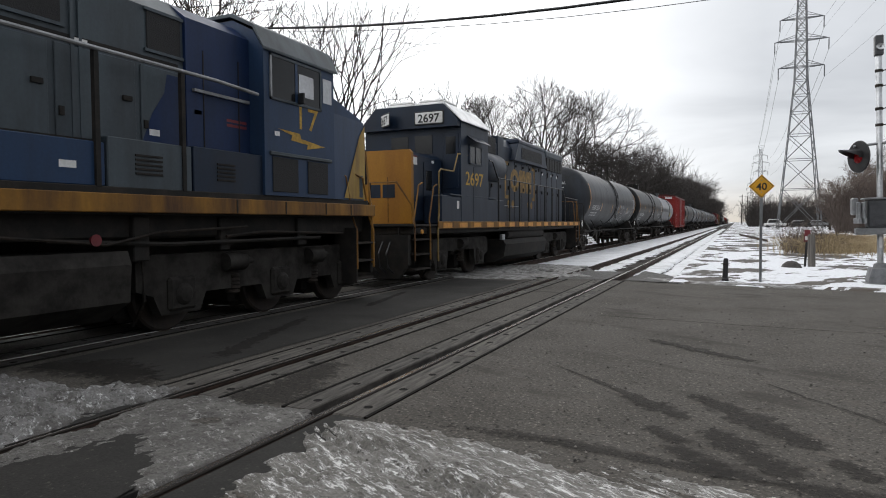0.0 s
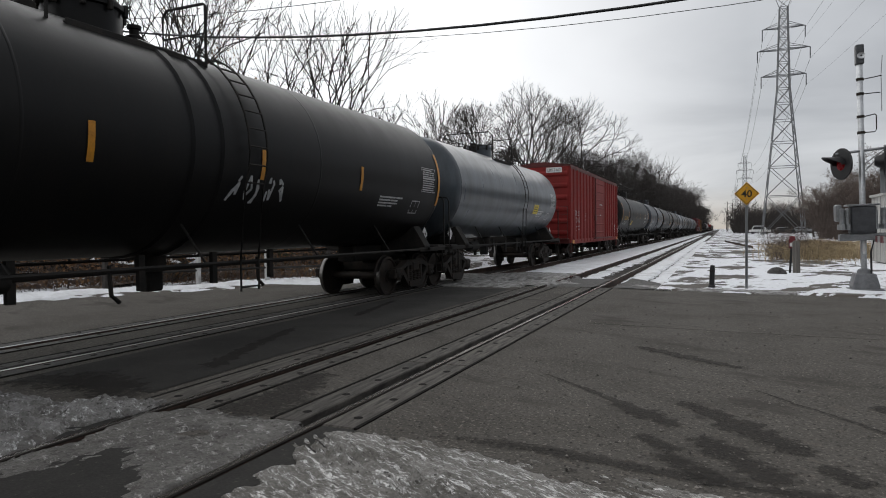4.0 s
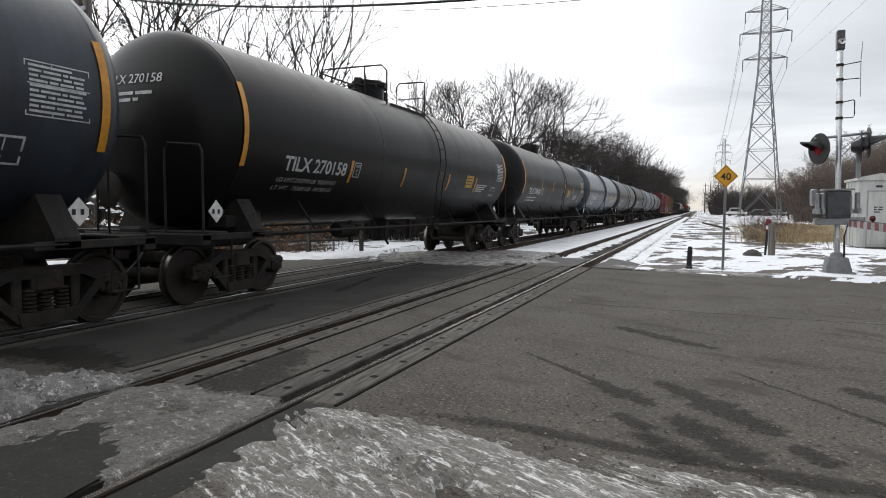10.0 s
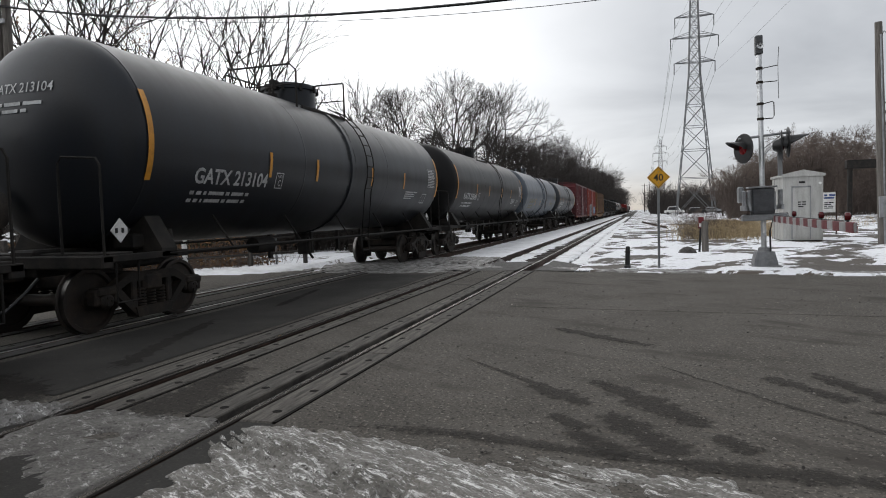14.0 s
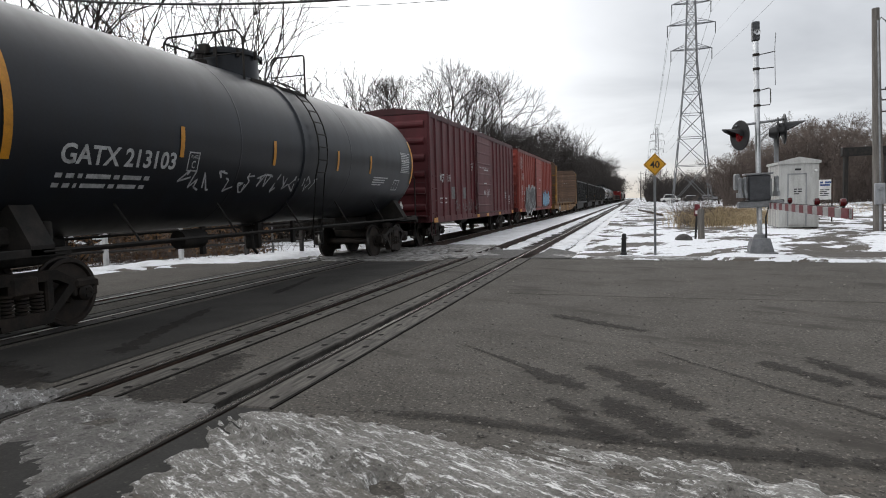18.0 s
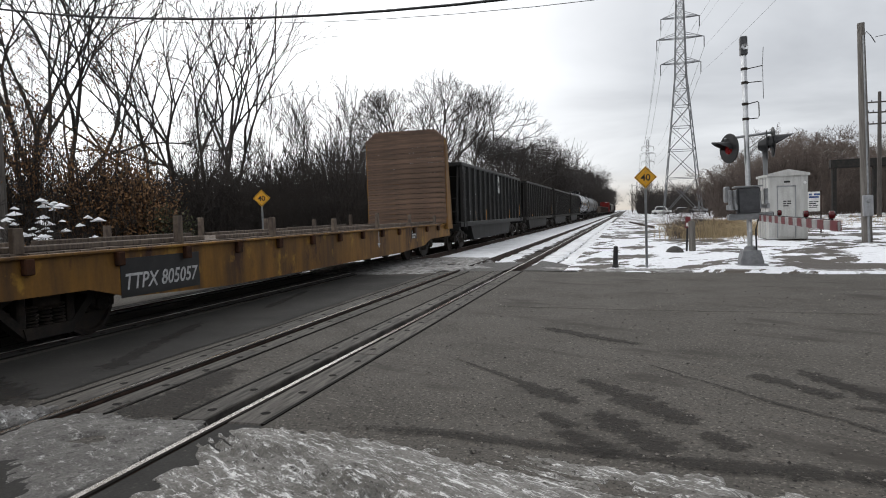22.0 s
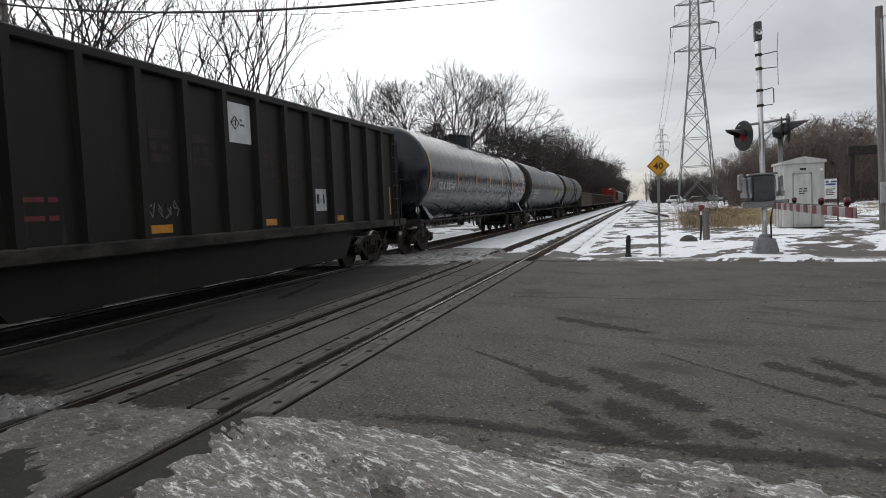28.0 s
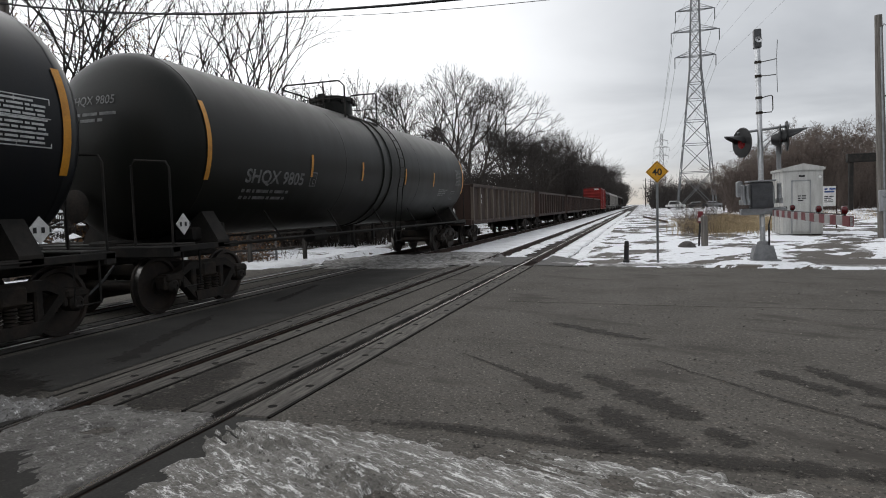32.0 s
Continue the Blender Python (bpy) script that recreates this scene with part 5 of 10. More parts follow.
flasher(sg, -0.42, 2.97, -62, True)
flasher(sg, 0.44, 2.98, 78, False)
flasher(sg, 0.58, 3.05, 85, False)
part("back_plate", MB().box(0.36, 0.47, 0.02, 0.04, 2.25, 2.9, 0.01), grey_box, sg, "grey strap plate")
mech = part("gate_mechanism", MB().box(-0.27, 0.24, -0.22, 0.22, 1.32, 1.96, 0.03), L_BELL, sg, "dark grey gate mechanism case")
part("case_door", MB().box(-0.25, 0.22, -0.236, -0.221, 1.38, 1.90, 0.01), L_BELL, mech)
part("case_hinge", MB().lathe([(0.02, 1.42), (0.02, 1.86)], "z", (0.235, -0.235, 0), 8), galv, mech)
part("case_lid", MB().box(-0.35, 0.30, -0.24, 0.24, 1.97, 2.01, 0.01), galv, mech)
for x in (-0.46, -0.36, 0.36):
    part("counterweight_arm", MB().box(x - 0.03, x + 0.03, -0.5, 0.26, 1.42, 1.55, 0.01).box(x - 0.035, x + 0.035, -0.34, -0.1, 1.5, 1.92, 0.02), galv, mech)
part("counterweight", MB().box(-0.56, -0.44, -0.15, 0.25, 1.62, 2.02, 0.03), galv, mech, "stacked counterweight plates")
part("gate_shaft", MB().lathe([(0.05, -0.5), (0.05, 0.55)], "x", (0, -0.05, 1.28), 12), steel_dark, mech)
part("gate_yoke", MB().box(-0.5, 0.52, -0.2, 0.12, 1.16, 1.32, 0.02), galv, mech, "grey gate yoke")
part("conduit", MB().tube([(0.13, -0.1, 0.1), (0.13, -0.1, 0.9), (0.2, -0.12, 1.2)], 0.022, 8), black_p, sg, "black cable conduit")
part("mast_label", MB().box(-0.03, 0.03, -0.068, -0.064, 0.85, 1.1), white_paint, sg)
# gate arm reaching over the lane towards the near side of the road
arm = part("gate_arm", MB().box(0.20, 0.25, -7.75, -0.05, 1.12, 1.26, 0.006), arm_white, sg, "lowered gate arm banded red and white", at=pose(0.0, 0.0, 0.0, 0, 0, -2.8))
for i in range(10):
    y = -7.75 + i * 0.8
    y1 = min(y + 0.40, -0.3)
    part("red_band", MB().box(0.197, 0.253, y, y1, 1.118, 1.262), red_paint, arm, "red band", smooth=False)
for y in (-7.35, -5.6, -3.0):
    lamp = part("arm_lamp", MB().lathe([(0.0, -0.04), (0.045, -0.04), (0.06, -0.025), (0.06, 0.025), (0.045, 0.04), (0, 0.04)], "x", (0.225, y, 1.34), 14), red_lens_off, arm, "red arm lamp")
    part("lamp_bracket", MB().box(0.21, 0.24, y - 0.03, y + 0.03, 1.255, 1.31), black_p, lamp)
part("arm_cable", MB().tube([(0.225, -0.3, 1.275), (0.225, -3.9, 1.27), (0.225, -7.35, 1.275)], 0.009), cable_m, arm)

# signal hut
hut = thing("signal_hut", "pale grey steel signal equipment hut", "hut", at=pose(5.74, 30.0, 0, 0, 0, 0))
part("wall_panel", MB().box(0, 1.50, 0, 2.3, 0.05, 2.72, 0.02), hut_paint, hut, "pale grey steel walls")
part("roof", MB().prism([(-0.06, 2.70), (1.56, 2.70), (1.56, 2.80), (0.75, 2.98), (-0.06, 2.80)], "y", -0.08, 2.38), hut_paint, hut, "low-pitched steel roof", smooth=False)
d = part("door", MB().box(0.36, 1.0, -0.025, 0.0, 0.15, 2.25, 0.008), hut_paint, hut, "flush steel door")
part("door_frame", MB().box(0.32, 0.36, -0.03, 0.0, 0.1, 2.30).box(1.0, 1.04, -0.03, 0.0, 0.1, 2.30).box(0.32, 1.04, -0.03, 0.0, 2.25, 2.30), grey_box, hut)
part("door_handle", MB().box(0.42, 0.46, -0.06, -0.025, 1.1, 1.25, 0.008), steel_dark, d)
bars(d, sign_black, 0.56, 1.62, [(0.12, 0.14), (0.1, 0.16), (0.2,)], 0.045, 0.05, lambda u, v: (u, -0.0285, v))
part("vent", MB().box(0.60, 0.82, -0.02, 0.0, 2.42, 2.5), black_p, hut, "dark vent slot")
part("hut_light", MB().lathe([(0, -0.06), (0.05, -0.05), (0.06, 0.0)], "y", (1.38, 0, 2.4), 12), white_paint, hut, "small round light")
part("hut_skid", MB().box(0.05, 1.45, 0.05, 2.25, -0.15, 0.06), steel_dark, hut, "dark steel skid")
for y in (0.55, 1.15, 1.75):
    part("wall_seam", MB().box(-0.012, 0.0, y, y + 0.03, 0.08, 2.68), grey_box, hut)

# notice board
nb = thing("notice_sign", "white notice board with blue print on a brown stake", "sign", at=pose(8.95, 36, 0, 0, 0, -8))
part("board", MB().box(-0.28, 0.26, -0.02, 0.0, 1.12, 2.10, 0.006), white_paint, nb, "white board")
part("stake", MB().box(0.27, 0.33, -0.03, 0.03, -0.2, 2.16, 0.008), rail_rust, nb, "rusty stake")
bars(nb, blue_paint, -0.22, 1.92, [(0.13, 0.26), (0.42,), ], 0.09, 0.04, lambda u, v: (u, -0.0215, v), name="blue_print")
bars(nb, sign_black, -0.22, 1.58, [(0.16, 0.2), (0.3,), (0.12, 0.22), (0.36,)], 0.045, 0.045, lambda u, v: (u, -0.0215, v))


# utility poles and wires
def utility_pole(name, x, y, h, r, label, mat, arms=(), lean=0.0):
    p = thing(name, label, "utility pole", at=pose(x, y, 0, 0, lean))
    part("pole", MB().lathe([(r * 1.15, -0.3), (r, h * 0.5), (r * 0.78, h), (0, h + 0.02)], "z", n=14), mat, p)
    for z, w in arms:
        a = part("crossarm", MB().box(-w, w, -0.06, 0.06, z - 0.06, z + 0.06, 0.01), mat, p)
        for k in (-0.95, -0.55, 0.55, 0.95):
            part("insulator", MB().lathe([(0.03, 0), (0.05, 0.03), (0.035, 0.07), (0.05, 0.10), (0.02, 0.15)], "z", (k * w, 0, z + 0.06), 8), glass_m, a)
    return p


pr = utility_pole("utility_pole", 8.3, 26.5, 7.85, 0.15, "weathered grey utility pole beside the signal hut", wood_pole, lean=-1.6)
part("meter_box", MB().box(-0.17, 0.15, -0.28, -0.14, 1.0, 1.75, 0.02), grey_box, pr, "grey meter box")
part("riser_pipe", MB().tube([(0.02, -0.17, 1.7), (0.02, -0.16, 5.0), (0.02, -0.15, 7.4)], 0.03, 8), galv, pr, "service conduit")
part("lower_pipe", MB().tube([(0.0, -0.2, -0.1), (0.0, -0.2, 1.0)], 0.045, 8), galv, pr, "service conduit")
part("meter_dial", MB().lathe([(0, -0.36), (0.07, -0.35), (0.08, -0.28)], "y", (0.0, 0, 1.55), 14), galv, pr)
part("service_head", MB().tube([(0.02, -0.15, 7.3), (0.12, -0.15, 7.5), (0.25, -0.15, 7.35), (0.4, -0.1, 7.1)], 0.015, 6), cable_m, pr, "weatherhead wires")
utility_pole("utility_pole", 21.6, 66, 11.2, 0.17, "dark utility pole with crossarms", wood_dark, ((10.3, 1.1), (9.4, 0.9), (8.4, 0.9)))
PX, PY = -20.4, 16.6
ul = utility_pole("utility_pole", PX, PY, 11.5, 0.17, "pair of grey utility poles bolted together", wood_pole)
part("second_pole", MB().lathe([(0.17, -0.3), (0.15, 6), (0.12, 11.0), (0, 11.02)], "z", (0.33, 0.1, 0), 14), wood_pole, ul)
for z in (8.2, 9.0):
    part("tie_bracket", MB().box(-0.2, 0.5, -0.16, -0.1, z, z + 0.15, 0.01), galv, ul)
utility_pole("utility_pole", 24.0, 12.0, 10.5, 0.17, "grey utility pole beyond the road", wood_pole)


def wire(name, a, b, sag, r, label):
    pts = []
    for i in range(25):
        t = i / 24
        p = Vector(a).lerp(Vector(b), t)
        p.z -= sag * 4 * t * (1 - t)
        pts.append(p)
    ob = part(name, MB().tube(pts, r, 5), cable_m)
    return tagged(ob, label, "cable")


wire("overhead_cable", (PX, PY, 8.85), (24.0, 12.0, 8.9), 2.62, 0.035, "thick black overhead cable across the tracks")
wire("overhead_wire", (PX, PY, 9.2), (24.0, 12.0, 10.0), 2.0, 0.012, "thin overhead wire across the tracks")
wire("overhead_wire", (PX, PY, 8.9), (24.0, 12.4, 8.7), 2.75, 0.008, "thin overhead wire across the tracks")
wire("overhead_cable", (PX, PY, 8.6), (-46, 14, 8.2), 1.2, 0.03, "black overhead cable running into the wood")
wire("overhead_wire", (PX, PY, 9.4), (-46, 14, 8.9), 1.0, 0.012, "thin overhead wire running into the wood")
wire("service_wire", (8.5, 26.4, 7.3), (24.0, 12.0, 9.6), 0.7, 0.012, "service wire from the hut's pole")

# fence beyond the road
fence = thing("roadside_fence", "dark post-and-rail fence with pale posts behind the snow verge", "fence")
FP = [(-19.6, 4.6), (-18.0, 7.6), (-16.5, 10.2), (-15.2, 12.2), (-14.0, 14.3), (-12.9, 16.0), (-11.6, 17.4), (-10.8, 19.4)]
for i, (x, y) in enumerate(FP):
    part("post", MB().box(x - 0.06, x + 0.06, y - 0.06, y + 0.06, -0.2, 1.12 + 0.05 * (i % 2), 0.012), white_paint if i in (4, 5) else fence_wood, fence, "pale post" if i in (4, 5) else "")
for (x0, y0), (x1, y1) in zip(FP, FP[1:]):
    for k, z in enumerate((0.42, 0.92)):
        part("rail", MB().tube([(x0, y0, z), (x1, y1, z + 0.02)], 0.038, 6), fence_wood, fence)
brush("roadside_weeds", np.random.default_rng(31), 900, lambda g: (lambda t: (-20 + t * 9 - g.uniform(0.2, 2.2), 4.5 + t * 14 + g.uniform(0, 1.5)))(g.uniform(0, 1)), 1.3, twig_red, "brown weeds along the fence", r=0.009)
leafr = np.random.default_rng(8)
lc = []
for _ in range(9000):
    t = leafr.uniform(0, 1)
    lc.append((-20.5 + t * 9 - leafr.uniform(0.3, 2.6), 5.2 + t * 13.5 + leafr.uniform(0, 2), leafr.uniform(0, 1) ** 2 * 1.1))
hedge = new("leaf_drift", quads_mesh("leaf_drift", lc, 0.06, leaf_brown, leafr))
tagged(hedge, "drift of dead brown leaves against the fence", "leaves", kind="stuff")


# ---------------------------------------------------------------- pylons
def pylon(x, y, label):
    t = thing("transmission_tower", label, "pylon", "line of pylons", at=pose(x, y, 0))
    def hw(z):
        return 3.9 + (1.15 - 3.9) * z / 30 if z < 30 else 1.15 + (0.75 - 1.15) * (z - 30) / 16
    levels = [0, 8, 14, 19, 23.5, 27, 30, 32.7, 35.3, 38, 40.2, 42.4, 44.5, 46.5]
    for sx in (-1, 1):
        for sy in (-1, 1):
            part("leg", MB().tube([(sx * hw(a), sy * hw(a), a - 0.2 * (a == 0)) for a in (0, 30, 46.5)], 0.125, 4), galv_far, t)
    far_br = []
    for (a, b) in zip(levels, levels[1:]):
        br = []
        for s in (-1, 1):
            ha, hb = hw(a), hw(b)
            br += [(-ha, s * ha, a, hb, s * hb, b, 0.06, 0.06), (ha, s * ha, a, -hb, s * hb, b, 0.06, 0.06), (s * ha, -ha, a, s * hb, hb, b, 0.06, 0.06), (s * ha, ha, a, s * hb, -hb, b, 0.06, 0.06),
                   (-hb, s * hb, b, hb, s * hb, b, 0.06, 0.06), (s * hb, -hb, b, s * hb, hb, b, 0.06, 0.06)]
        if y < 300:
            for q in br:
                part("brace", sticks_mesh("brace", [q], galv_far, 4), galv_far, t)
        else:
            far_br += br
    if far_br:
        tagged(part("bracing", sticks_mesh("bracing", far_br, galv_far, 4), galv_far, t), kind="stuff")
    for z, w in ((32.7, 4.1), (38.0, 4.8), (42.4, 3.9)):
        h = hw(z)
        arm = [(-w, 0, z, w, 0, z, 0.08, 0.08)]
        for s in (-1, 1):
            for q in (-1, 1):
                arm += [(s * h, q * h, z + 1.0, s * w, 0, z, 0.06, 0.06), (s * h, q * h, z, s * w, 0, z, 0.06, 0.06)]
        c = tagged(part("crossarm", sticks_mesh("crossarm", arm, galv_far, 4), galv_far, t), kind="stuff")
        for s in (-1, 1):
            part("insulator_string", sticks_mesh("insulator_string", [(s * w, 0, z, s * w, 0, z - 2.3, 0.11, 0.11)], glass_m, 6), glass_m, c)
    top = [(-0.75, 0, 46.5, -1.6, 0, 48.8, 0.07, 0.06), (0.75, 0, 46.5, 1.6, 0, 48.8, 0.07, 0.06), (-0.75, 0, 46.5, 1.6, 0, 48.8, 0.06, 0.05), (0.75, 0, 46.5, -1.6, 0, 48.8, 0.06, 0.05), (-1.6, 0, 48.8, 1.6, 0, 48.8, 0.06, 0.06)]
    part("peak", sticks_mesh("peak", top, galv_far, 4), galv_far, t)
    return t


TW = pylon(11.6, 150, "grey steel lattice transmission tower")
TOWERS = [(11.6, 150), (13.6, 450), (15, 780), (17, 1150)]
for x, y in TOWERS[1:]:
    copy_thing(TW, pose(x, y, 0))
copy_thing(TW, pose(24, -150, 0))
LINE = [(24, -150)] + TOWERS
for (x0, y0), (x1, y1) in zip(LINE[:3], LINE[1:4]):
    for z, w in ((32.7, 4.1), (38.0, 4.8), (42.4, 3.9)):
        for s in (-1, 1):
            wire("power_line", (x0 + s * w, y0, z - 2.3), (x1 + s * w, y1, z - 2.3), 5.5, 0.014 if y1 < 400 else 0.03, "thin power line between the pylons")
# thin distant poles beside the line
for i, (x, y, h) in enumerate([(2.5, 330, 14), (5.5, 380, 15), (7.5, 300, 13), (9, 520, 16), (4, 600, 16), (6.5, 700, 18)]):
    utility_pole("utility_pole", x, y, h, 0.2, "far-off utility pole along the line", wood_dark, ((h - 1, 1.3),))

# far vehicles and the dark trestle across the line
def far_vehicle(x, y, rz, mat, label, tall):
    t = thing("parked_vehicle", label, "car", "vehicles parked in the distance", at=pose(x, y, 0.05, 0, 0, rz))
    part("body", MB().box(-0.9, 0.9, -2.3, 2.3, 0.45, 1.05, 0.15), mat, t)
    part("cabin", MB().prism([(-1.5, 1.04), (1.7, 1.04), (1.3, tall), (-0.8, tall)], "x", -0.8, 0.8), mat, t, smooth=False)
    part("side_window", MB().prism([(-1.2, 1.12), (1.45, 1.12), (1.15, tall - 0.08), (-0.7, tall - 0.08)], "x", -0.815, 0.815), black_p, t, "dark windows", smooth=False)
    part("snow_cap", MB().box(-0.75, 0.75, -0.75, 1.25, tall, tall + 0.08, 0.04), snow_clean, t, "snow on the roof")
    for sx in (-1, 1):
        for yy in (-1.45, 1.45):
            part("wheel", MB().lathe([(0, -0.1), (0.25, -0.1), (0.33, -0.06), (0.33, 0.06), (0.25, 0.1), (0, 0.1)], "x", (sx * 0.82, yy, 0.33), 14), black_p, t)
    return t


far_vehicle(8.2, 168, 82, white_paint, "white van parked far off, snow on its roof", 1.9)
far_vehicle(13.5, 172, 95, black_p, "dark car parked far off, snow on its roof", 1.5)
far_vehicle(17.5, 175, 85, galv, "grey car parked far off, snow on its roof", 1.5)
far_vehicle(21.5, 178, 88, black_p, "dark van parked far off, snow on its roof", 1.9)
tr = thing("dark_trestle", "dark steel girder on posts at the foot of the slope", "trestle", at=pose(24.5, 78, 0, 0, 0, 0))
part("girder", MB().box(-3.6, 12, -0.4, 0.4, 5.2, 6.1, 0.05), under_m, tr)
for x in (-3.2, 0.6, 4.4, 8.2):
    part("column", MB().box(x - 0.2, x + 0.2, -0.25, 0.25, -0.2, 5.2, 0.03), under_m, tr)
lr = thing("spare_rail", "old rail lying in the snow beside the track", "rail", at=pose(1.1, 62, 0.06, 0, 0, 4))
part("rail", MB().prism([(-0.06, 0), (0.06, 0), (0.06, 0.02), (0.01, 0.04), (0.01, 0.12), (0.035, 0.13), (0.035, 0.16), (-0.035, 0.16), (-0.035, 0.13), (-0.01, 0.12), (-0.01, 0.04), (-0.06, 0.02)], "y", -12, 12), rail_rust, lr, smooth=False)


# ---------------------------------------------------------------- the train
# Distance run by the train since the start, from its speed at every fourth second.
SPEED = [12.66, 12.58, 12.74, 12.75, 12.71, 12.89, 13.17, 13.06, 12.86]


def run(t):
    d, step = 0.0, 0.05
    n = int(round(t / step))
    for i in range(n):
        m = (i + 0.5) * step / 4
        k = min(int(m), 7)
        d += (SPEED[k] + (SPEED[k + 1] - SPEED[k]) * (m - k)) * step
    return d


MOVING = []          # (thing, place along the line at the start)
WHEELS = []
CACHE = {}


def shared(key, make, mat, smooth=True):
    if key not in CACHE:
        CACHE[key] = make().mesh(key.split("/")[0], mat, smooth)
    return CACHE[key]


def wheelset_mesh():
    mb = MB()
    for s in (-1, 1):
        x = s * 0.7525
        mb.lathe([(0.0, x - s * 0.075), (0.12, x - s * 0.075), (0.13, x - s * 0.05), (0.38, x - s * 0.035), (0.39, x - s * 0.06), (0.482, x - s * 0.06), (0.482, x - s * 0.035), (0.455, x - s * 0.025),
                  (0.452, x + s * 0.06), (0.40, x + s * 0.065), (0.38, x + s * 0.03), (0.15, x + s * 0.04), (0.14, x + s * 0.075), (0.0, x + s * 0.075)], "x", (0, 0, 0), 28)
    mb.lathe([(0.085, -1.05), (0.085, 1.05)], "x", (0, 0, 0), 12)
    return mb


def bearing_mesh():
    mb = MB().lathe([(0.0, 1.13), (0.07, 1.13), (0.10, 1.11), (0.115, 1.09), (0.115, 0.93)], "x", (0, 0, 0), 16)
    for k in range(3):
        a = k * 2.094
        mb.box(1.128, 1.142, math.cos(a) * 0.05 - 0.018, math.cos(a) * 0.05 + 0.018, math.sin(a) * 0.05 - 0.018, math.sin(a) * 0.05 + 0.018)
    return mb


def side_frame_mesh():
    """Cast three-piece truck side frame with its two windows."""
    mb = MB()
    x0, x1 = 0.93, 1.09
    top = [(-1.10, 0.60), (-1.02, 0.64), (-0.72, 0.66), (-0.45, 0.80), (0.45, 0.80), (0.72, 0.66), (1.02, 0.64), (1.10, 0.60), (1.10, 0.52), (0.74, 0.54), (0.46, 0.67), (-0.46, 0.67), (-0.74, 0.54), (-1.10, 0.52)]
    mb.prism(top, "x", x0, x1)
    mb.prism([(-0.78, 0.58), (-0.66, 0.62), (-0.30, 0.26), (-0.36, 0.18)], "x", x0, x1)
    mb.prism([(0.78, 0.58), (0.66, 0.62), (0.30, 0.26), (0.36, 0.18)], "x", x0, x1)
    mb.prism([(-0.38, 0.30), (0.38, 0.30), (0.34, 0.15), (-0.34, 0.15)], "x", x0 - 0.03, x1 + 0.02)
    for s in (-1, 1):
        mb.box(x0 + 0.01, x1 - 0.01, s * 0.36 - 0.06, s * 0.36 + 0.06, 0.28, 0.70, 0.02)
        mb.box(x0 - 0.02, x1 + 0.03, s * 0.89 - 0.17, s * 0.89 + 0.17, 0.52, 0.645, 0.03)
        mb.box(x0 - 0.01, x1, s * 1.04 - 0.05, s * 1.04 + 0.05, 0.40, 0.55, 0.02)
        mb.box(x0 - 0.01, x1, s * 0.73 - 0.04, s * 0.73 + 0.04, 0.42, 0.55, 0.02)
    return mb


def springs_mesh():
    mb = MB()
    prof = [(0.05, 0.29)]
    for k in range(6):
        z = 0.30 + k * 0.045
        prof += [(0.085, z + 0.008), (0.085, z + 0.026), (0.055, z + 0.036)]
    mb.lathe(prof, "z", (1.02, 0, 0), 12)
    return mb


def truck(car, y, turn=0):
    """Two-axle freight truck: bolster with its side frames, springs and wheelsets."""
    t = part("truck", shared("truck", lambda: MB().box(-1.12, 1.12, -0.20, 0.20, 0.50, 0.78, 0.05).box(-0.3, 0.3, -0.3, 0.3, 0.72, 0.88, 0.05).box(-0.9, 0.9, -0.62, -0.52, 0.34, 0.46, 0.02).box(-0.9, 0.9, 0.52, 0.62, 0.34, 0.46, 0.02), steel_dark), steel_dark, car,
             "greasy two-axle freight truck", at=pose(0, y, 0))
    for s in (0, 180):
        m = Matrix.Rotation(radians(s), 4, "Z")
        part("side_frame", shared("side_frame", side_frame_mesh, steel_dark), steel_dark, t, at=m.copy())
        for q in (-0.2, 0.0, 0.2):
            part("spring", shared("spring", springs_mesh, steel_dark), steel_dark, t, at=m @ Matrix.Translation((0, q, 0)))
    for yy in (-0.89, 0.89):
        fresh = "wheelset" not in CACHE
        wm = shared("wheelset", wheelset_mesh, wheel_m)
        if fresh:
            wm.materials.append(tread_m)
            for q in wm.polygons:
                if all(0.445 < math.hypot(wm.vertices[i].co.y, wm.vertices[i].co.z) < 0.459 for i in q.vertices):
                    q.material_index = 1
        w = part("wheelset", wm, wheel_m, t, "worn steel wheelset", at=pose(0, yy, 0.456))
        WHEELS.append((w, yy, 0.456))
        for s in (0, 180):
            part("axle_bearing", shared("axle_bearing", bearing_mesh, steel_dark), steel_dark, t, at=pose(0, yy, 0.456, 0, 0, s))
    return t


def coupler(car, y, s, z=0.86):
    part("coupler", MB().box(-0.09, 0.09, min(y, y + s * 0.62), max(y, y + s * 0.62), z - 0.09, z + 0.09, 0.03).prism([(-0.16, y + s * 0.50), (0.14, y + s * 0.50), (0.2, y + s * 0.68), (0.10, y + s * 0.78), (-0.02, y + s * 0.72), (-0.14, y + s * 0.80)], "z", z - 0.14, z + 0.14), steel_dark, car, "knuckle coupler")
    part("air_hose", MB().tube([(0.3, y, 0.80), (0.34, y + s * 0.25, 0.62), (0.30, y + s * 0.5, 0.42), (0.2, y + s * 0.72, 0.40)], 0.022, 6), black_p, car, "black air hose")


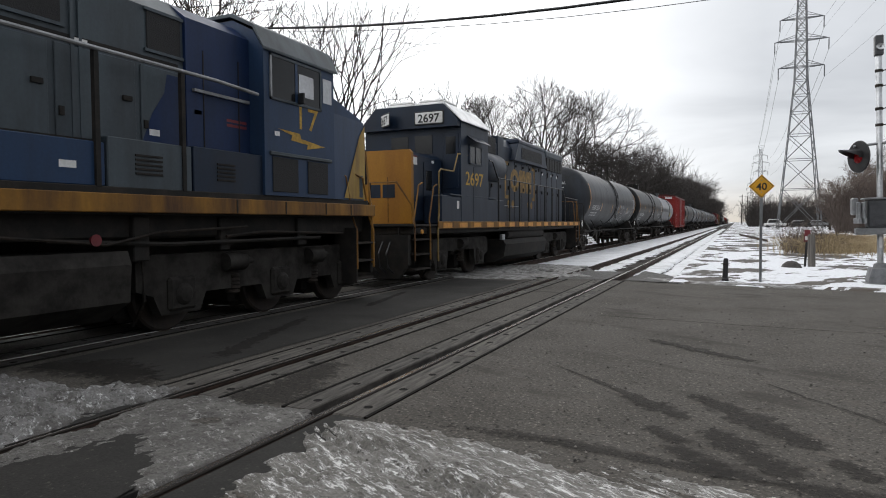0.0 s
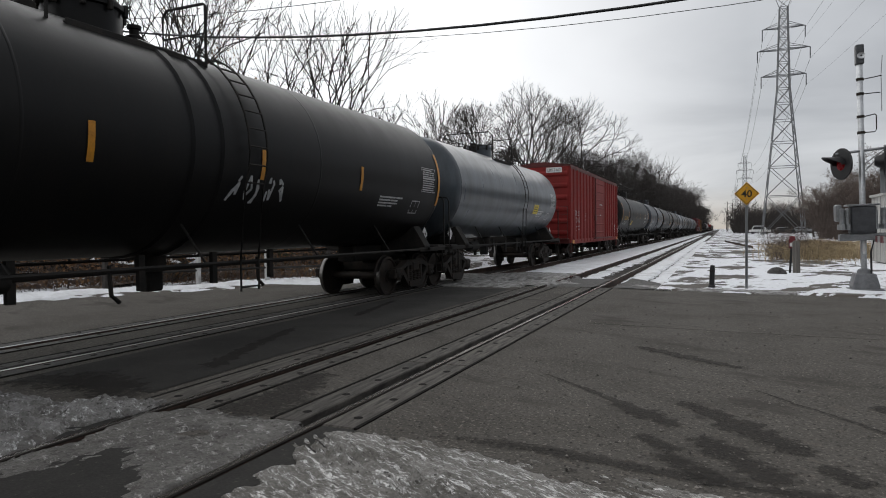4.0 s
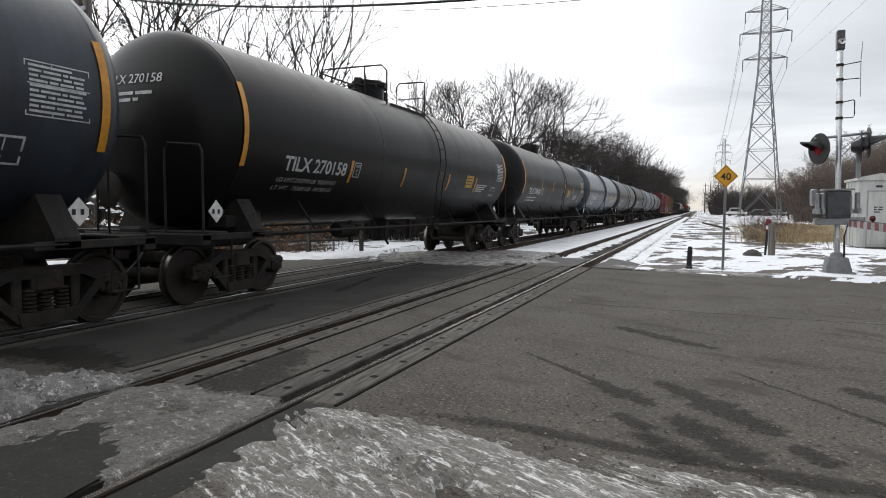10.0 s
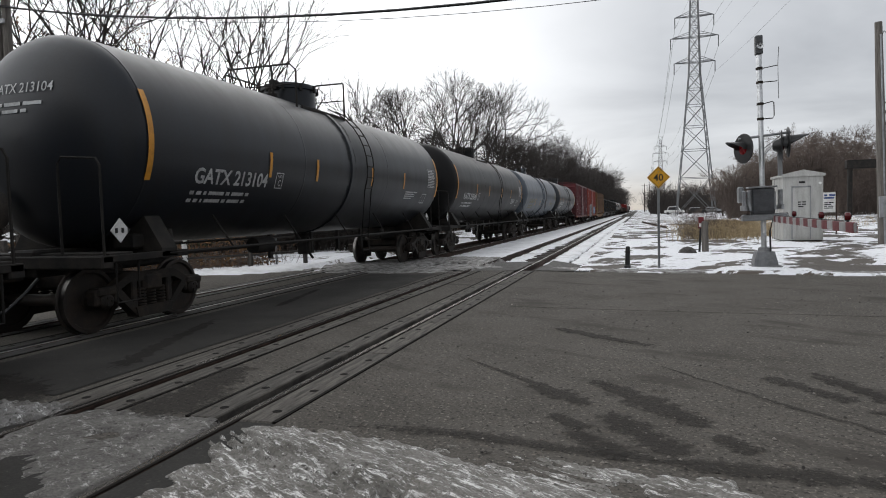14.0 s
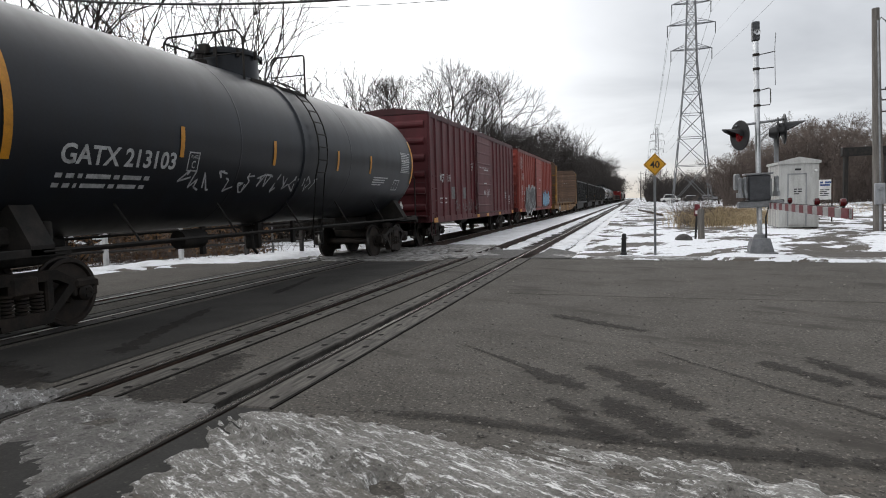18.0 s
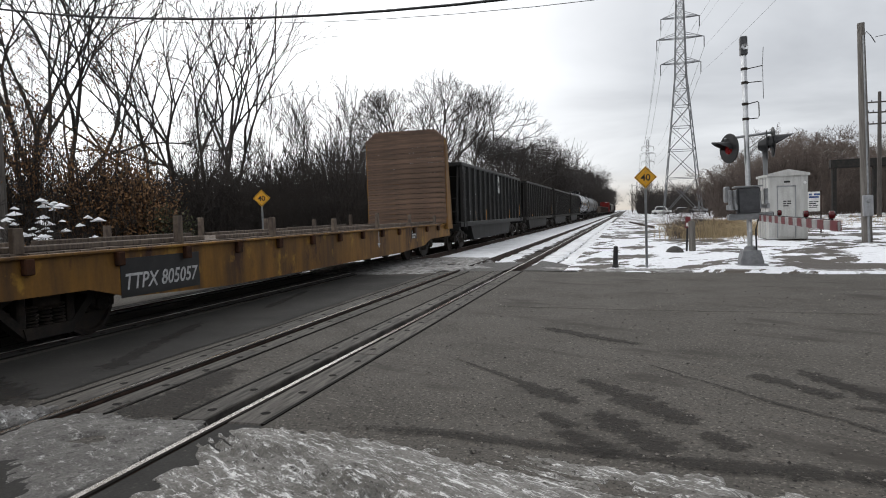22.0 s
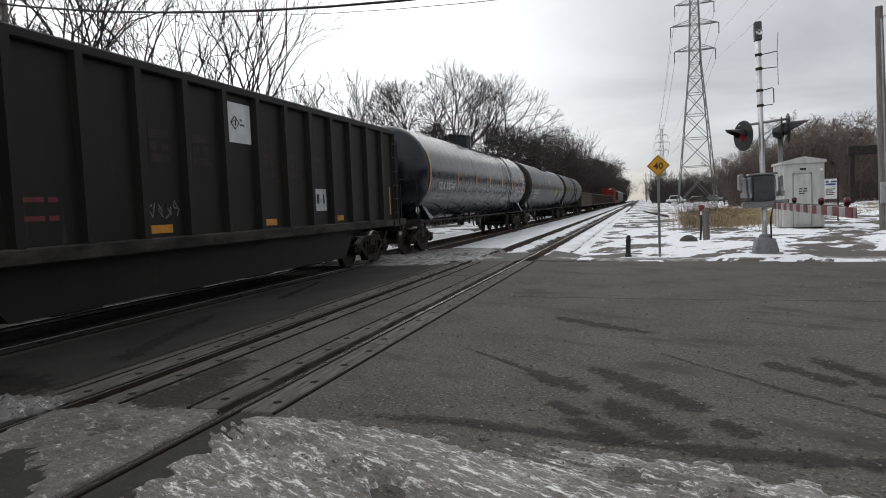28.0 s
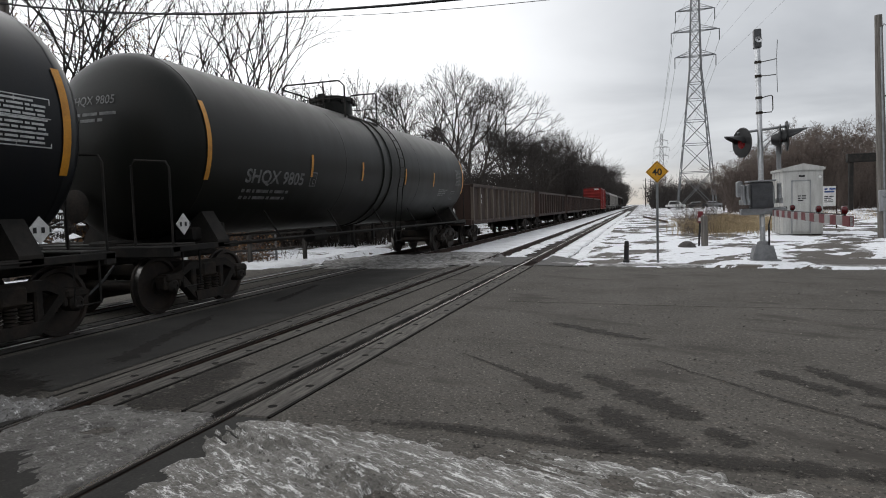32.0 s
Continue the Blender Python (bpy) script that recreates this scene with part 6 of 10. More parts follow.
def ladder(car, mat, x, y, z0, z1, w=0.42, step=0.38, name="ladder", axis="y"):
    """Ladder in the plane x = const (axis y) or y = const (axis x)."""
    mb = MB()
    def pt(u, z):
        return (x, y + u, z) if axis == "y" else (x + u, y, z)
    mb.tube([pt(-w / 2, z0), pt(-w / 2, z1)], 0.016, 5).tube([pt(w / 2, z0), pt(w / 2, z1)], 0.016, 5)
    z = z0 + 0.12
    while z < z1:
        mb.tube([pt(-w / 2, z), pt(w / 2, z)], 0.012, 5)
        z += step
    return part(name, mb, mat, car)


def new_car(name, label, s, category="tank car"):
    t = thing(name, label, category, "the freight train", at=pose(TRACK_FAR, s, 0))
    MOVING.append((t, s))
    return t


def tank_car(F, R, label, mat, marks, mark_mat=letter_w, r=1.55, zc=2.72, bands=0, stripe=True, gloss_jacket=False, ladder_y=0.85, graffiti=None, placard=None, extra=None, mark_w=2.05, mark_y=1.1, mark_h=0.25, spill=None, plac_z=0.0, seam_tape=True, refl=(0.222, 0.39, 0.59, 0.764), refl_z=2.53,
             dome="manway", small=letter_w, mark_z=2.11, end_mark=True, long_rail=None, top=(-1.25, 0.85), man=(-0.15, 0.55, 0.43), near_rail=None, brackets=(), lines=(), plate_c=True):
    """Tank car whose shell seams lie at F and R along the line."""
    L = R - F
    h = L / 2
    car = new_car("tank_car", label, (F + R) / 2)
    n = 40
    hd = r * 0.46
    head = [(r * math.cos(a), hd * math.sin(a)) for a in [math.pi / 2 * k / 9 for k in range(10)]]
    prof = [(0.0005, -h - hd)] + [(q, -h - e) for q, e in reversed(head[:-1])] + [(r, -h + 0.02)]
    cuts = [-h * 0.5, 0.0, h * 0.5]
    prof += [(r, c) for c in cuts] + [(r, h - 0.02)] + [(q, h + e) for q, e in head[:-1]] + [(0.0005, h + hd)]
    part("tank", MB().lathe(prof, "y", (0, 0, zc), n), mat, car, "rolled steel tank shell with dished ends")

    def on(y, z, off=0.006):
        """A point of the shell's near side, v measured up the curve from mid height."""
        a = (z - zc) / r
        return ((r + off) * math.cos(a), y, zc + (r + off) * math.sin(a))

    def strip(y0, y1, z0, z1, off=0.011, steps=6):
        mb = MB()
        for i in range(steps):
            za, zb = z0 + (z1 - z0) * i / steps, z0 + (z1 - z0) * (i + 1) / steps
            mb.add([on(y0, za, off), on(y1, za, off), on(y1, zb, off), on(y0, zb, off)], [(0, 1, 2, 3)])
        return mb
    # weld seams and head seams
    for y in (-h, h, -h * 0.34, h * 0.34):
        part("weld_seam", MB().lathe([(r + 0.001, y - 0.02), (r + 0.003, y - 0.01), (r + 0.003, y + 0.01), (r + 0.001, y + 0.02)], "y", (0, 0, zc), n), mat, car)
    for k in range(bands):
        y = (k - (bands - 1) / 2) * 0.55
        part("band", MB().lathe([(r, y - 0.10), (r + 0.035, y - 0.07), (r + 0.035, y + 0.07), (r, y + 0.10)], "y", (0, 0, zc), n), mat, car, "raised jacket band")
    # reflective tape
    if stripe:
        for y, tall in ((-h + 0.02, 1.3), (h - 0.02, 1.3)) if seam_tape else ():
            part("reflector", strip(y - 0.055, y + 0.055, zc + 0.04 - tall / 2, zc + 0.04 + tall / 2, off=0.013, steps=10), stripe_y, car, "amber reflective strip", smooth=True, fix=False)
        for q in (refl if L > 12 else (0.5,)):
            y = -h + L * q
            part("reflector", strip(y - 0.045, y + 0.045, refl_z - 0.23, refl_z + 0.23, steps=3), stripe_y, car, "amber reflective strip", smooth=True, fix=False)
    # writing
    y0 = -h + mark_y
    if marks:
        lettering(car, marks, mark_mat, y0, mark_z, mark_h, on, width=mark_w, bold=0.035)
        if lines:
            for k, line in enumerate(lines):
                lettering(car, line, small, y0 - 0.05, mark_z - 0.22 - 0.16 * k, 0.085, lambda u, v: on(u + (v - mark_z) * 0.2, v), width=0.072 * len(line), bold=0.0)
        else:
            bars(car, small, y0, mark_z - 0.20, [(0.1, 0.12, 0.07, 0.4, 0.1, 0.34, 0.1), (0.1, 0.1, 0.05, 0.4, 0.1, 0.34, 0.1)], 0.065, 0.075, on)
        if plate_c:
            yb, zb = y0 + mark_w + 0.28, mark_z - 0.02
            for a, b, c, e in ((yb, yb + 0.26, zb, zb + 0.02), (yb, yb + 0.26, zb + 0.29, zb + 0.31), (yb, yb + 0.02, zb + 0.02, zb + 0.29), (yb + 0.24, yb + 0.26, zb + 0.02, zb + 0.29)):
                part("plate_frame", MB().add([on(a, c), on(b, c), on(b, e), on(a, e)], [(0, 1, 2, 3)]), small, car, smooth=False, fix=False)
            lettering(car, "PLATE", small, yb + 0.05, zb + 0.21, 0.055, on, width=0.17, bold=0.0)
            lettering(car, "C", small, yb + 0.09, zb + 0.055, 0.12, on, width=0.085, bold=0.02)
        if end_mark:
            def on_head(u, v):
                q = min(1.0, math.hypot(u, v - zc) / r)
                return (-u * -1.0, -h - hd * math.sqrt(max(0.0, 1 - q * q)) - 0.012, v)
            lettering(car, marks, mark_mat, -0.55 if len(marks) > 6 else -0.35, zc + 0.62, 0.14, on_head, width=len(marks) * 0.098, name="end_lettering")
            bars(car, small, -0.5, zc + 0.44, [(0.2, 0.3, 0.3), (0.16, 0.3, 0.1)], 0.05, 0.05, on_head)
    bars(car, small, h - 2.9, zc - 0.52, [(0.7, 0.3), (0.5, 0.3), (0.85,), (0.4, 0.2)], 0.035, 0.03, on)
    ya, za = h - 0.98, zc - 0.30
    rows = [(0.5,), (0.14, 0.2, 0.06, 0.18), (0.1, 0.24, 0.1, 0.12), (0.2, 0.1, 0.16, 0.1), (0.66,), (0.1, 0.22, 0.06, 0.16), (0.18, 0.08, 0.2, 0.1), (0.66,), (0.1, 0.16, 0.18, 0.1), (0.4, 0.2)]
    tbl = bars(car, small, ya + 0.04, za + 0.51, rows, 0.026, 0.026, on, name="spec_table")
    for a, b, c, e in ((0, 0.76, 0, 0.014), (0, 0.76, 0.56, 0.574), (0, 0.014, 0.014, 0.56), (0.746, 0.76, 0.014, 0.56), (0.30, 0.31, 0.014, 0.56), (0.014, 0.746, 0.33, 0.34)):
        part("table_frame", MB().add([on(ya + a, za + c), on(ya + b, za + c), on(ya + b, za + e), on(ya + a, za + e)], [(0, 1, 2, 3)]), small, car, smooth=False, fix=False)
    tagged(tbl, kind="stuff")
    fr = MB()
    yb, zb = h - 1.35, zc - 0.85
    for a, b, c, e in ((yb, yb + 0.42, zb, zb + 0.025), (yb, yb + 0.42, zb + 0.30, zb + 0.325), (yb, yb + 0.025, zb, zb + 0.325), (yb + 0.395, yb + 0.42, zb, zb + 0.325), (yb + 0.2, yb + 0.215, zb, zb + 0.325)):
        fr.add([on(a, c), on(b, c), on(b, e), on(a, e)], [(0, 1, 2, 3)])
    part("stencil_box", fr, small, car, smooth=False, fix=False)
    if placard:
        part("placard", strip(placard[0] - 0.32, placard[0] + 0.32, zc - 0.62 + plac_z, zc - 0.25 + plac_z, 0.008, 3), placard[1], car, "coloured notice plate", smooth=True, fix=False)
        bars(car, sign_black, placard[0] - 0.27, zc - 0.35 + plac_z, [(0.2, 0.24), (0.44,), (0.16, 0.26)], 0.028, 0.06, lambda u, v: on(u, v, 0.014))
    if spill:
        ys, w, low = spill
        n, m = 26, 12
        vs, dp = [], []
        for i in range(n):
            a = low + (1.75 - low) * i / (n - 1)
            for j in range(m):
                q = j / (m - 1) * 2 - 1
                vs.append(((r + 0.005) * math.cos(a), ys + q * w * (0.75 + 0.25 * math.sin(a)), zc + (r + 0.005) * math.sin(a)))
                dp.append((1 - q * q) * min(1.0, 4 * i / (n - 1)) * (0.75 + 0.35 * math.sin(a)))
        film = MB().add(vs, [(i * m + j, i * m + j + 1, (i + 1) * m + j + 1, (i + 1) * m + j) for i in range(n - 1) for j in range(m - 1)]).mesh("spill_stain", spill_m, True, False)
        film.attributes.new("depth", "FLOAT", "POINT").data.foreach_set("value", dp)
        part("spill_stain", film, spill_m, car, "black product spilled down from the hatch")
    if graffiti:
        graffiti(car, on, h, zc)
    # hazard diamonds near both ends
    for y in (-h - 0.25, h - 0.12):
        cz = 1.42
        part("hazard_placard", MB().prism([(y, cz - 0.17), (y + 0.17, cz), (y, cz + 0.17), (y - 0.17, cz)], "x", 1.18, 1.195), white_paint, car, "white hazard diamond", smooth=False)
        bars(car, sign_black, y - 0.1, cz - 0.035, [(0.05, 0.05, 0.03)], 0.07, 0.02, lambda u, v: (1.2, u, v))
    # stub sills, bolsters, saddles
    tk = h - 0.45
    for s in (-1, 1):
        y = s * tk
        part("stub_sill", MB().box(-0.22, 0.22, min(s * (h - 1.9), s * (h + 0.78)), max(s * (h - 1.9), s * (h + 0.78)), 0.80, 1.18, 0.03), under_m, car)
        part("bolster", MB().prism([(-1.42, 1.02), (1.42, 1.02), (1.42, 1.14), (1.12, 1.62), (0.55, 1.40), (-0.55, 1.40), (-1.12, 1.62), (-1.42, 1.14)], "y", y - 0.16, y + 0.16), mat if gloss_jacket else under_m, car, "saddle bolster", smooth=False)
        part("end_sill", MB().box(-1.42, 1.42, min(s * (h + 0.62), s * (h + 0.82)), max(s * (h + 0.62), s * (h + 0.82)), 0.92, 1.10, 0.02), under_m, car)
        part("end_platform", MB().box(-1.40, 1.40, min(s * (h + 0.25), s * (h + 0.68)), max(s * (h + 0.25), s * (h + 0.68)), 1.09, 1.13, 0.01), under_m, car, "grating platform")
        part("side_sill", MB().box(1.34, 1.42, min(s * (tk - 0.4), s * (h + 0.8)), max(s * (tk - 0.4), s * (h + 0.8)), 1.0, 1.10, 0.01), under_m, car)
        for sx in (-1, 1):
            part("grab_rail", MB().tube([(sx * 1.36, s * (h + 0.72), 1.1), (sx * 1.36, s * (h + 0.72), 2.28), (sx * 1.30, s * (h + 0.72), 2.38), (sx * 0.75, s * (h + 0.74), 2.42), (sx * 0.68, s * (h + 0.74), 2.34), (sx * 0.68, s * (h + 0.74), 1.1)], 0.019, 6), under_m, car, "bent end grab rail")
            part("step", MB().tube([(sx * 1.38, s * (h + 0.55), 1.0), (sx * 1.38, s * (h + 0.55), 0.45), (sx * 1.38, s * (h + 0.15), 0.45), (sx * 1.38, s * (h + 0.15), 1.0)], 0.018, 6), under_m, car, "sill step")
        if s < 0:
            part("brake_wheel", MB().lathe([(0.24, -h - 0.70), (0.27, -h - 0.685), (0.24, -h - 0.67)], "y", (-0.5, 0, 1.75), 18).box(-0.74, -0.26, -h - 0.69, -h - 0.675, 1.735, 1.765).box(-0.515, -0.485, -h - 0.69, -h - 0.675, 1.5, 2.0), steel_dark, car)
            part("outlet_valve", MB().box(0.7, 1.1, -h + 0.10, -h + 0.5, 1.14, 1.36, 0.03).lathe([(0.0, 1.42), (0.06, 1.41), (0.07, 1.2)], "z", (1.15, -h + 0.75, 0), 12), under_m, car)
        truck(car, s * tk)
        coupler(car, s * (h + 0.8), s)
    # running rail along the side with struts up to the shell
    for sx in (-1, 1):
        part("side_rail", MB().tube([(sx * 1.40, -tk, 1.06), (sx * 1.40, tk, 1.06)], 0.028, 6), under_m, car, "running rail")
        m = int(L // 2.6)
        for k in range(m):
            y = -tk + 2 * tk * (k + 0.7) / (m + 0.4)
            part("rail_strut", MB().tube([(sx * 1.39, y, 1.06), (sx * 1.12, y - 0.18, 1.62)], 0.018, 5), under_m, car)
    # fittings under the belly
    part("bottom_outlet", MB().lathe([(0.22, 0.92), (0.24, 1.32)], "z", (0, 0.3, 0), 14).box(-0.12, 0.12, 0.15, 0.45, 0.62, 0.95, 0.03), under_m, car)
    for y in (-1.2, 1.6):
        part("drain_pipe", MB().tube([(0.95, y, 1.1), (0.98, y, 0.72), (0.98, y + 0.12, 0.62)], 0.028, 6), under_m, car)
    part("brake_pipe", MB().tube([(0.5, -tk, 0.98), (0.5, tk, 0.98)], 0.03, 5), under_m, car)
    part("brake_cylinder", MB().lathe([(0.0, -2.9), (0.16, -2.9), (0.17, -2.3), (0.05, -2.25), (0.05, -1.9)], "y", (0.62, 0, 1.0), 12), under_m, car)
    for y in (-2.2, -0.4, 1.0, 2.4):
        part("hanger", MB().box(0.55, 0.62, y - 0.05, y + 0.05, 0.70, 1.2), under_m, car)
    # side ladder and top platform
    zt = zc + r
    lad = MB()
    lad_y, ladder_y = ladder_y, ladder_y or 0.0
    for u in (-0.2, 0.2):
        pts = [(1.44, ladder_y + u, 0.62), (1.44, ladder_y + u, 1.1)] + [((r + 0.10) * math.cos(q), ladder_y + u, zc + (r + 0.10) * math.sin(q)) for q in [-0.35 + 0.17 * k for k in range(10)]]
        lad.tube(pts, 0.016, 5)
    for z in (0.68, 0.95):
        lad.tube([(1.44, ladder_y - 0.2, z), (1.44, ladder_y + 0.2, z)], 0.014, 5)
    for k in range(9):
        q = -0.30 + 0.165 * k
        p = ((r + 0.10) * math.cos(q), zc + (r + 0.10) * math.sin(q))
        lad.tube([(p[0], ladder_y - 0.2, p[1]), (p[0], ladder_y + 0.2, p[1])], 0.014, 5)
    if lad_y is not None:
        part("side_ladder", lad, under_m, car)
    w0, w1 = top
    my, mr, mh = man
    zp = zt - 0.27 + 0.06 * bool(brackets)
    for sx in (-1, 1):
        part("top_platform", MB().box(min(sx * 0.36, sx * 0.88), max(sx * 0.36, sx * 0.88), w0 + 0.25, w1, zp - 0.02, zp + 0.03, 0.008), under_m, car, "steel grating walkway beside the manway")
        part("platform_edge", MB().box(min(sx * 0.87, sx * 0.90), max(sx * 0.87, sx * 0.90), w0 + 0.25, w1, zp - 0.07, zp + 0.06, 0.004), under_m, car, "kick plate")
    part("cross_platform", MB().box(-0.88, 0.88, w1 - 0.42, w1, zp + 0.035, zp + 0.065, 0.008), under_m, car, "crossover grating")
    for y in brackets:
        part("platform_bracket", MB().prism([(0.30, zp + 0.10), (1.02, zp + 0.06), (1.02, zp - 0.62), (0.94, zp - 0.62), (0.88, zp - 0.16), (0.30, zp - 0.02)], "y", y - 0.03, y + 0.03), under_m, car, "triangular platform bracket", smooth=False)
    if brackets:
        part("platform_skirt", MB().box(0.99, 1.03, brackets[0] - 0.03, brackets[-1] + 0.03, zp - 0.16, zp + 0.10, 0.006), under_m, car, "deep platform edge")
    ring = mr + 0.05
    dm = part("manway", MB().lathe([(mr, zt - 0.2), (mr, zt + mh - 0.14), (ring, zt + mh - 0.13), (ring, zt + mh - 0.07), (mr * 0.97, zt + mh - 0.06), (mr * 0.95, zt + mh), (0.0, zt + mh + 0.015)], "z", (0, my, 0), 28), mat if dome == "manway" else under_m, car, "manway dome")
    for k in range(10):
        q = k * 0.628
        cx, cy = ring * math.cos(q), my + ring * math.sin(q)
        part("manway_bolt", MB().box(cx - 0.03, cx + 0.03, cy - 0.03, cy + 0.03, zt + mh - 0.2, zt + mh - 0.03, 0.008), under_m, dm)
    part("manway_hinge", MB().box(-0.09, 0.09, my - mr - 0.13, my - mr + 0.02, zt + mh - 0.16, zt + mh + 0.03, 0.01), under_m, dm)
    for y, q in ((my + mr + 0.25, 0.12), (my - mr - 0.35, 0.1)):
        part("valve", MB().lathe([(0.12, zt - 0.08), (0.12, zt + 0.10), (0.07, zt + 0.12), (0.07, zt + 0.2), (0.10, zt + 0.21), (0.10, zt + 0.26), (0, zt + 0.27)], "z", (q, y, 0), 12), under_m, car, "relief valve")
    ht = zt + 0.66
    x = 0.90
    # end loop across the shell, far-side rail and the short loop by the ladder
    part("handrail", MB().tube([(-x, w0, zp), (-x, w0, ht - 0.10), (-x + 0.1, w0, ht), (x - 0.14, w0, ht), (x, w0, ht - 0.14), (x, w0, zp - 0.02)], 0.022, 6), under_m, car, "safety railing loop")
    part("handrail_post", MB().tube([(0.3, w0, zt - 0.06), (0.3, w0, ht)], 0.018, 6), under_m, car)
    part("mid_rail", MB().tube([(-x, w0, zt + 0.22), (x, w0, zt + 0.22)], 0.015, 5), under_m, car)
    part("handrail", MB().tube([(-x, w0 + 0.02, ht - 0.10), (-x, w1, ht - 0.10), (-x, w1, zp)], 0.022, 6), under_m, car, "far-side safety rail")
    part("mid_rail", MB().tube([(-x, w0, zt + 0.22), (-x, w1, zt + 0.22)], 0.015, 5), under_m, car)
    for q in (0.33, 0.66):
        part("handrail_post", MB().tube([(-x, w0 + (w1 - w0) * q, zp), (-x, w0 + (w1 - w0) * q, ht - 0.10)], 0.018, 6), under_m, car)
    part("handrail", MB().tube([(0.05, w1, zt - 0.06), (0.05, w1, ht - 0.1), (0.13, w1, ht), (x - 0.03, w1, ht), (x, w1, ht - 0.03), (x, w1, zp - 0.02)], 0.022, 6), under_m, car, "safety railing loop")
    part("mid_rail", MB().tube([(0.05, w1, zt + 0.22), (x, w1, zt + 0.22)], 0.015, 5), under_m, car)
    if near_rail:
        a, b = near_rail
        part("handrail", MB().tube([(x, a, zp), (x, a, ht - 0.08), (x, a + 0.1, ht), (x, b - 0.1, ht), (x, b, ht - 0.08), (x, b, zp)], 0.022, 6), under_m, car, "near-side safety rail")
        part("mid_rail", MB().tube([(x, a, zt + 0.2), (x, b, zt + 0.2)], 0.015, 5), under_m, car)
        n = max(1, int((b - a) // 1.3))
        for k in range(1, n + 1):
            y = a + (b - a) * k / (n + 1)
            part("handrail_post", MB().tube([(x, y, zp), (x, y, ht)], 0.018, 6), under_m, car)
    for a, b in long_rail or ():
        for sx in (-1, 1):
            part("long_handrail", MB().tube([(sx * 0.55, a, zt - 0.14), (sx * 0.55, a, zt + 0.06), (sx * 0.55, a + 0.1, zt + 0.16), (sx * 0.55, b - 0.1, zt + 0.16), (sx * 0.55, b, zt + 0.06), (sx * 0.55, b, zt - 0.14)], 0.02, 5), under_m, car, "low handrail along the top")
            n = int((b - a) // 1.5)
            for k in range(1, n):
                y = a + (b - a) * k / n
                part("handrail_post", MB().tube([(sx * 0.55, y, zt - 0.14), (sx * 0.55, y, zt + 0.15)], 0.015, 5), under_m, car)
    if extra:
        extra(car, on, h, zc, strip)
    return car


def scrawl(mat, y, z, w, hgt, seed, thick=0.035, n=5):
    """Sprayed line tags as bent ribbons on the shell."""
    def f(car, on, h, zc):
        rng = random.Random(seed)
        for k in range(n):
            y0 = y + w * k / n
            pts = [(y0 + rng.uniform(0, w / n), z + rng.uniform(0, hgt)) for _ in range(5)]
            mb = MB()
            for (a, b), (c, e) in zip(pts, pts[1:]):
                d = Vector((c - a, e - b))
                if d.length < 0.02:
                    continue
                m = Vector((-d.y, d.x)).normalized() * thick
                mb.add([on(a + m.x, b + m.y, 0.007), on(c + m.x, e + m.y, 0.007), on(c - m.x, e - m.y, 0.007), on(a - m.x, b - m.y, 0.007)], [(0, 1, 2, 3)])
            part("graffiti", mb, mat, car, "sprayed tag", smooth=False, fix=False)
    return f


def blocks(mat, y, z, w, hgt, n):
    """A sprayed tag of angular outlined block forms."""
    forms = [[(0.1, 0), (0, 0.3), (0.25, 0.95), (0.45, 0.9), (0.75, 0.55), (0.5, 0.5), (0.8, 0.1), (0.55, 0.0), (0.4, 0.35), (0.3, 0.0)],
             [(0.05, 0.1), (0.2, 0.85), (0.75, 0.7), (0.85, 0.1), (0.6, 0.0), (0.5, 0.5), (0.35, 0.05), (0.05, 0.1)],
             [(0.8, 0.75), (0.3, 0.9), (0.05, 0.5), (0.5, 0.45), (0.2, 0.2), (0.4, 0.0), (0.85, 0.2), (0.7, 0.5), (0.35, 0.68), (0.8, 0.75)],
             [(0.1, 0.1), (0.25, 0.95), (0.9, 0.6), (0.5, 0.4), (0.3, 0.05), (0.1, 0.1)],
             [(0.0, 0.15), (0.35, 0.9), (0.6, 0.6), (0.45, 0.45), (0.95, 0.7), (0.6, 0.0), (0.4, 0.3), (0.0, 0.15)]]

    def f(car, on, h, zc):
        for k in range(n):
            y0, s = y + w * k / n, w / n * 1.02
            mb = MB()
            pts = [(y0 + a * s, z + 0.12 * ((k * 3) % 4) * hgt / 2 + b * hgt * 0.85) for a, b in forms[k % 5]]
            for (a, b), (c, e) in zip(pts, pts[1:]):
                d = Vector((c - a, e - b))
                t = Vector((-d.y, d.x)).normalized() * 0.038
                mb.add([on(a + t.x, b + t.y, 0.010), on(c + t.x, e + t.y, 0.010), on(c - t.x, e - t.y, 0.010), on(a - t.x, b - t.y, 0.010)], [(0, 1, 2, 3)])
            part("graffiti", mb, mat, car, "pale sprayed outline", smooth=False, fix=False)
    return f


red_notice = M("faded_red_notice", (0.40, 0.12, 0.12), 0.6, second=(0.5, 0.45, 0.44), amount=0.5, scale=7, grain=40, bump=0)
P_ADM = paint("slate_grey_tank_paint", (0.0300, 0.0355, 0.0450), 0.40, (0.0150, 0.0148, 0.0150), 0.5, spec=0.28)
P_BLK = paint("black_tank_paint", (0.0072, 0.0074, 0.0079), 0.38, (0.0107, 0.0100, 0.0094), 0.42, spec=0.17)
P_BLK2 = paint("dull_black_tank_paint", (0.0085, 0.0085, 0.0082), 0.42, (0.0124, 0.0112, 0.0100), 0.42, spec=0.17)
P_SIL = paint("blue_grey_tank_paint", (0.0680, 0.0840, 0.1000), 0.30, (0.0396, 0.0446, 0.0504), 0.45, coat=0.2, spec=0.42)
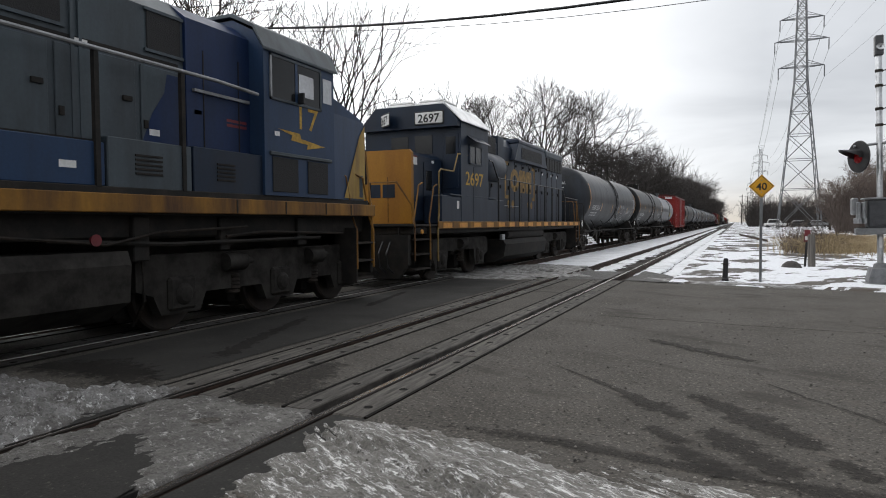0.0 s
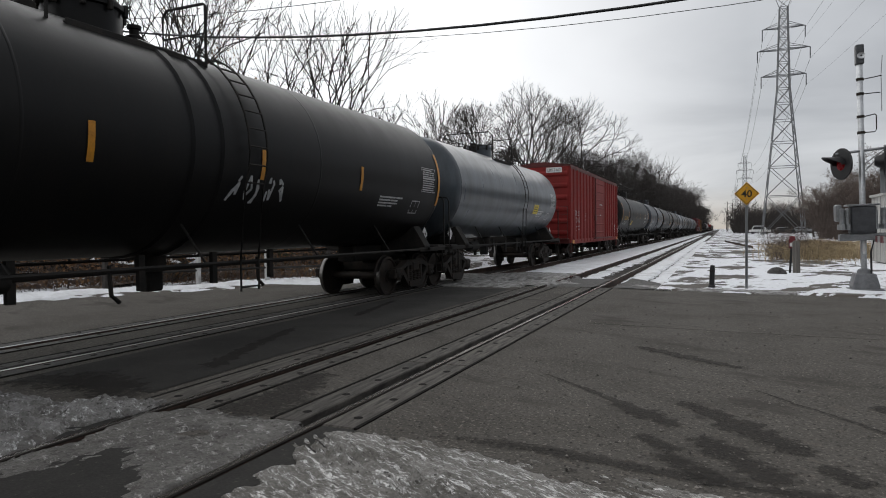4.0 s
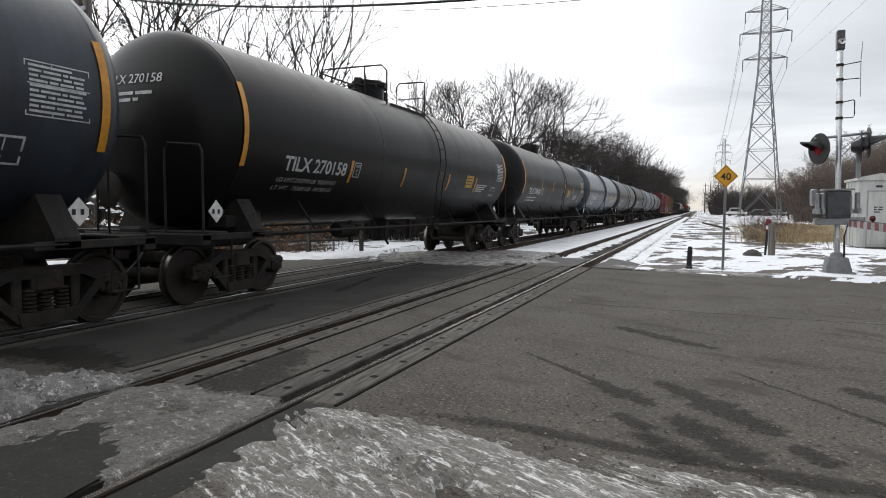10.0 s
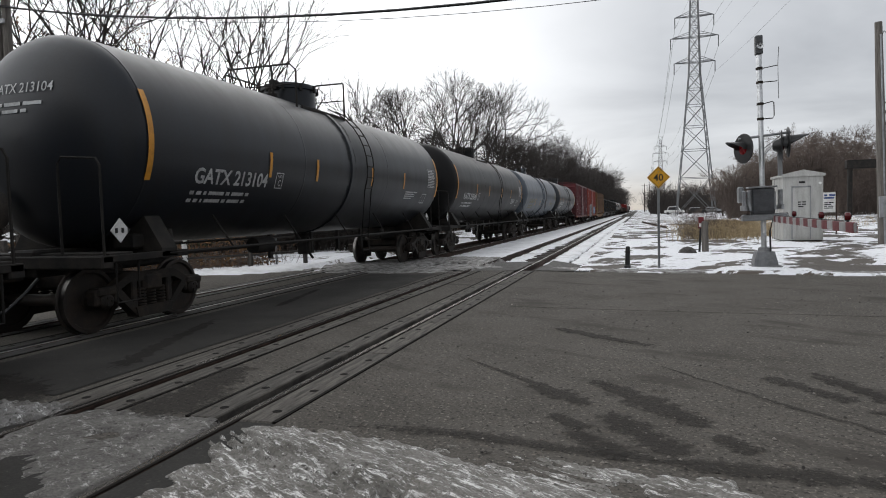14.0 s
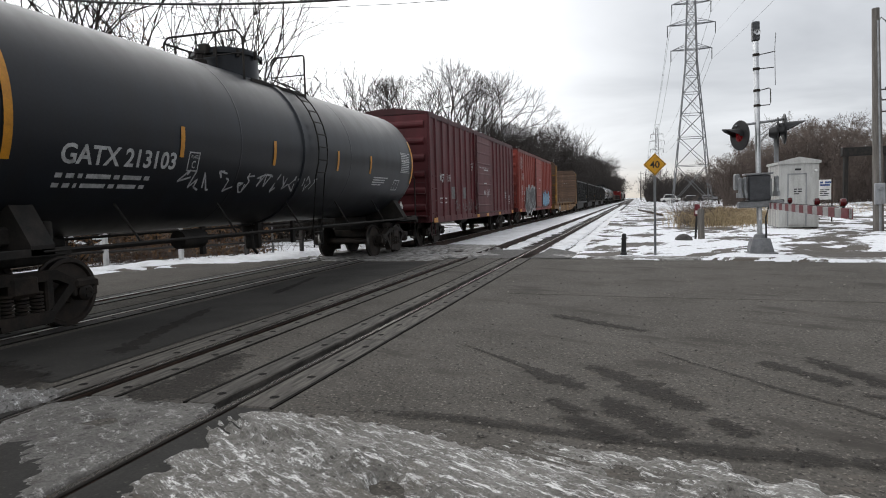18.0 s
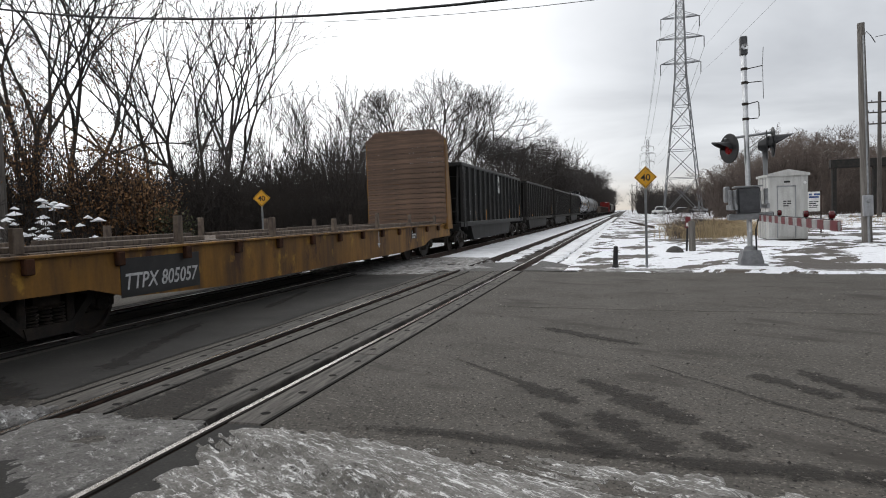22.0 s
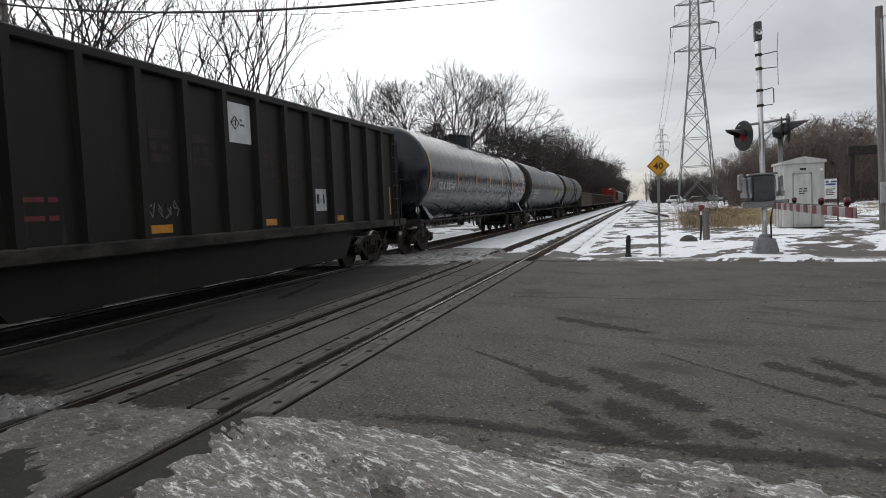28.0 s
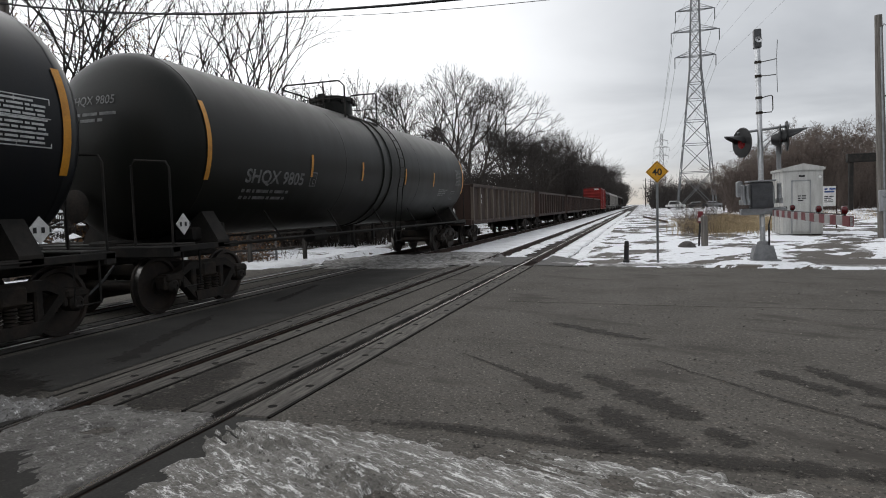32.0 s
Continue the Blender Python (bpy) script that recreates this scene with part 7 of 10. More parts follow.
P_DBL = paint("dark_blue_grey_tank_paint", (0.0320, 0.0400, 0.0544), 0.39, (0.0187, 0.0216, 0.0274), 0.5, spec=0.42)
P_BLU = paint("steel_blue_tank_paint", (0.0432, 0.0640, 0.0928), 0.33, (0.0259, 0.0302, 0.0360), 0.45, coat=0.15, spec=0.42)
P_DGR = paint("charcoal_tank_paint", (0.0171, 0.0203, 0.0262), 0.36, (0.0189, 0.0195, 0.0218), 0.42, spec=0.30)
P_GRY = paint("light_blue_grey_tank_paint", (0.0704, 0.0864, 0.1104), 0.37, (0.0403, 0.0490, 0.0619), 0.45, spec=0.42)
P_GLS = paint("glossy_black_tank_paint", (0.0058, 0.0092, 0.0160), 0.25, (0.0076, 0.0104, 0.0150), 0.4, coat=0.1, spec=0.40)
P_SAT = paint("satin_black_tank_paint", (0.0079, 0.0095, 0.0125), 0.34, (0.0107, 0.0109, 0.0118), 0.42, spec=0.24)
P_GRN = paint("greenish_black_tank_paint", (0.0085, 0.0095, 0.0079), 0.42, (0.0130, 0.0124, 0.0100), 0.42, spec=0.20)
blue_tarp = M("blue_tarp", (0.06, 0.30, 0.50), 0.5, second=(0.04, 0.22, 0.40), amount=0.4, scale=4, grain=20, bump=0.3)


def tarp(car, on, h, zc, strip):
    mb = MB()
    r = 1.515
    n, m = 14, 8
    vs, fs = [], []
    for i in range(n + 1):
        a = -0.62 + 1.24 * i / n
        for j in range(m + 1):
            y = -h - 0.5 + 1.15 * j / m * (1 - 0.15 * math.sin(i * 1.7))
            q = max(0.0, -h - y) / 0.69
            rr = r * math.sqrt(max(0.02, 1 - min(q, 0.98) ** 2))
            vs.append((rr * math.sin(a), y, zc + rr * math.cos(a) + 0.01))
    for i in range(n):
        for j in range(m):
            fs.append((i * (m + 1) + j, (i + 1) * (m + 1) + j, (i + 1) * (m + 1) + j + 1, i * (m + 1) + j + 1))
    part("tarpaulin", MB().add(vs, fs), blue_tarp, car, "bright blue tarpaulin patch over the tank end")


def side_pipes(car, on, h, zc, strip):
    """Two bent drain pipes and a small stencil on the long satin car."""
    for y in (4.55, 4.85):
        part("drain_pipe", MB().tube([on(y, 2.35, 0.03), on(y, 2.05, 0.03), on(y - 0.12, 1.7, 0.03), on(y - 0.42, 1.35, 0.03)], 0.02, 6), letter_grey, car, "pale bent drain pipe")
    bars(car, letter_w, -0.75, zc + 0.42, [(0.3, 0.22), (0.24, 0.2), (0.2, 0.26)], 0.045, 0.05, on)


def gas_marks(car, on, h, zc, strip):
    """Cargo stencil near the far end."""
    for k, line in enumerate(("LIQUEFIED", "PETROLEUM GAS")):
        lettering(car, line, letter_w, 5.55, 2.72 - 0.14 * k, 0.09, on, width=0.075 * len(line), bold=0.01)
    bars(car, letter_w, 5.6, 2.42, [(0.2, 0.5)], 0.09, 0.05, on)


def rust_streak(car, on, h, zc, strip):
    rust = M("rust_streak", (0.10, 0.055, 0.035), 0.8, second=(0.05, 0.035, 0.028), amount=0.5, scale=6, stretch=(1, 4, 0.4), grain=30, bump=0.1)
    for y in (-0.35, 0.15):
        part("rust_streak", strip(y, y + 0.16, zc - 0.7, zc + 1.1, 0.004, 8), rust, car, "rusty run-off streak", smooth=True, fix=False)


tank_car(31.71, 46.84, "slate-grey tank car with white stencils and chalky graffiti", P_ADM, "ADMX 26216", bands=1, refl_z=2.25, ladder_y=-0.4, spill=(0.1, 1.3, -1.0), graffiti=blocks(graf_grey, 0.65, 1.3, 3.9, 1.35, 5), top=(-1.35, 0.55), man=(0.0, 0.30, 0.24), mark_y=0.82, mark_w=1.9, refl=(0.208, 0.42, 0.594, 0.797))
tank_car(49.65, 65.21, "black tank car with white stencils and a raised centre band", P_BLK, "NATX 252089", bands=2, graffiti=scrawl(paint_white2, 0.4, 1.9, 1.3, 0.45, 2, 0.022), mark_y=0.95, mark_w=2.2, mark_z=1.92, refl=(0.191, 0.38, 0.57, 0.76), man=(-0.75, 0.5, 0.40), top=(-1.9, 0.6))
tank_car(67.0, 78.01, "short blue-grey tank car with a yellow notice plate", P_SIL, "", placard=(2.4, plac_y), stripe=False, r=1.46, ladder_y=0.6, end_mark=False, man=(-0.15, 0.45, 0.36))
tank_car(98.13, 115.62, "long black tank car with yellow stencils", P_BLK2, "UTLX 955038", letter_y, placard=(-2.85, plac_y), refl=(0.2, 0.464, 0.604, 0.806), refl_z=2.62, ladder_y=-5.5, plac_z=-0.30, top=(-4.1, 2.0), man=(0.35, 0.62, 0.52), near_rail=(-4.1, 1.95), lines=("LD LMT 163000 LB  73950 KG", "LT WT  100000 LB  45350 KG"), mark_z=2.2, extra=gas_marks)
tank_car(118.7, 132.2, "dark blue-grey tank car with white stencils", P_DBL, "GATX 213118", bands=1, spill=(0.0, 0.7, -0.7), man=(-0.2, 0.60, 0.44), mark_y=0.84, mark_w=2.0, refl=(0.22, 0.355, 0.579, 0.77), ladder_y=-0.6)
tank_car(134.66, 148.77, "black tank car with white stencils and a yellow notice", P_BLK, "TILX 270158", refl=(0.236, 0.413, 0.618, 0.783), man=(-0.3, 0.42, 0.42), top=(-1.0, 1.3), lines=("LD LMT 210700 LB  95550 KG", "LT WT   75300 LB  34150 KG"), refl_z=2.2, placard=(3.4, letter_y))
tank_car(151.62, 165.59, "black tank car with a blue tarpaulin over its end", P_BLK, "TILX 270426", extra=tarp, man=(-0.1, 0.42, 0.42), top=(-1.0, 0.75), refl=(0.22, 0.39, 0.59, 0.764), placard=(2.52, letter_y), mark_y=0.95)
tank_car(168.22, 182.35, "steel-blue tank car with white stencils and dark centre bands", P_BLU, "TILX 270448", bands=1, spill=(0.0, 1.2, -0.9), extra=rust_streak, ladder_y=-0.3, man=(-0.3, 0.5, 0.42), top=(-1.2, 0.7), mark_y=0.95, mark_w=1.9, refl=(0.197, 0.343, 0.57, 0.76), refl_z=2.4, placard=(3.27, letter_y))
tank_car(185.08, 198.48, "charcoal tank car with white stencils", P_DGR, "GATX 213104", bands=1, spill=(0.0, 0.4, -0.8), man=(-0.15, 0.62, 0.44), top=(-1.4, 1.0), mark_y=1.02, refl=(0.233, 0.369, 0.589, 0.765))
tank_car(201.14, 215.0, "black tank car with bold white stencils", P_BLK, "NATX 253045", man=(-0.15, 0.5, 0.42))
tank_car(217.06, 231.09, "light blue-grey tank car with faded yellow stencils", P_GRY, "UTLX 643979", letter_old, bands=2, small=letter_old, seam_tape=False, refl_z=2.2, ladder_y=0.64, spill=(-0.5, 0.35, -0.8), man=(-0.75, 0.40, 0.36), top=(-1.0, 1.0), mark_y=1.15, refl=(0.252, 0.409, 0.598, 0.76))
tank_car(233.98, 247.3, "charcoal tank car with a chalked scrawl along its side", P_DGR, "GATX 213103", bands=1, man=(-0.35, 0.64, 0.44), top=(-1.1, 1.3), mark_y=0.73, mark_w=2.03, refl=(0.215, 0.411, 0.616, 0.759), ladder_y=0.6, graffiti=scrawl(paint_white2, -3.75, 1.72, 4.5, 0.42, 5, 0.016, 15))
tank_car(378.87, 396.81, "glossy black pressure tank car with white stencils", P_GLS, "TILX 306248", gloss_jacket=True, r=1.60, zc=2.67, placard=(6.0, red_notice), man=(-0.15, 0.72, 0.46), top=(-1.1, 5.3), near_rail=(1.1, 4.8), long_rail=(), lines=("163100 LB  74000 KG", " 99900 LB  45300 KG"), refl=(0.189, 0.339, 0.488, 0.634, 0.782), mark_y=1.0, ladder_y=4.26)
tank_car(399.58, 416.8, "long satin black tank car with white stencils", P_SAT, "TILX 301133", r=1.60, zc=2.67, dome="dark", man=(-0.05, 0.62, 0.56), top=(-0.95, 1.6), brackets=(-0.85, 0.65, 2.0), long_rail=((-7.6, -2.1), (2.3, 5.2)), ladder_y=None, refl=(0.17, 0.342, 0.515, 0.68, 0.834), refl_z=2.6, placard=(3.6, plac_y), plac_z=0.07, mark_y=0.9, extra=side_pipes)
tank_car(419.51, 434.98, "greenish-black tank car with grey stencils", P_GRN, "SHQX 9805", letter_grey, bands=2, small=letter_grey, man=(-0.15, 0.55, 0.43))


def corrugated_end(car, mat, y, s, half, z0, z1, ribs=6):
    mb = MB().box(-half, half, min(y, y - s * 0.06), max(y, y - s * 0.06), z0, z1)
    part("end_wall", mb, mat, car, "ribbed steel end")
    for k in range(ribs):
        z = z0 + (z1 - z0) * (k + 0.6) / (ribs + 0.2)
        part("end_rib", MB().prism([(y, z - 0.13), (y + s * 0.07, z - 0.06), (y + s * 0.08, z), (y + s * 0.07, z + 0.06), (y, z + 0.13)], "x", -half + 0.12, half - 0.12), mat, car, smooth=False)


def box_car(F, R, label, mat, dark, left, right, plate, tags=None, plug=True, end_plate=True):
    L = R - F
    h = L / 2
    car = new_car("box_car", label, (F + R) / 2, "box car")
    W, z0, z1 = 1.46, 0.88, 4.52
    face = W + 0.04
    for s in (-1, 1):
        part("side_wall", MB().box(min(s * (W - 0.05), s * W), max(s * (W - 0.05), s * W), -h + 0.02, h - 0.02, z0, z1), mat, car, "painted steel side")
    part("floor", MB().box(-W + 0.06, W - 0.06, -h + 0.08, h - 0.08, 1.0, 1.12), under_m, car)
    for s in (-1, 1):
        corrugated_end(car, mat, s * h, s, W - 0.02, 1.02, 4.50)
    roof = MB().prism([(-W - 0.03, z1), (W + 0.03, z1), (W + 0.03, z1 + 0.05), (0.3, z1 + 0.22), (-0.3, z1 + 0.22), (-W - 0.03, z1 + 0.05)], "y", -h, h)
    part("roof", roof, dark, car, "low-pitched steel roof", smooth=False)
    for k in range(14):
        y = -h + 0.6 + (L - 1.2) * k / 13
        part("roof_rib", MB().prism([(-W - 0.02, z1 + 0.05), (W + 0.02, z1 + 0.05), (W + 0.02, z1 + 0.09), (0.3, z1 + 0.26), (-0.3, z1 + 0.26), (-W - 0.02, z1 + 0.09)], "y", y - 0.05, y + 0.05), dark, car, smooth=False)
    for sx in (-1, 1):
        x0, x1 = min(sx * W, sx * (W + 0.04)), max(sx * W, sx * (W + 0.04))
        part("top_chord", MB().box(x0, x1, -h, h, z1 - 0.13, z1, 0.01), dark, car)
        part("side_sill", MB().box(x0, x1, -h + 0.5, h - 0.5, z0 - 0.06, z0 + 0.16, 0.01), mat, car)
        ys = [-h + 0.05] + [-h + 0.75 + k * 0.83 for k in range(7)] + [1.72 + k * 0.83 for k in range(7)] + [h - 0.05]
        ys = [y for y in ys if y < -1.5 or y > 1.68]
        for y in ys:
            part("side_post", MB().prism([(W if sx > 0 else -W, y - 0.085), (sx * (W + 0.055), y - 0.05), (sx * (W + 0.055), y + 0.05), (W if sx > 0 else -W, y + 0.085)], "z", z0, z1 - 0.1), mat, car, smooth=False)
        # door with its corrugations, tracks and locking bars
        dr = part("door", MB().box(min(sx * W, sx * (W + 0.065)), max(sx * W, sx * (W + 0.065)), -1.42, 1.62, 1.06, 4.38, 0.012), mat, car, "plug door")
        for k in range(7):
            z = 1.35 + k * 0.46
            part("door_rib", MB().prism([(sx * (W + 0.065), z - 0.045), (sx * (W + 0.095), z - 0.02), (sx * (W + 0.095), z + 0.02), (sx * (W + 0.065), z + 0.045)], "y", -1.0, 1.55), mat, dr, smooth=False)
        for y in (-1.36, -1.16):
            part("lock_rod", MB().tube([(sx * (W + 0.10), y, 0.98), (sx * (W + 0.10), y, 4.36)], 0.022, 6), dark, dr)
        part("lock_gear", MB().box(min(sx * (W + 0.06), sx * (W + 0.14)), max(sx * (W + 0.06), sx * (W + 0.14)), -1.36, -1.05, 2.0, 2.32, 0.02), dark, dr)
        part("lower_track", MB().box(min(sx * W, sx * (W + 0.10)), max(sx * W, sx * (W + 0.10)), -1.55, 4.6, 0.98, 1.05, 0.01), dark, car)
        part("upper_track", MB().box(min(sx * W, sx * (W + 0.08)), max(sx * W, sx * (W + 0.08)), -1.5, 4.4, 4.38, 4.43, 0.01), dark, car)
    # grab irons beside the corners
    for y in (-h + 0.38, h - 0.38):
        for k in range(4):
            z = 1.16 + 0.42 * k
            part("grab_iron", MB().tube([(W, y - 0.22, z), (face + 0.03, y - 0.22, z), (face + 0.03, y + 0.22, z), (W, y + 0.22, z)], 0.012, 6), mat, car)
    ladder(car, dark, 1.15, -h - 0.10, 0.95, 2.6, axis="x")
    ladder(car, dark, -1.15, -h - 0.10, 0.95, 4.5, axis="x")
    part("end_step", MB().box(-1.4, 1.4, -h - 0.32, -h - 0.05, 1.05, 1.10, 0.01), dark, car, "crossover platform")
    on = lambda u, v, off=0.0: (W + 0.061 + off, u, v)
    on2 = lambda u, v, off=0.0: (W + 0.006 + off, u, v)
    lettering(car, left[0], letter_w, -h + 0.87 + 0.17 * (len(left[0]) == 3), 2.18 + 0.1 * (len(left[0]) == 3), 0.26, on, width=0.40 if len(left[0]) == 2 else 0.5)
    lettering(car, left[1], letter_w, -h + 0.98, 1.85, 0.26, on, width=0.32)
    lettering(car, right[0], letter_w, -h + 1.60 + 0.3 * (len(right[0]) > 1), 2.18 + 0.1 * (len(right[0]) > 1), 0.26, on, width=0.19 if len(right[0]) == 1 else 0.43)
    lettering(car, right[1], letter_w, -h + 1.61, 1.85, 0.26, on, width=0.34)
    if end_plate:
        for k, line in enumerate(("LD LMT", "LT WT")):
            lettering(car, line, letter_w, -h + 0.98, 1.60 - 0.16 * k, 0.075, on, width=0.055 * len(line), bold=0.0)
        # framed clearance plate mark in the middle of the panel
        for u0, u1, v0, v1 in ((-0.15, 0.15, 2.34, 2.355), (-0.15, 0.15, 1.985, 2.0), (-0.15, -0.135, 2.0, 2.34), (0.135, 0.15, 2.0, 2.34)):
            part("plate_frame", MB().box(W + 0.001, W + 0.004, -3.72 + u0, -3.72 + u1, v0, v1), letter_w, car, smooth=False)
        lettering(car, "PLATE", letter_w, -3.83, 2.24, 0.06, on2, width=0.22, bold=0.0)
        lettering(car, "C", letter_w, -3.79, 2.04, 0.15, on2, width=0.13)
    else:
        bars(car, letter_w, -h + 1.02, 1.64, [(0.08, 0.16), (), (0.06, 0.14)], 0.05, 0.025, on)
    bars(car, letter_w, -h + 1.62, 1.64, [(0.24,), (), (0.24,)], 0.05, 0.025, on)
    bars(car, letter_w, h - 1.6, 1.75, [(0.1, 0.3), (0.3,), (0.16, 0.14), (0.3,), (0.2,)], 0.05, 0.05, on)
    bars(car, letter_w, 0.1, 2.9, [(0.9,), (), (), (), (), (), (0.5,)], 0.05, 0.05, lambda u, v: (W + 0.103, u, v))
    if not end_plate:
        lettering(car, "CLOSE AND LOCK DOOR BEFORE MOVING CAR", letter_w, -0.76, 2.98, 0.07, lambda u, v: (W + 0.104, u, v), width=1.75, bold=0.0)
        for k, line in enumerate(("SECURITY", "DEVICE", "ONLY")):
            lettering(car, line, letter_w, -2.13, 3.05 - 0.13 * k, 0.085, on, width=0.062 * len(line), bold=0.0)
    if end_plate:
        part("end_plate", MB().box(0.35, 1.1, -h - 0.1, -h - 0.086, 4.22, 4.46), white_paint, car, "white number plate on the end")
        v, f = text_shape(plate, 0.01)
        w = max(p[0] for p in v)
        part("end_lettering", MB().add([(0.40 + p[0] * 0.65 / w, -h - 0.102, 4.27 + p[1] * 0.14) for p in v], f), sign_black, car, smooth=False, fix=False)
    pl = part("stencil_panel", MB().box(W + 0.002, W + 0.012, h - 2.45, h - 1.95, 1.62, 2.02), black_p, car, "black lube stencil panel", smooth=False)
    bars(pl, letter_w, h - 2.40, 1.90, [(0.18, 0.18), (0.18, 0.18), (0.3,)], 0.06, 0.05, lambda u, v: (W + 0.014, u, v))
    for y in (-h + 0.45, h - 0.5) if end_plate else (-h + 0.45, -0.95, 0.88, 3.68, h - 0.5):
        part("reflector", MB().box(W + 0.062, W + 0.066, y - 0.22, y + 0.22, 0.84, 1.0), stripe_y, car, "amber reflective strip", smooth=False)
    for s in (-1, 1):
        part("centre_sill", MB().box(-0.18, 0.18, min(0, s * (h + 0.3)), max(0, s * (h + 0.3)), 0.72, 1.0, 0.02), under_m, car)
        part("end_sill", MB().box(-1.45, 1.45, min(s * (h - 0.05), s * (h + 0.08)), max(s * (h - 0.05), s * (h + 0.08)), 0.85, 1.06, 0.02), dark, car)
        truck(car, s * (h - 1.75))
        coupler(car, s * (h + 0.15), s)
        for sx in (-1, 1):
            part("step", MB().tube([(sx * 1.45, s * (h - 0.15), 0.9), (sx * 1.45, s * (h - 0.15), 0.42), (sx * 1.45, s * (h - 0.55), 0.42), (sx * 1.45, s * (h - 0.55), 0.9)], 0.018, 6), dark, car, "sill step")
    part("brake_rigging", MB().lathe([(0, -0.6), (0.18, -0.6), (0.18, 0.4), (0, 0.4)], "y", (0.75, -1.0, 0.78), 12).box(-1.0, 1.0, 1.5, 1.6, 0.7, 0.8).tube([(0.3, -5, 0.7), (0.3, 5, 0.72)], 0.03, 5), under_m, car)
    if tags:
        tags(car, on2, h)
    return car


def bubble(car, on, y, z, w, hgt, fill, line, seed, n=5):
    """A sprayed piece: fat rounded letter forms with an outline."""
    rng = random.Random(seed)
    for k in range(n):
        cx = y + w * (k + 0.5) / n
        cy = z + hgt / 2 + rng.uniform(-0.08, 0.08) * hgt
        rad = [rng.uniform(0.72, 1.28) for _ in range(11)]
        def ring(kk, off):
            pts = []
            for i, q in enumerate(rad):
                a = 2 * math.pi * i / 11
                box = min(1.35, 1.0 / max(abs(math.cos(a)), abs(math.sin(a))))
                pts.append(on(cx + math.cos(a) * q * box * w / n * 0.52 * kk, cy + math.sin(a) * q * box * hgt * 0.44 * kk, off))
            return pts
        part("graffiti", MB().add(ring(1.14, 0.002 + 0.0008 * k), [tuple(range(11))]), line, car, "outline of a sprayed letter", smooth=False, fix=False)
        part("graffiti", MB().add(ring(0.92, 0.008 + 0.0008 * k), [tuple(range(11))]), fill, car, "filled sprayed letter", smooth=False, fix=False)
        for q in range(4):
            u, v = cx + rng.uniform(-0.36, 0.36) * w / n, cy + rng.uniform(-0.32, 0.25) * hgt
            du, dv, t = rng.uniform(-0.16, 0.22), rng.uniform(0.10, 0.34) * hgt, rng.uniform(0.025, 0.06)
            part("graffiti", MB().add([on(u - t, v, 0.014), on(u + t, v - 0.03, 0.014), on(u + du + t * 0.4, v + dv, 0.014), on(u + du - t * 0.6, v + dv * 0.9, 0.014)], [(0, 1, 2, 3)]), line if q % 2 else paint_white2, car, "sprayed stroke", smooth=False, fix=False)


def tags_lrs(car, on, h):
    o = lambda u, v, off=0.0: on(u, v, off + 0.062)
    bubble(car, o, -5.5, 0.74, 4.3, 1.62, graf_black, graf_grey, 3, 5)
    bubble(car, o, 2.2, 1.0, 3.6, 1.2, graf_blue, graf_black, 7, 6)
    scrawl(paint_white2, -6.65, 2.66, 0.55, 0.55, 12, 0.014, 5)(car, lambda u, v, off=0: o(u, v, off), h, 0)
    scrawl(paint_white2, -h + 0.5, 3.2, 0.9, 1.0, 8, 0.02, 3)(car, lambda u, v, off=0: o(u, v, off), h, 0)


def tags_mqt(car, on, h):
    o = lambda u, v, off=0.0: on(u, v, off + 0.062)
    for k in range(4):
        scrawl(letter_grey, -h + 2.9 + k * 1.05, 1.1, 0.8, 0.55, 20 + k, 0.014, 3)(car, lambda u, v, off=0: o(u, v, off), h, 0)
    scrawl(paint_white2, 0.59, 1.68, 0.55, 0.42, 31, 0.016, 4)(car, lambda u, v, off=0: (1.566, u, v), h, 0)
    part("round_mark", MB().lathe([(0.085, 1.566), (0.105, 1.567)], "x", (0, 0.2, 1.92), 20), letter_w, car, "white ring mark", smooth=False)
    for y in (-h + 2.68, -h + 4.42):
        part("paint_patch", MB().box(1.463, 1.468, y, y + 0.58, 1.65, 2.1), letter_grey, car, "blank painted-out patch", smooth=False)


P_RED = paint("oxide_red_car_paint", (0.245, 0.023, 0.021), 0.55, (0.165, 0.021, 0.018), 0.45, spec=0.2)
P_RED2 = paint("faded_red_car_paint", (0.26, 0.045, 0.032), 0.55, (0.17, 0.040, 0.030), 0.45)
P_MAR = paint("maroon_car_paint", (0.105, 0.018, 0.022), 0.5, (0.065, 0.015, 0.017), 0.45)
P_REDD = paint("dark_red_trim", (0.10, 0.020, 0.018), 0.55)
P_MARD = paint("dark_maroon_trim", (0.060, 0.013, 0.015), 0.55)
box_car(80.79, 95.54, "red ribbed steel box car with white stencils", P_RED, P_REDD, ("LR", "21"), ("S", "62"), "LRS 2162")
box_car(249.26, 264.58, "maroon ribbed box car with thin graffiti tags", P_MAR, P_MARD, ("MQT", ""), ("1159", ""), "MQT 1159", tags_mqt, end_plate=False)
box_car(266.41, 281.82, "faded red box car with large black and blue graffiti", P_RED2, P_REDD, ("LR", "21"), ("S", "46"), "LRS 2146", tags_lrs)


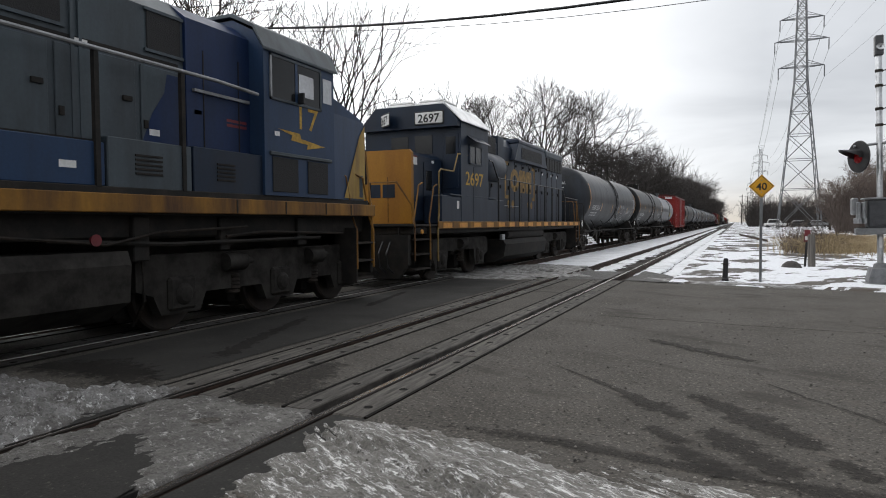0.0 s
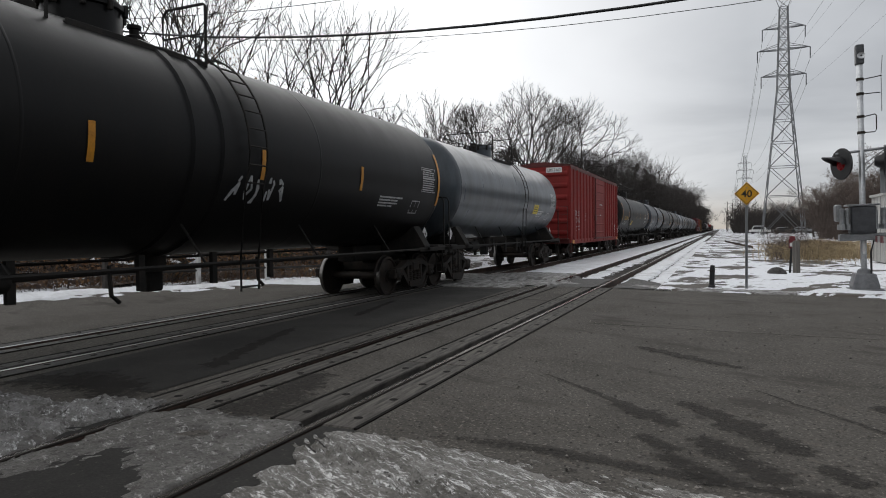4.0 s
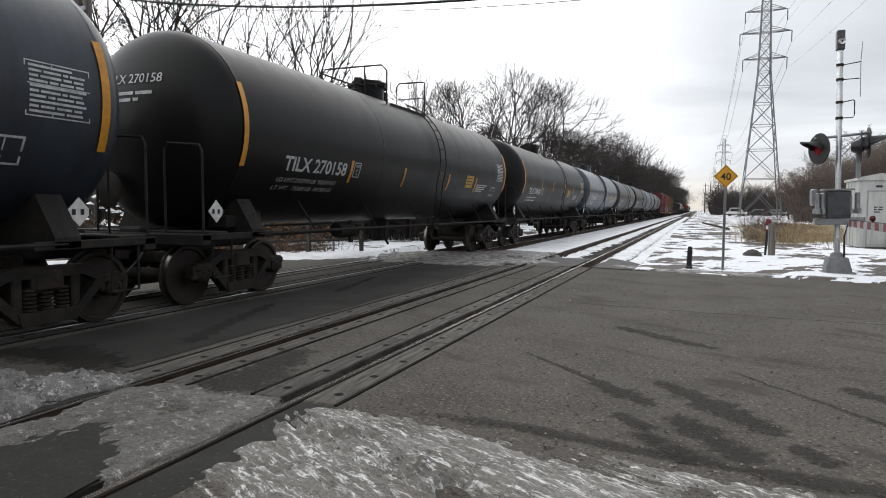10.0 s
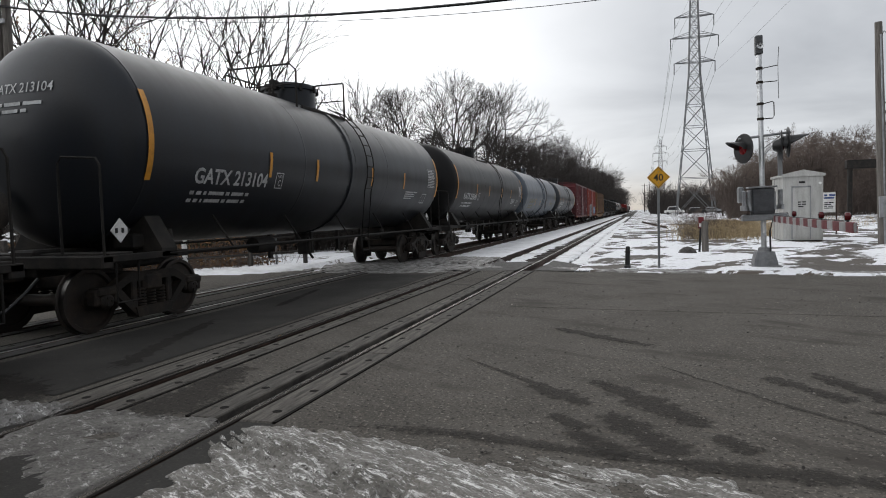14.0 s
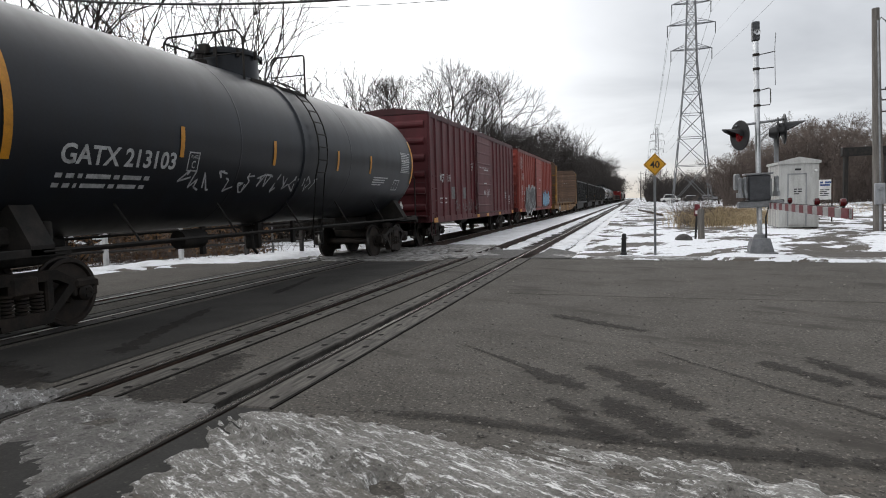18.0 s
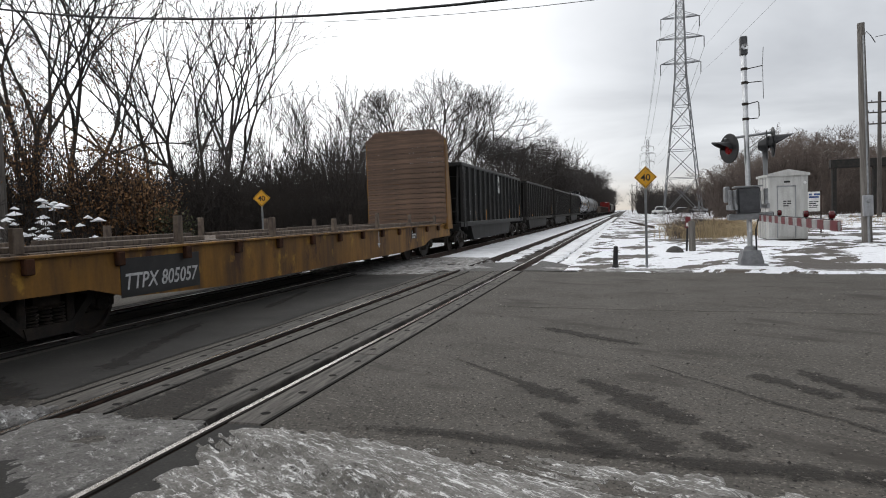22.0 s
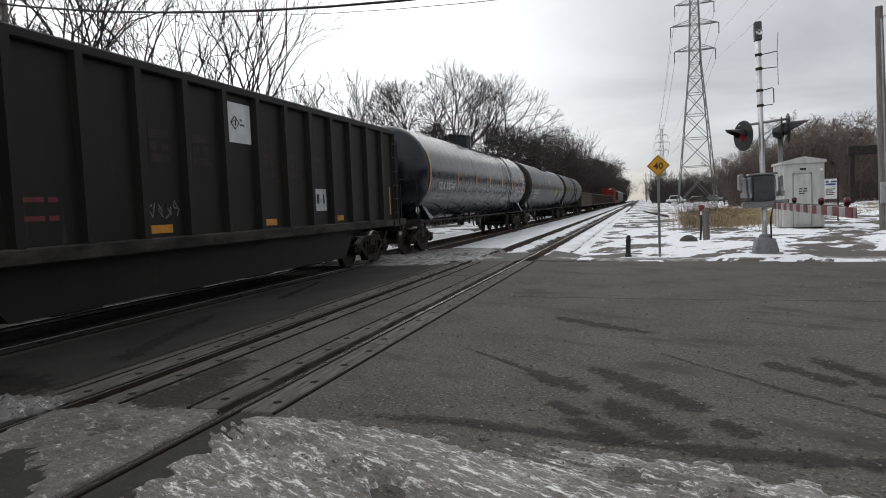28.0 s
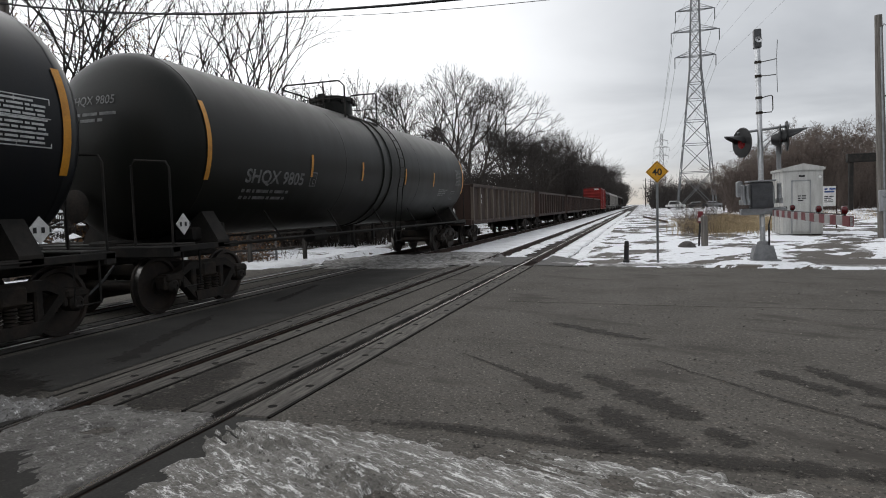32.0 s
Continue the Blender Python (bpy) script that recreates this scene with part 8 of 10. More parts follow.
# bulkhead flat car
P_YEL = paint("grimy_yellow_car_paint", (0.26, 0.125, 0.018), 0.6, (0.085, 0.045, 0.02), 0.5)
plank_m = M("weathered_bulkhead_planks", (0.155, 0.095, 0.062), 0.8, second=(0.085, 0.055, 0.040), amount=0.5, scale=3, stretch=(0.4, 2, 4), grain=40, bump=0.3, spread=0.18)
deck_m = M("weathered_deck_boards", (0.16, 0.125, 0.095), 0.85, second=(0.08, 0.06, 0.05), amount=0.5, scale=4, stretch=(0.5, 4, 1), grain=40, bump=0.3, spread=0.2)


chipped(P_YEL, (0.060, 0.026, 0.014), 1.6, 0.57, 0.09, (0.3, 1.2, 0.5), 0.7)
chipped(P_YEL, (0.36, 0.20, 0.03), 2.3, 0.58, 0.10, (0.3, 1.4, 1), 0.6)
rust_m = M("rust_bleed", (0.075, 0.030, 0.014), 0.85, second=(0.035, 0.018, 0.012), amount=0.5, scale=5, grain=30, bump=0.2, spec=0.2)


def flat_car(F, R):
    L = R - F
    h = L / 2
    car = new_car("bulkhead_flat_car", "empty yellow bulkhead flat car with a plank deck", (F + R) / 2, "flat car")
    for sx in (-1, 1):
        prof = [(-h, 1.18), (h, 1.18), (h, 0.72), (h - 2.5, 0.70), (h - 3.2, 0.52), (h - 5.5, 0.42), (-h + 5.5, 0.42), (-h + 3.2, 0.52), (-h + 2.5, 0.70), (-h, 0.72)]
        part("side_sill", MB().prism(prof, "x", min(sx * 1.40, sx * 1.45), max(sx * 1.40, sx * 1.45)), P_YEL, car, "fish-bellied yellow side sill", smooth=False)
        part("sill_flange", MB().box(min(sx * 1.40, sx * 1.52), max(sx * 1.40, sx * 1.52), -h, h, 1.16, 1.20, 0.008), P_YEL, car)
        for k in range(13):
            y = -h + 1.6 + (L - 3.2) * k / 12
            part("stake_pocket", MB().box(min(sx * 1.45, sx * 1.53), max(sx * 1.45, sx * 1.53), y - 0.07, y + 0.07, 0.97, 1.165, 0.015), rust_m, car, "rusty stake pocket")
            if k % 2 == (0 if sx > 0 else 1):
                part("stake", MB().box(min(sx * 1.30, sx * 1.38), max(sx * 1.30, sx * 1.38), y - 0.07, y + 0.07, 1.2, 1.52 + 0.06 * ((k * 7) % 3), 0.01), deck_m, car, "short timber stake")
    board = MB().box(-1.38, 1.38, 0, 0.235, 1.17, 1.225, 0.006).mesh("deck_board", deck_m)
    k = 0
    while -h + 0.5 + k * 0.245 < h - 0.6:
        part("deck_board", board, deck_m, car, at=pose(0, -h + 0.5 + k * 0.245, random.uniform(-0.006, 0.006)))
        k += 1
    part("centre_sill", MB().box(-0.35, 0.35, -h - 0.2, h + 0.2, 0.62, 1.15, 0.02), under_m, car)
    panel = part("number_panel", MB().box(1.451, 1.456, -6.95, -5.27, 0.52, 1.06), black_p, car, "black number panel", smooth=False)
    lettering(panel, "TTPX 805057", letter_w, -6.90, 0.63, 0.22, lambda u, v: (1.458, u + (v - 0.63) * 0.2, v), width=1.55, bold=0.025)
    for y0, y1 in ((-h + 0.7, h - 0.8),):
        for x in (-1.22, 1.12):
            y = y0
            while y < y1 - 1.5:
                ln = random.uniform(2.4, 4.6)
                part("deck_runner", MB().box(x - 0.10, x + 0.10, y, min(y + ln, y1), 1.225, 1.225 + random.uniform(0.06, 0.1), 0.012), deck_m, car, "long weathered deck timber", at=pose(random.uniform(-0.04, 0.04), 0, 0))
                y += ln + random.uniform(0.1, 0.7)
    for y in (5.4,):
        pl = part("stencil_panel", MB().box(1.451, 1.456, y, y + 0.5, 0.80, 1.08), black_p, car, "black stencil panel", smooth=False)
        bars(pl, letter_w, y + 0.05, 0.98, [(0.18, 0.18), (0.4,), (0.3,)], 0.045, 0.035, lambda u, v: (1.458, u, v))
    for s in (-1, 1):
        yb = s * (h - 0.62)
        # timber face towards the deck, framing on the outside
        plank = MB().box(-1.56, 1.56, -0.04, 0.04, 0.006, 0.186, 0.006).mesh("plank", plank_m)
        for r in range(18):
            z = 1.22 + r * 0.192
            if z < 4.3:
                part("plank", plank, plank_m, car, at=pose(random.uniform(-0.012, 0.012), yb - s * 0.1, z))
        part("cap_plank", MB().prism([(-1.56, 4.29), (1.56, 4.29), (1.18, 4.70), (-1.18, 4.70)], "y", yb - s * 0.1 - 0.04, yb - s * 0.1 + 0.04), plank_m, car, "clipped top planks", smooth=False)
        for sx in (-1, 1):
            part("bulkhead_post", MB().prism([(yb + s * 0.62, 1.0), (yb - s * 0.10, 1.0), (yb - s * 0.10, 4.42), (yb + s * 0.12, 4.42)], "x", min(sx * 1.50, sx * 1.60), max(sx * 1.50, sx * 1.60)), P_YEL, car, "tapered yellow end post", smooth=False)
        for x in (-0.7, 0.0, 0.7):
            part("bulkhead_stiffener", MB().prism([(yb + s * 0.5, 1.0), (yb - s * 0.05, 1.0), (yb - s * 0.05, 4.62), (yb + s * 0.10, 4.62)], "x", x - 0.045, x + 0.045), P_YEL, car, smooth=False)
        for z in (1.9, 2.75, 3.6):
            part("bulkhead_beam", MB().box(-1.52, 1.52, min(yb, yb + s * 0.14), max(yb, yb + s * 0.14), z - 0.05, z + 0.05, 0.01), P_YEL, car)
        part("top_cap", MB().prism([(-1.60, 4.32), (-1.18, 4.70), (1.18, 4.70), (1.60, 4.32), (1.60, 4.38), (1.20, 4.76), (-1.20, 4.76), (-1.60, 4.38)], "y", yb - 0.14, yb + 0.14), plank_m, car, "weathered top cap", smooth=False)
        ladder(car, P_YEL, 1.1, yb + s * 0.66, 1.0, 3.0, axis="x")
        part("end_sill", MB().box(-1.44, 1.44, min(s * (h - 0.1), s * (h + 0.12)), max(s * (h - 0.1), s * (h + 0.12)), 0.72, 1.18, 0.02), P_YEL, car)
        truck(car, s * (h - 2.2))
        coupler(car, s * (h + 0.15), s)
    part("white_arrow", MB().add([(1.458, 2.55, 1.12), (1.458, 2.60, 1.12), (1.458, 2.60, 0.80), (1.458, 2.68, 0.80), (1.458, 2.575, 0.66), (1.458, 2.47, 0.80), (1.458, 2.55, 0.80)], [(0, 1, 2, 3, 4, 5, 6)]), letter_w, car, "white stencilled arrow", smooth=False, fix=False)
    return car


flat_car(284.35, 304.3)

P_HOP = paint("black_hopper_paint", (0.011, 0.0115, 0.012), 0.5, (0.020, 0.018, 0.016), 0.42, spec=0.25)
P_HOP2 = paint("brown_black_hopper_paint", (0.015, 0.0135, 0.0125), 0.55, (0.023, 0.020, 0.0165), 0.42, spec=0.25)
chipped(P_HOP2, (0.045, 0.038, 0.029), 3.0, 0.61, 0.08, (1.5, 3.0, 0.22), 0.7)
P_SILL = M("dusty_hopper_sill", (0.062, 0.056, 0.049), 0.8, second=(0.022, 0.020, 0.018), amount=0.5, scale=2.5, stretch=(1, 0.6, 2), grain=30, bump=0.15, spec=0.2)


def hopper_car(F, R, label, mat, texts, light, flags, strips, n=15):
    L = R - F
    h = L / 2
    car = new_car("hopper_car", label, (F + R) / 2, "hopper car")
    W, zt, zs = 1.40, 3.70, 1.16
    for s in (-1, 1):
        part("side_sheet", MB().box(min(s * (W - 0.03), s * W), max(s * (W - 0.03), s * W), -h, h, zs, zt - 0.1), mat, car, "steel side sheet")
        part("top_chord", MB().box(min(s * (W - 0.06), s * (W + 0.10)), max(s * (W - 0.06), s * (W + 0.10)), -h, h, zt - 0.12, zt + 0.02, 0.02), mat, car)
        part("side_sill", MB().box(min(s * (W - 0.06), s * (W + 0.12)), max(s * (W - 0.06), s * (W + 0.12)), -h - 0.55, h + 0.55, zs - 0.14, zs + 0.06, 0.02), mat if mat is P_HOP else P_SILL, car)
        for k in range(n):
            y = -h + 0.06 + (L - 0.12) * k / (n - 1)
            part("side_stake", MB().prism([(s * W, y - 0.09), (s * (W + 0.11), y - 0.06), (s * (W + 0.11), y + 0.06), (s * W, y + 0.09)], "z", zs, zt - 0.1), mat, car, smooth=False)
    # dark sheet under the rim paints the inside's shade; then the sloped end sheets
    part("load", MB().add([(-W + 0.04, -h + 0.1, zt - 0.55), (W - 0.04, -h + 0.1, zt - 0.55), (W - 0.04, h - 0.1, zt - 0.5), (-W + 0.04, h - 0.1, zt - 0.5)], [(0, 1, 2, 3)]), under_m, car, "dark sheet painted as the shaded interior")
    for s in (-1, 1):
        part("slope_sheet", MB().prism([(s * h, zt - 0.02), (s * (h - 0.06), zt - 0.02), (s * (h - 2.3), 1.2), (s * (h - 2.24), 1.2)], "x", -W + 0.02, W - 0.02), mat, car, "sloping end sheet", smooth=False)
        part("end_chord", MB().box(-W - 0.08, W + 0.08, min(s * (h - 0.06), s * (h + 0.08)), max(s * (h - 0.06), s * (h + 0.08)), zt - 0.14, zt + 0.02, 0.02), mat, car)
        for sx in (-1, 1):
            part("end_brace", MB().tube([(sx * (W - 0.1), s * (h + 0.45), zs), (sx * (W - 0.1), s * (h - 0.05), zt - 0.1)], 0.045, 6), mat, car)
        part("end_sill", MB().box(-W - 0.05, W + 0.05, min(s * (h + 0.4), s * (h + 0.56)), max(s * (h + 0.4), s * (h + 0.56)), 0.86, 1.12, 0.02), mat, car)
        part("end_railing", MB().tube([(-W, s * (h + 0.5), 1.1), (-W, s * (h + 0.5), 2.2), (W, s * (h + 0.5), 2.2), (W, s * (h + 0.5), 1.1)], 0.022, 6).tube([(-W, s * (h + 0.5), 1.65), (W, s * (h + 0.5), 1.65)], 0.018, 5), mat, car)
        ladder(car, mat, W + 0.13, s * (h - 0.22), 0.9, 3.4)
        part("centre_sill", MB().box(-0.2, 0.2, min(0, s * (h + 0.7)), max(0, s * (h + 0.7)), 0.72, 1.05, 0.02), under_m, car)
        truck(car, s * (h - 1.05))
        coupler(car, s * (h + 0.5), s)
    part("brake_gear", MB().lathe([(0, -0.3), (0.17, -0.3), (0.17, 0.35), (0, 0.35)], "x", (0.2, -h + 0.35, 1.5), 12).box(-0.4, 0.1, -h + 0.1, -h + 0.5, 1.3, 1.7, 0.03), under_m, car)
    tub = MB().prism([(-h + 2.3, zs), (h - 2.3, zs), (h - 3.0, 0.36), (-h + 3.0, 0.36)], "x", -1.22, 1.22)
    part("belly_tub", tub, mat, car, "deep belly between the trucks", smooth=False)
    for k in range(4):
        y = (k - 1.5) * (L - 6.2) / 4
        part("chute_door", MB().box(-1.0, 1.0, y - 0.4, y + 0.4, 0.30, 0.36, 0.01), under_m, car)
    if texts[0][0][1] == "395":
        lettering(car, "395", letter_w, -0.2, 3.30, 0.2, lambda u, v: (u, -h - 0.012 + (zt - v) * 0.82, v), width=0.42, name="end_lettering")
    on = lambda u, v, off=0.0: (W + 0.006, u, v)
    ox = lambda u, v, off=0.0: (W + 0.113, u, v)
    pitch = (L - 0.12) / (n - 1)
    first, second = -h + 0.06 + pitch + 0.26, -h + 0.06 + 2 * pitch + 0.24
    for (s1, s2), m in texts:
        if len(s1) == 2:
            # letters and number split over two panels, load figures below
            lettering(car, s1, m, first, 2.40, 0.30, on, width=0.42)
            lettering(car, s2, m, first + 0.06, 2.05, 0.28, on, width=0.33)
            lettering(car, "MX", m, second, 2.40, 0.30, on, width=0.46)
            lettering(car, "43" if s2 == "14" else "57", m, second + 0.05, 2.05, 0.28, on, width=0.40)
            for k, (word, load) in enumerate((("LD LMT", "211400 LB"), ("LT WT", "52600 LB"))):
                lettering(car, word, red_paint, first - 0.08, 1.72 - 0.19 * k, 0.09, on, width=0.07 * len(word), bold=0.0)
                if s2 == "14":
                    lettering(car, load, red_paint, second - 0.08, 1.72 - 0.19 * k, 0.09, on, width=0.07 * len(load), bold=0.0)
            bars(car, red_paint, second + pitch - 0.1, 1.74, [(0.28, 0.14), (), (0.28, 0.14)], 0.06, 0.05, on)
        else:
            lettering(car, s1, m, -h + 2.25, 2.42, 0.26, on, width=0.5)
            lettering(car, s2, m, -h + 2.25, 2.05, 0.25, on, width=0.36)
            bars(car, light, -h + 1.15, 1.62, [(0.3, 0.2), (0.3, 0.16)], 0.06, 0.05, on)
    bars(car, light, h - 1.0, 1.62, [(0.2,), (0.16,), (0.2,)], 0.06, 0.05, on)
    for y0, y1, z0, z1 in flags:
        part("notice_plate", MB().box(W + 0.002, W + 0.008, y0, y1, z0, z1), white_paint, car, "white notice plate", smooth=False)
        part("notice_mark", MB().tube([(W + 0.011, y0 + (y1 - y0) * a, z0 + (z1 - z0) * c) for a, c in ((0.1, 0.5), (0.28, 0.66), (0.46, 0.5), (0.28, 0.34), (0.1, 0.5), (0.3, 0.56), (0.3, 0.42))], 0.012, 4), sign_black, car, "dark diamond mark")
        bars(car, letter_grey, y0 + (y1 - y0) * 0.5, z0 + (z1 - z0) * 0.56, [(0.07,), (0.14,)], 0.035, 0.05, lambda u, v: (W + 0.010, u, v))
    for y, z, wy, wz in strips:
        part("reflector", MB().box(W + 0.002, W + 0.007, y - wy / 2, y + wy / 2, z - wz / 2, z + wz / 2), stripe_y, car, "amber reflective strip", smooth=False)
    part("reflector", MB().box(W + 0.111, W + 0.115, h - 0.68, h - 0.62, 1.35, 2.1), stripe_y, car, "amber reflective strip", smooth=False)
    return car


def tags_hop(car, h, seed):
    scrawl(letter_grey, -2.3, 1.42, 0.65, 0.36, seed, 0.012, 4)(car, lambda u, v, off=0.0: (1.408, u, v), h, 0)


UPRIGHT = [(y, 1.49, 0.09, 0.5) for y in (-4.9, -2.6, 0.47, 2.38, 3.9)]
FLAT_S = [(y, 1.34, 0.46, 0.12) for y in (-4.7, -1.95, 0.8, 3.5)]
hopper_car(306.47, 321.67, "black ribbed coal hopper with white numbers", P_HOP, [(("MLMX", "395"), letter_w)], letter_w, ((0.30, 0.63, 2.62, 3.52), (0.66, 0.99, 2.62, 3.52)), UPRIGHT)
c2 = hopper_car(324.5, 340.11, "grimy black coal hopper with orange letters", P_HOP2, [(("ML", "14"), letter_o)], letter_o, (), FLAT_S)
tags_hop(c2, 7.8, 3)
hopper_car(342.31, 358.66, "rust-streaked black coal hopper", P_HOP2, [(("ML", "12"), letter_grey)], letter_grey, (), FLAT_S)
c4 = hopper_car(361.3, 376.07, "black coal hopper with orange letters and white notices", P_HOP2, [(("ML", "3"), letter_o)], letter_o, ((-0.28, 0.37, 2.76, 3.45),), [(y, 1.34, 0.46, 0.12) for y in (-5.0, -2.05, 0.86, 3.78)], 16)
tags_hop(c4, 7.4, 6)
hop_red = M("faded_red_lettering", (0.040, 0.014, 0.013), 0.7, second=(0.014, 0.012, 0.012), amount=0.55, scale=5, grain=30, bump=0.05)
for y in (-2.2, -1.25, 0.72, 1.7, 2.66, 3.65):
    bars(c4, hop_red, y, 2.55 + 0.12 * (y < 0), [(0.42,), (0.14, 0.14), (0.42,)], 0.13, 0.05, lambda u, v: (1.407, u, v), name="faded_lettering")
part("paint_patch", MB().box(1.402, 1.407, 2.62, 3.18, 1.52, 2.0), letter_w, c4, "scuffed white paint patch", smooth=False)
bars(c4, P_HOP, 2.74, 1.68, [(0.1, 0.07, 0.12)], 0.2, 0.05, lambda u, v: (1.409, u, v))

P_GON = paint("rusty_gondola_paint", (0.060, 0.036, 0.028), 0.75, (0.022, 0.018, 0.016), 0.5)
P_RIBL = paint("bleached_gondola_rib", (0.16, 0.13, 0.105), 0.75, (0.07, 0.05, 0.04), 0.5)
P_LGT = paint("pale_grey_hopper_paint", (0.30, 0.29, 0.27), 0.6, (0.18, 0.16, 0.14), 0.45)


def gondola(F, R, label, light):
    L = R - F
    h = L / 2
    car = new_car("gondola_car", label, (F + R) / 2, "gondola car")
    W, z0, z1 = 1.38, 1.0, 2.46
    for s in (-1, 1):
        part("side_sheet", MB().box(min(s * (W - 0.04), s * W), max(s * (W - 0.04), s * W), -h, h, z0, z1), P_GON, car)
        part("top_chord", MB().box(min(s * (W - 0.06), s * (W + 0.12)), max(s * (W - 0.06), s * (W + 0.12)), -h, h, z1 - 0.02, z1 + 0.12, 0.02), P_GON, car)
        part("side_sill", MB().box(min(s * W, s * (W + 0.1)), max(s * W, s * (W + 0.1)), -h, h, z0 - 0.12, z0 + 0.06, 0.02), P_GON, car)
        for k in range(14):
            y = -h + 0.1 + (L - 0.2) * k / 13
            part("side_stake", MB().prism([(s * W, y - 0.10), (s * (W + 0.11), y - 0.07), (s * (W + 0.11), y + 0.07), (s * W, y + 0.10)], "z", z0, z1), P_RIBL if light else P_GON, car, smooth=False)
        part("end_wall", MB().box(-W, W, min(s * h, s * (h - 0.08)), max(s * h, s * (h - 0.08)), z0 - 0.1, z1 + 0.1, 0.02), P_GON, car)
        part("end_sill", MB().box(-W - 0.05, W + 0.05, min(s * h, s * (h + 0.2)), max(s * h, s * (h + 0.2)), 0.85, 1.1, 0.02), P_GON, car)
        truck(car, s * (h - 1.6))
        coupler(car, s * (h + 0.15), s)
    part("floor", MB().box(-W + 0.05, W - 0.05, -h + 0.08, h - 0.08, 1.0, 1.1), under_m, car)
    bars(car, letter_w, -h + 1.6, 2.0, [(0.14, 0.1), (0.14, 0.1), (0.2,)], 0.16, 0.08, lambda u, v: (W + 0.004, u, v))
    return car


def covered_hopper(F, R, label, mat):
    L = R - F
    h = L / 2
    car = new_car("covered_hopper", label, (F + R) / 2, "hopper car")
    prof = [(-1.3, 1.3), (-1.5, 2.2), (-1.5, 3.8), (-1.2, 4.35), (0, 4.5), (1.2, 4.35), (1.5, 3.8), (1.5, 2.2), (1.3, 1.3)]
    part("body", MB().prism(prof, "y", -h + 0.6, h - 0.6), mat, car, "curved-side steel body", smooth=False)
    for k in range(9):
        y = -h + 0.8 + (L - 1.6) * k / 8
        part("side_rib", MB().prism([(1.5, y - 0.06), (1.56, y - 0.04), (1.56, y + 0.04), (1.5, y + 0.06)], "z", 1.5, 3.8), mat, car, smooth=False)
    part("running_board", MB().box(-0.5, 0.5, -h, h, 4.52, 4.58), under_m, car)
    part("side_sill", MB().box(-1.5, 1.5, -h, h, 1.05, 1.3, 0.03), under_m, car)
    for k in (-1, 0, 1):
        part("discharge_chute", MB().prism([(k * 4 - 1.6, 1.1), (k * 4 + 1.6, 1.1), (k * 4 + 0.5, 0.45), (k * 4 - 0.5, 0.45)], "x", -1.0, 1.0), mat, car, smooth=False)
    for s in (-1, 1):
        truck(car, s * (h - 1.6))
        coupler(car, s * (h + 0.1), s)
    return car


p = 436.78
for i in range(5):
    gondola(p, p + 16.4, "rusty ribbed gondola with bleached stakes" if i == 0 else "rusty dark steel gondola car", i == 0)
    p += 18.2
box_car(p, p + 15.3, "red box car far back in the train", P_RED, P_REDD, ("LR", "21"), ("S", "58"), "LRS 2158")
p += 17.3
for i, (lab, mt) in enumerate([("dark covered hopper far back in the train", P_HOP2), ("pale grey covered hopper far back in the train", P_LGT), ("pale grey covered hopper far back in the train", P_LGT),
                               ("pale grey covered hopper far back in the train", P_LGT), ("dark covered hopper far back in the train", P_HOP2), ("rusty covered hopper far back in the train", P_GON), ("dark covered hopper far back in the train", P_HOP2)]):
    covered_hopper(p, p + 16.6, lab, mt)
    p += 18.4


# ---------------------------------------------------------------- locomotives
L_DEEP = paint("deep_blue_locomotive_paint", (0.010, 0.026, 0.085), 0.45, (0.011, 0.022, 0.055), 0.42, spec=0.25)
L_BLUE = paint("navy_locomotive_paint", (0.0085, 0.019, 0.040), 0.42, (0.012, 0.018, 0.030), 0.42, spec=0.3)
L_BLUE2 = paint("blue_locomotive_paint", (0.018, 0.045, 0.105), 0.42, (0.018, 0.036, 0.074), 0.42, spec=0.3)
L_GREY = paint("slate_locomotive_grey", (0.060, 0.080, 0.095), 0.5, (0.038, 0.046, 0.054), 0.5, spec=0.4)
L_YEL = paint("locomotive_yellow", (0.42, 0.27, 0.05), 0.5, (0.20, 0.12, 0.035), 0.42)
L_CREAM = paint("pale_nose_yellow", (0.48, 0.38, 0.20), 0.5, (0.34, 0.24, 0.10), 0.42)
L_ORA = paint("locomotive_orange", (0.36, 0.165, 0.018), 0.45, (0.26, 0.11, 0.015), 0.42)
L_SILL = paint("stained_sill_yellow", (0.30, 0.145, 0.020), 0.6, (0.075, 0.036, 0.016), 0.55)
L_RAIL = paint("ochre_handrail_paint", (0.30, 0.21, 0.07), 0.5, (0.16, 0.10, 0.035), 0.45)
L_TRK = M("dusty_truck_casting", (0.040, 0.037, 0.033), 0.8, second=(0.016, 0.014, 0.013), amount=0.45, scale=3, grain=30, bump=0.25, spec=0.2)
dark_glass = M("dark_cab_glass", (0.008, 0.009, 0.010), 0.12, second=(0.012, 0.013, 0.014), grain=10, bump=0, spec=0.3)
grille_m = M("black_radiator_mesh", (0.008, 0.008, 0.009), 0.7, second=(0.016, 0.015, 0.015), amount=0.4, scale=6, grain=60, grain_amount=0.4, bump=0.6)
chrome = M("chromed_lamp_bowl", (0.6, 0.6, 0.6), 0.15, 1.0, second=(0.4, 0.4, 0.4), grain=20, bump=0)
# opaque pale pane: sky light seen through the cab, put into the colour
sky_pane = M("pale_sky_pane", (0.55, 0.56, 0.58), 0.1, second=(0.45, 0.45, 0.47), grain=20, bump=0, coat=0.6)


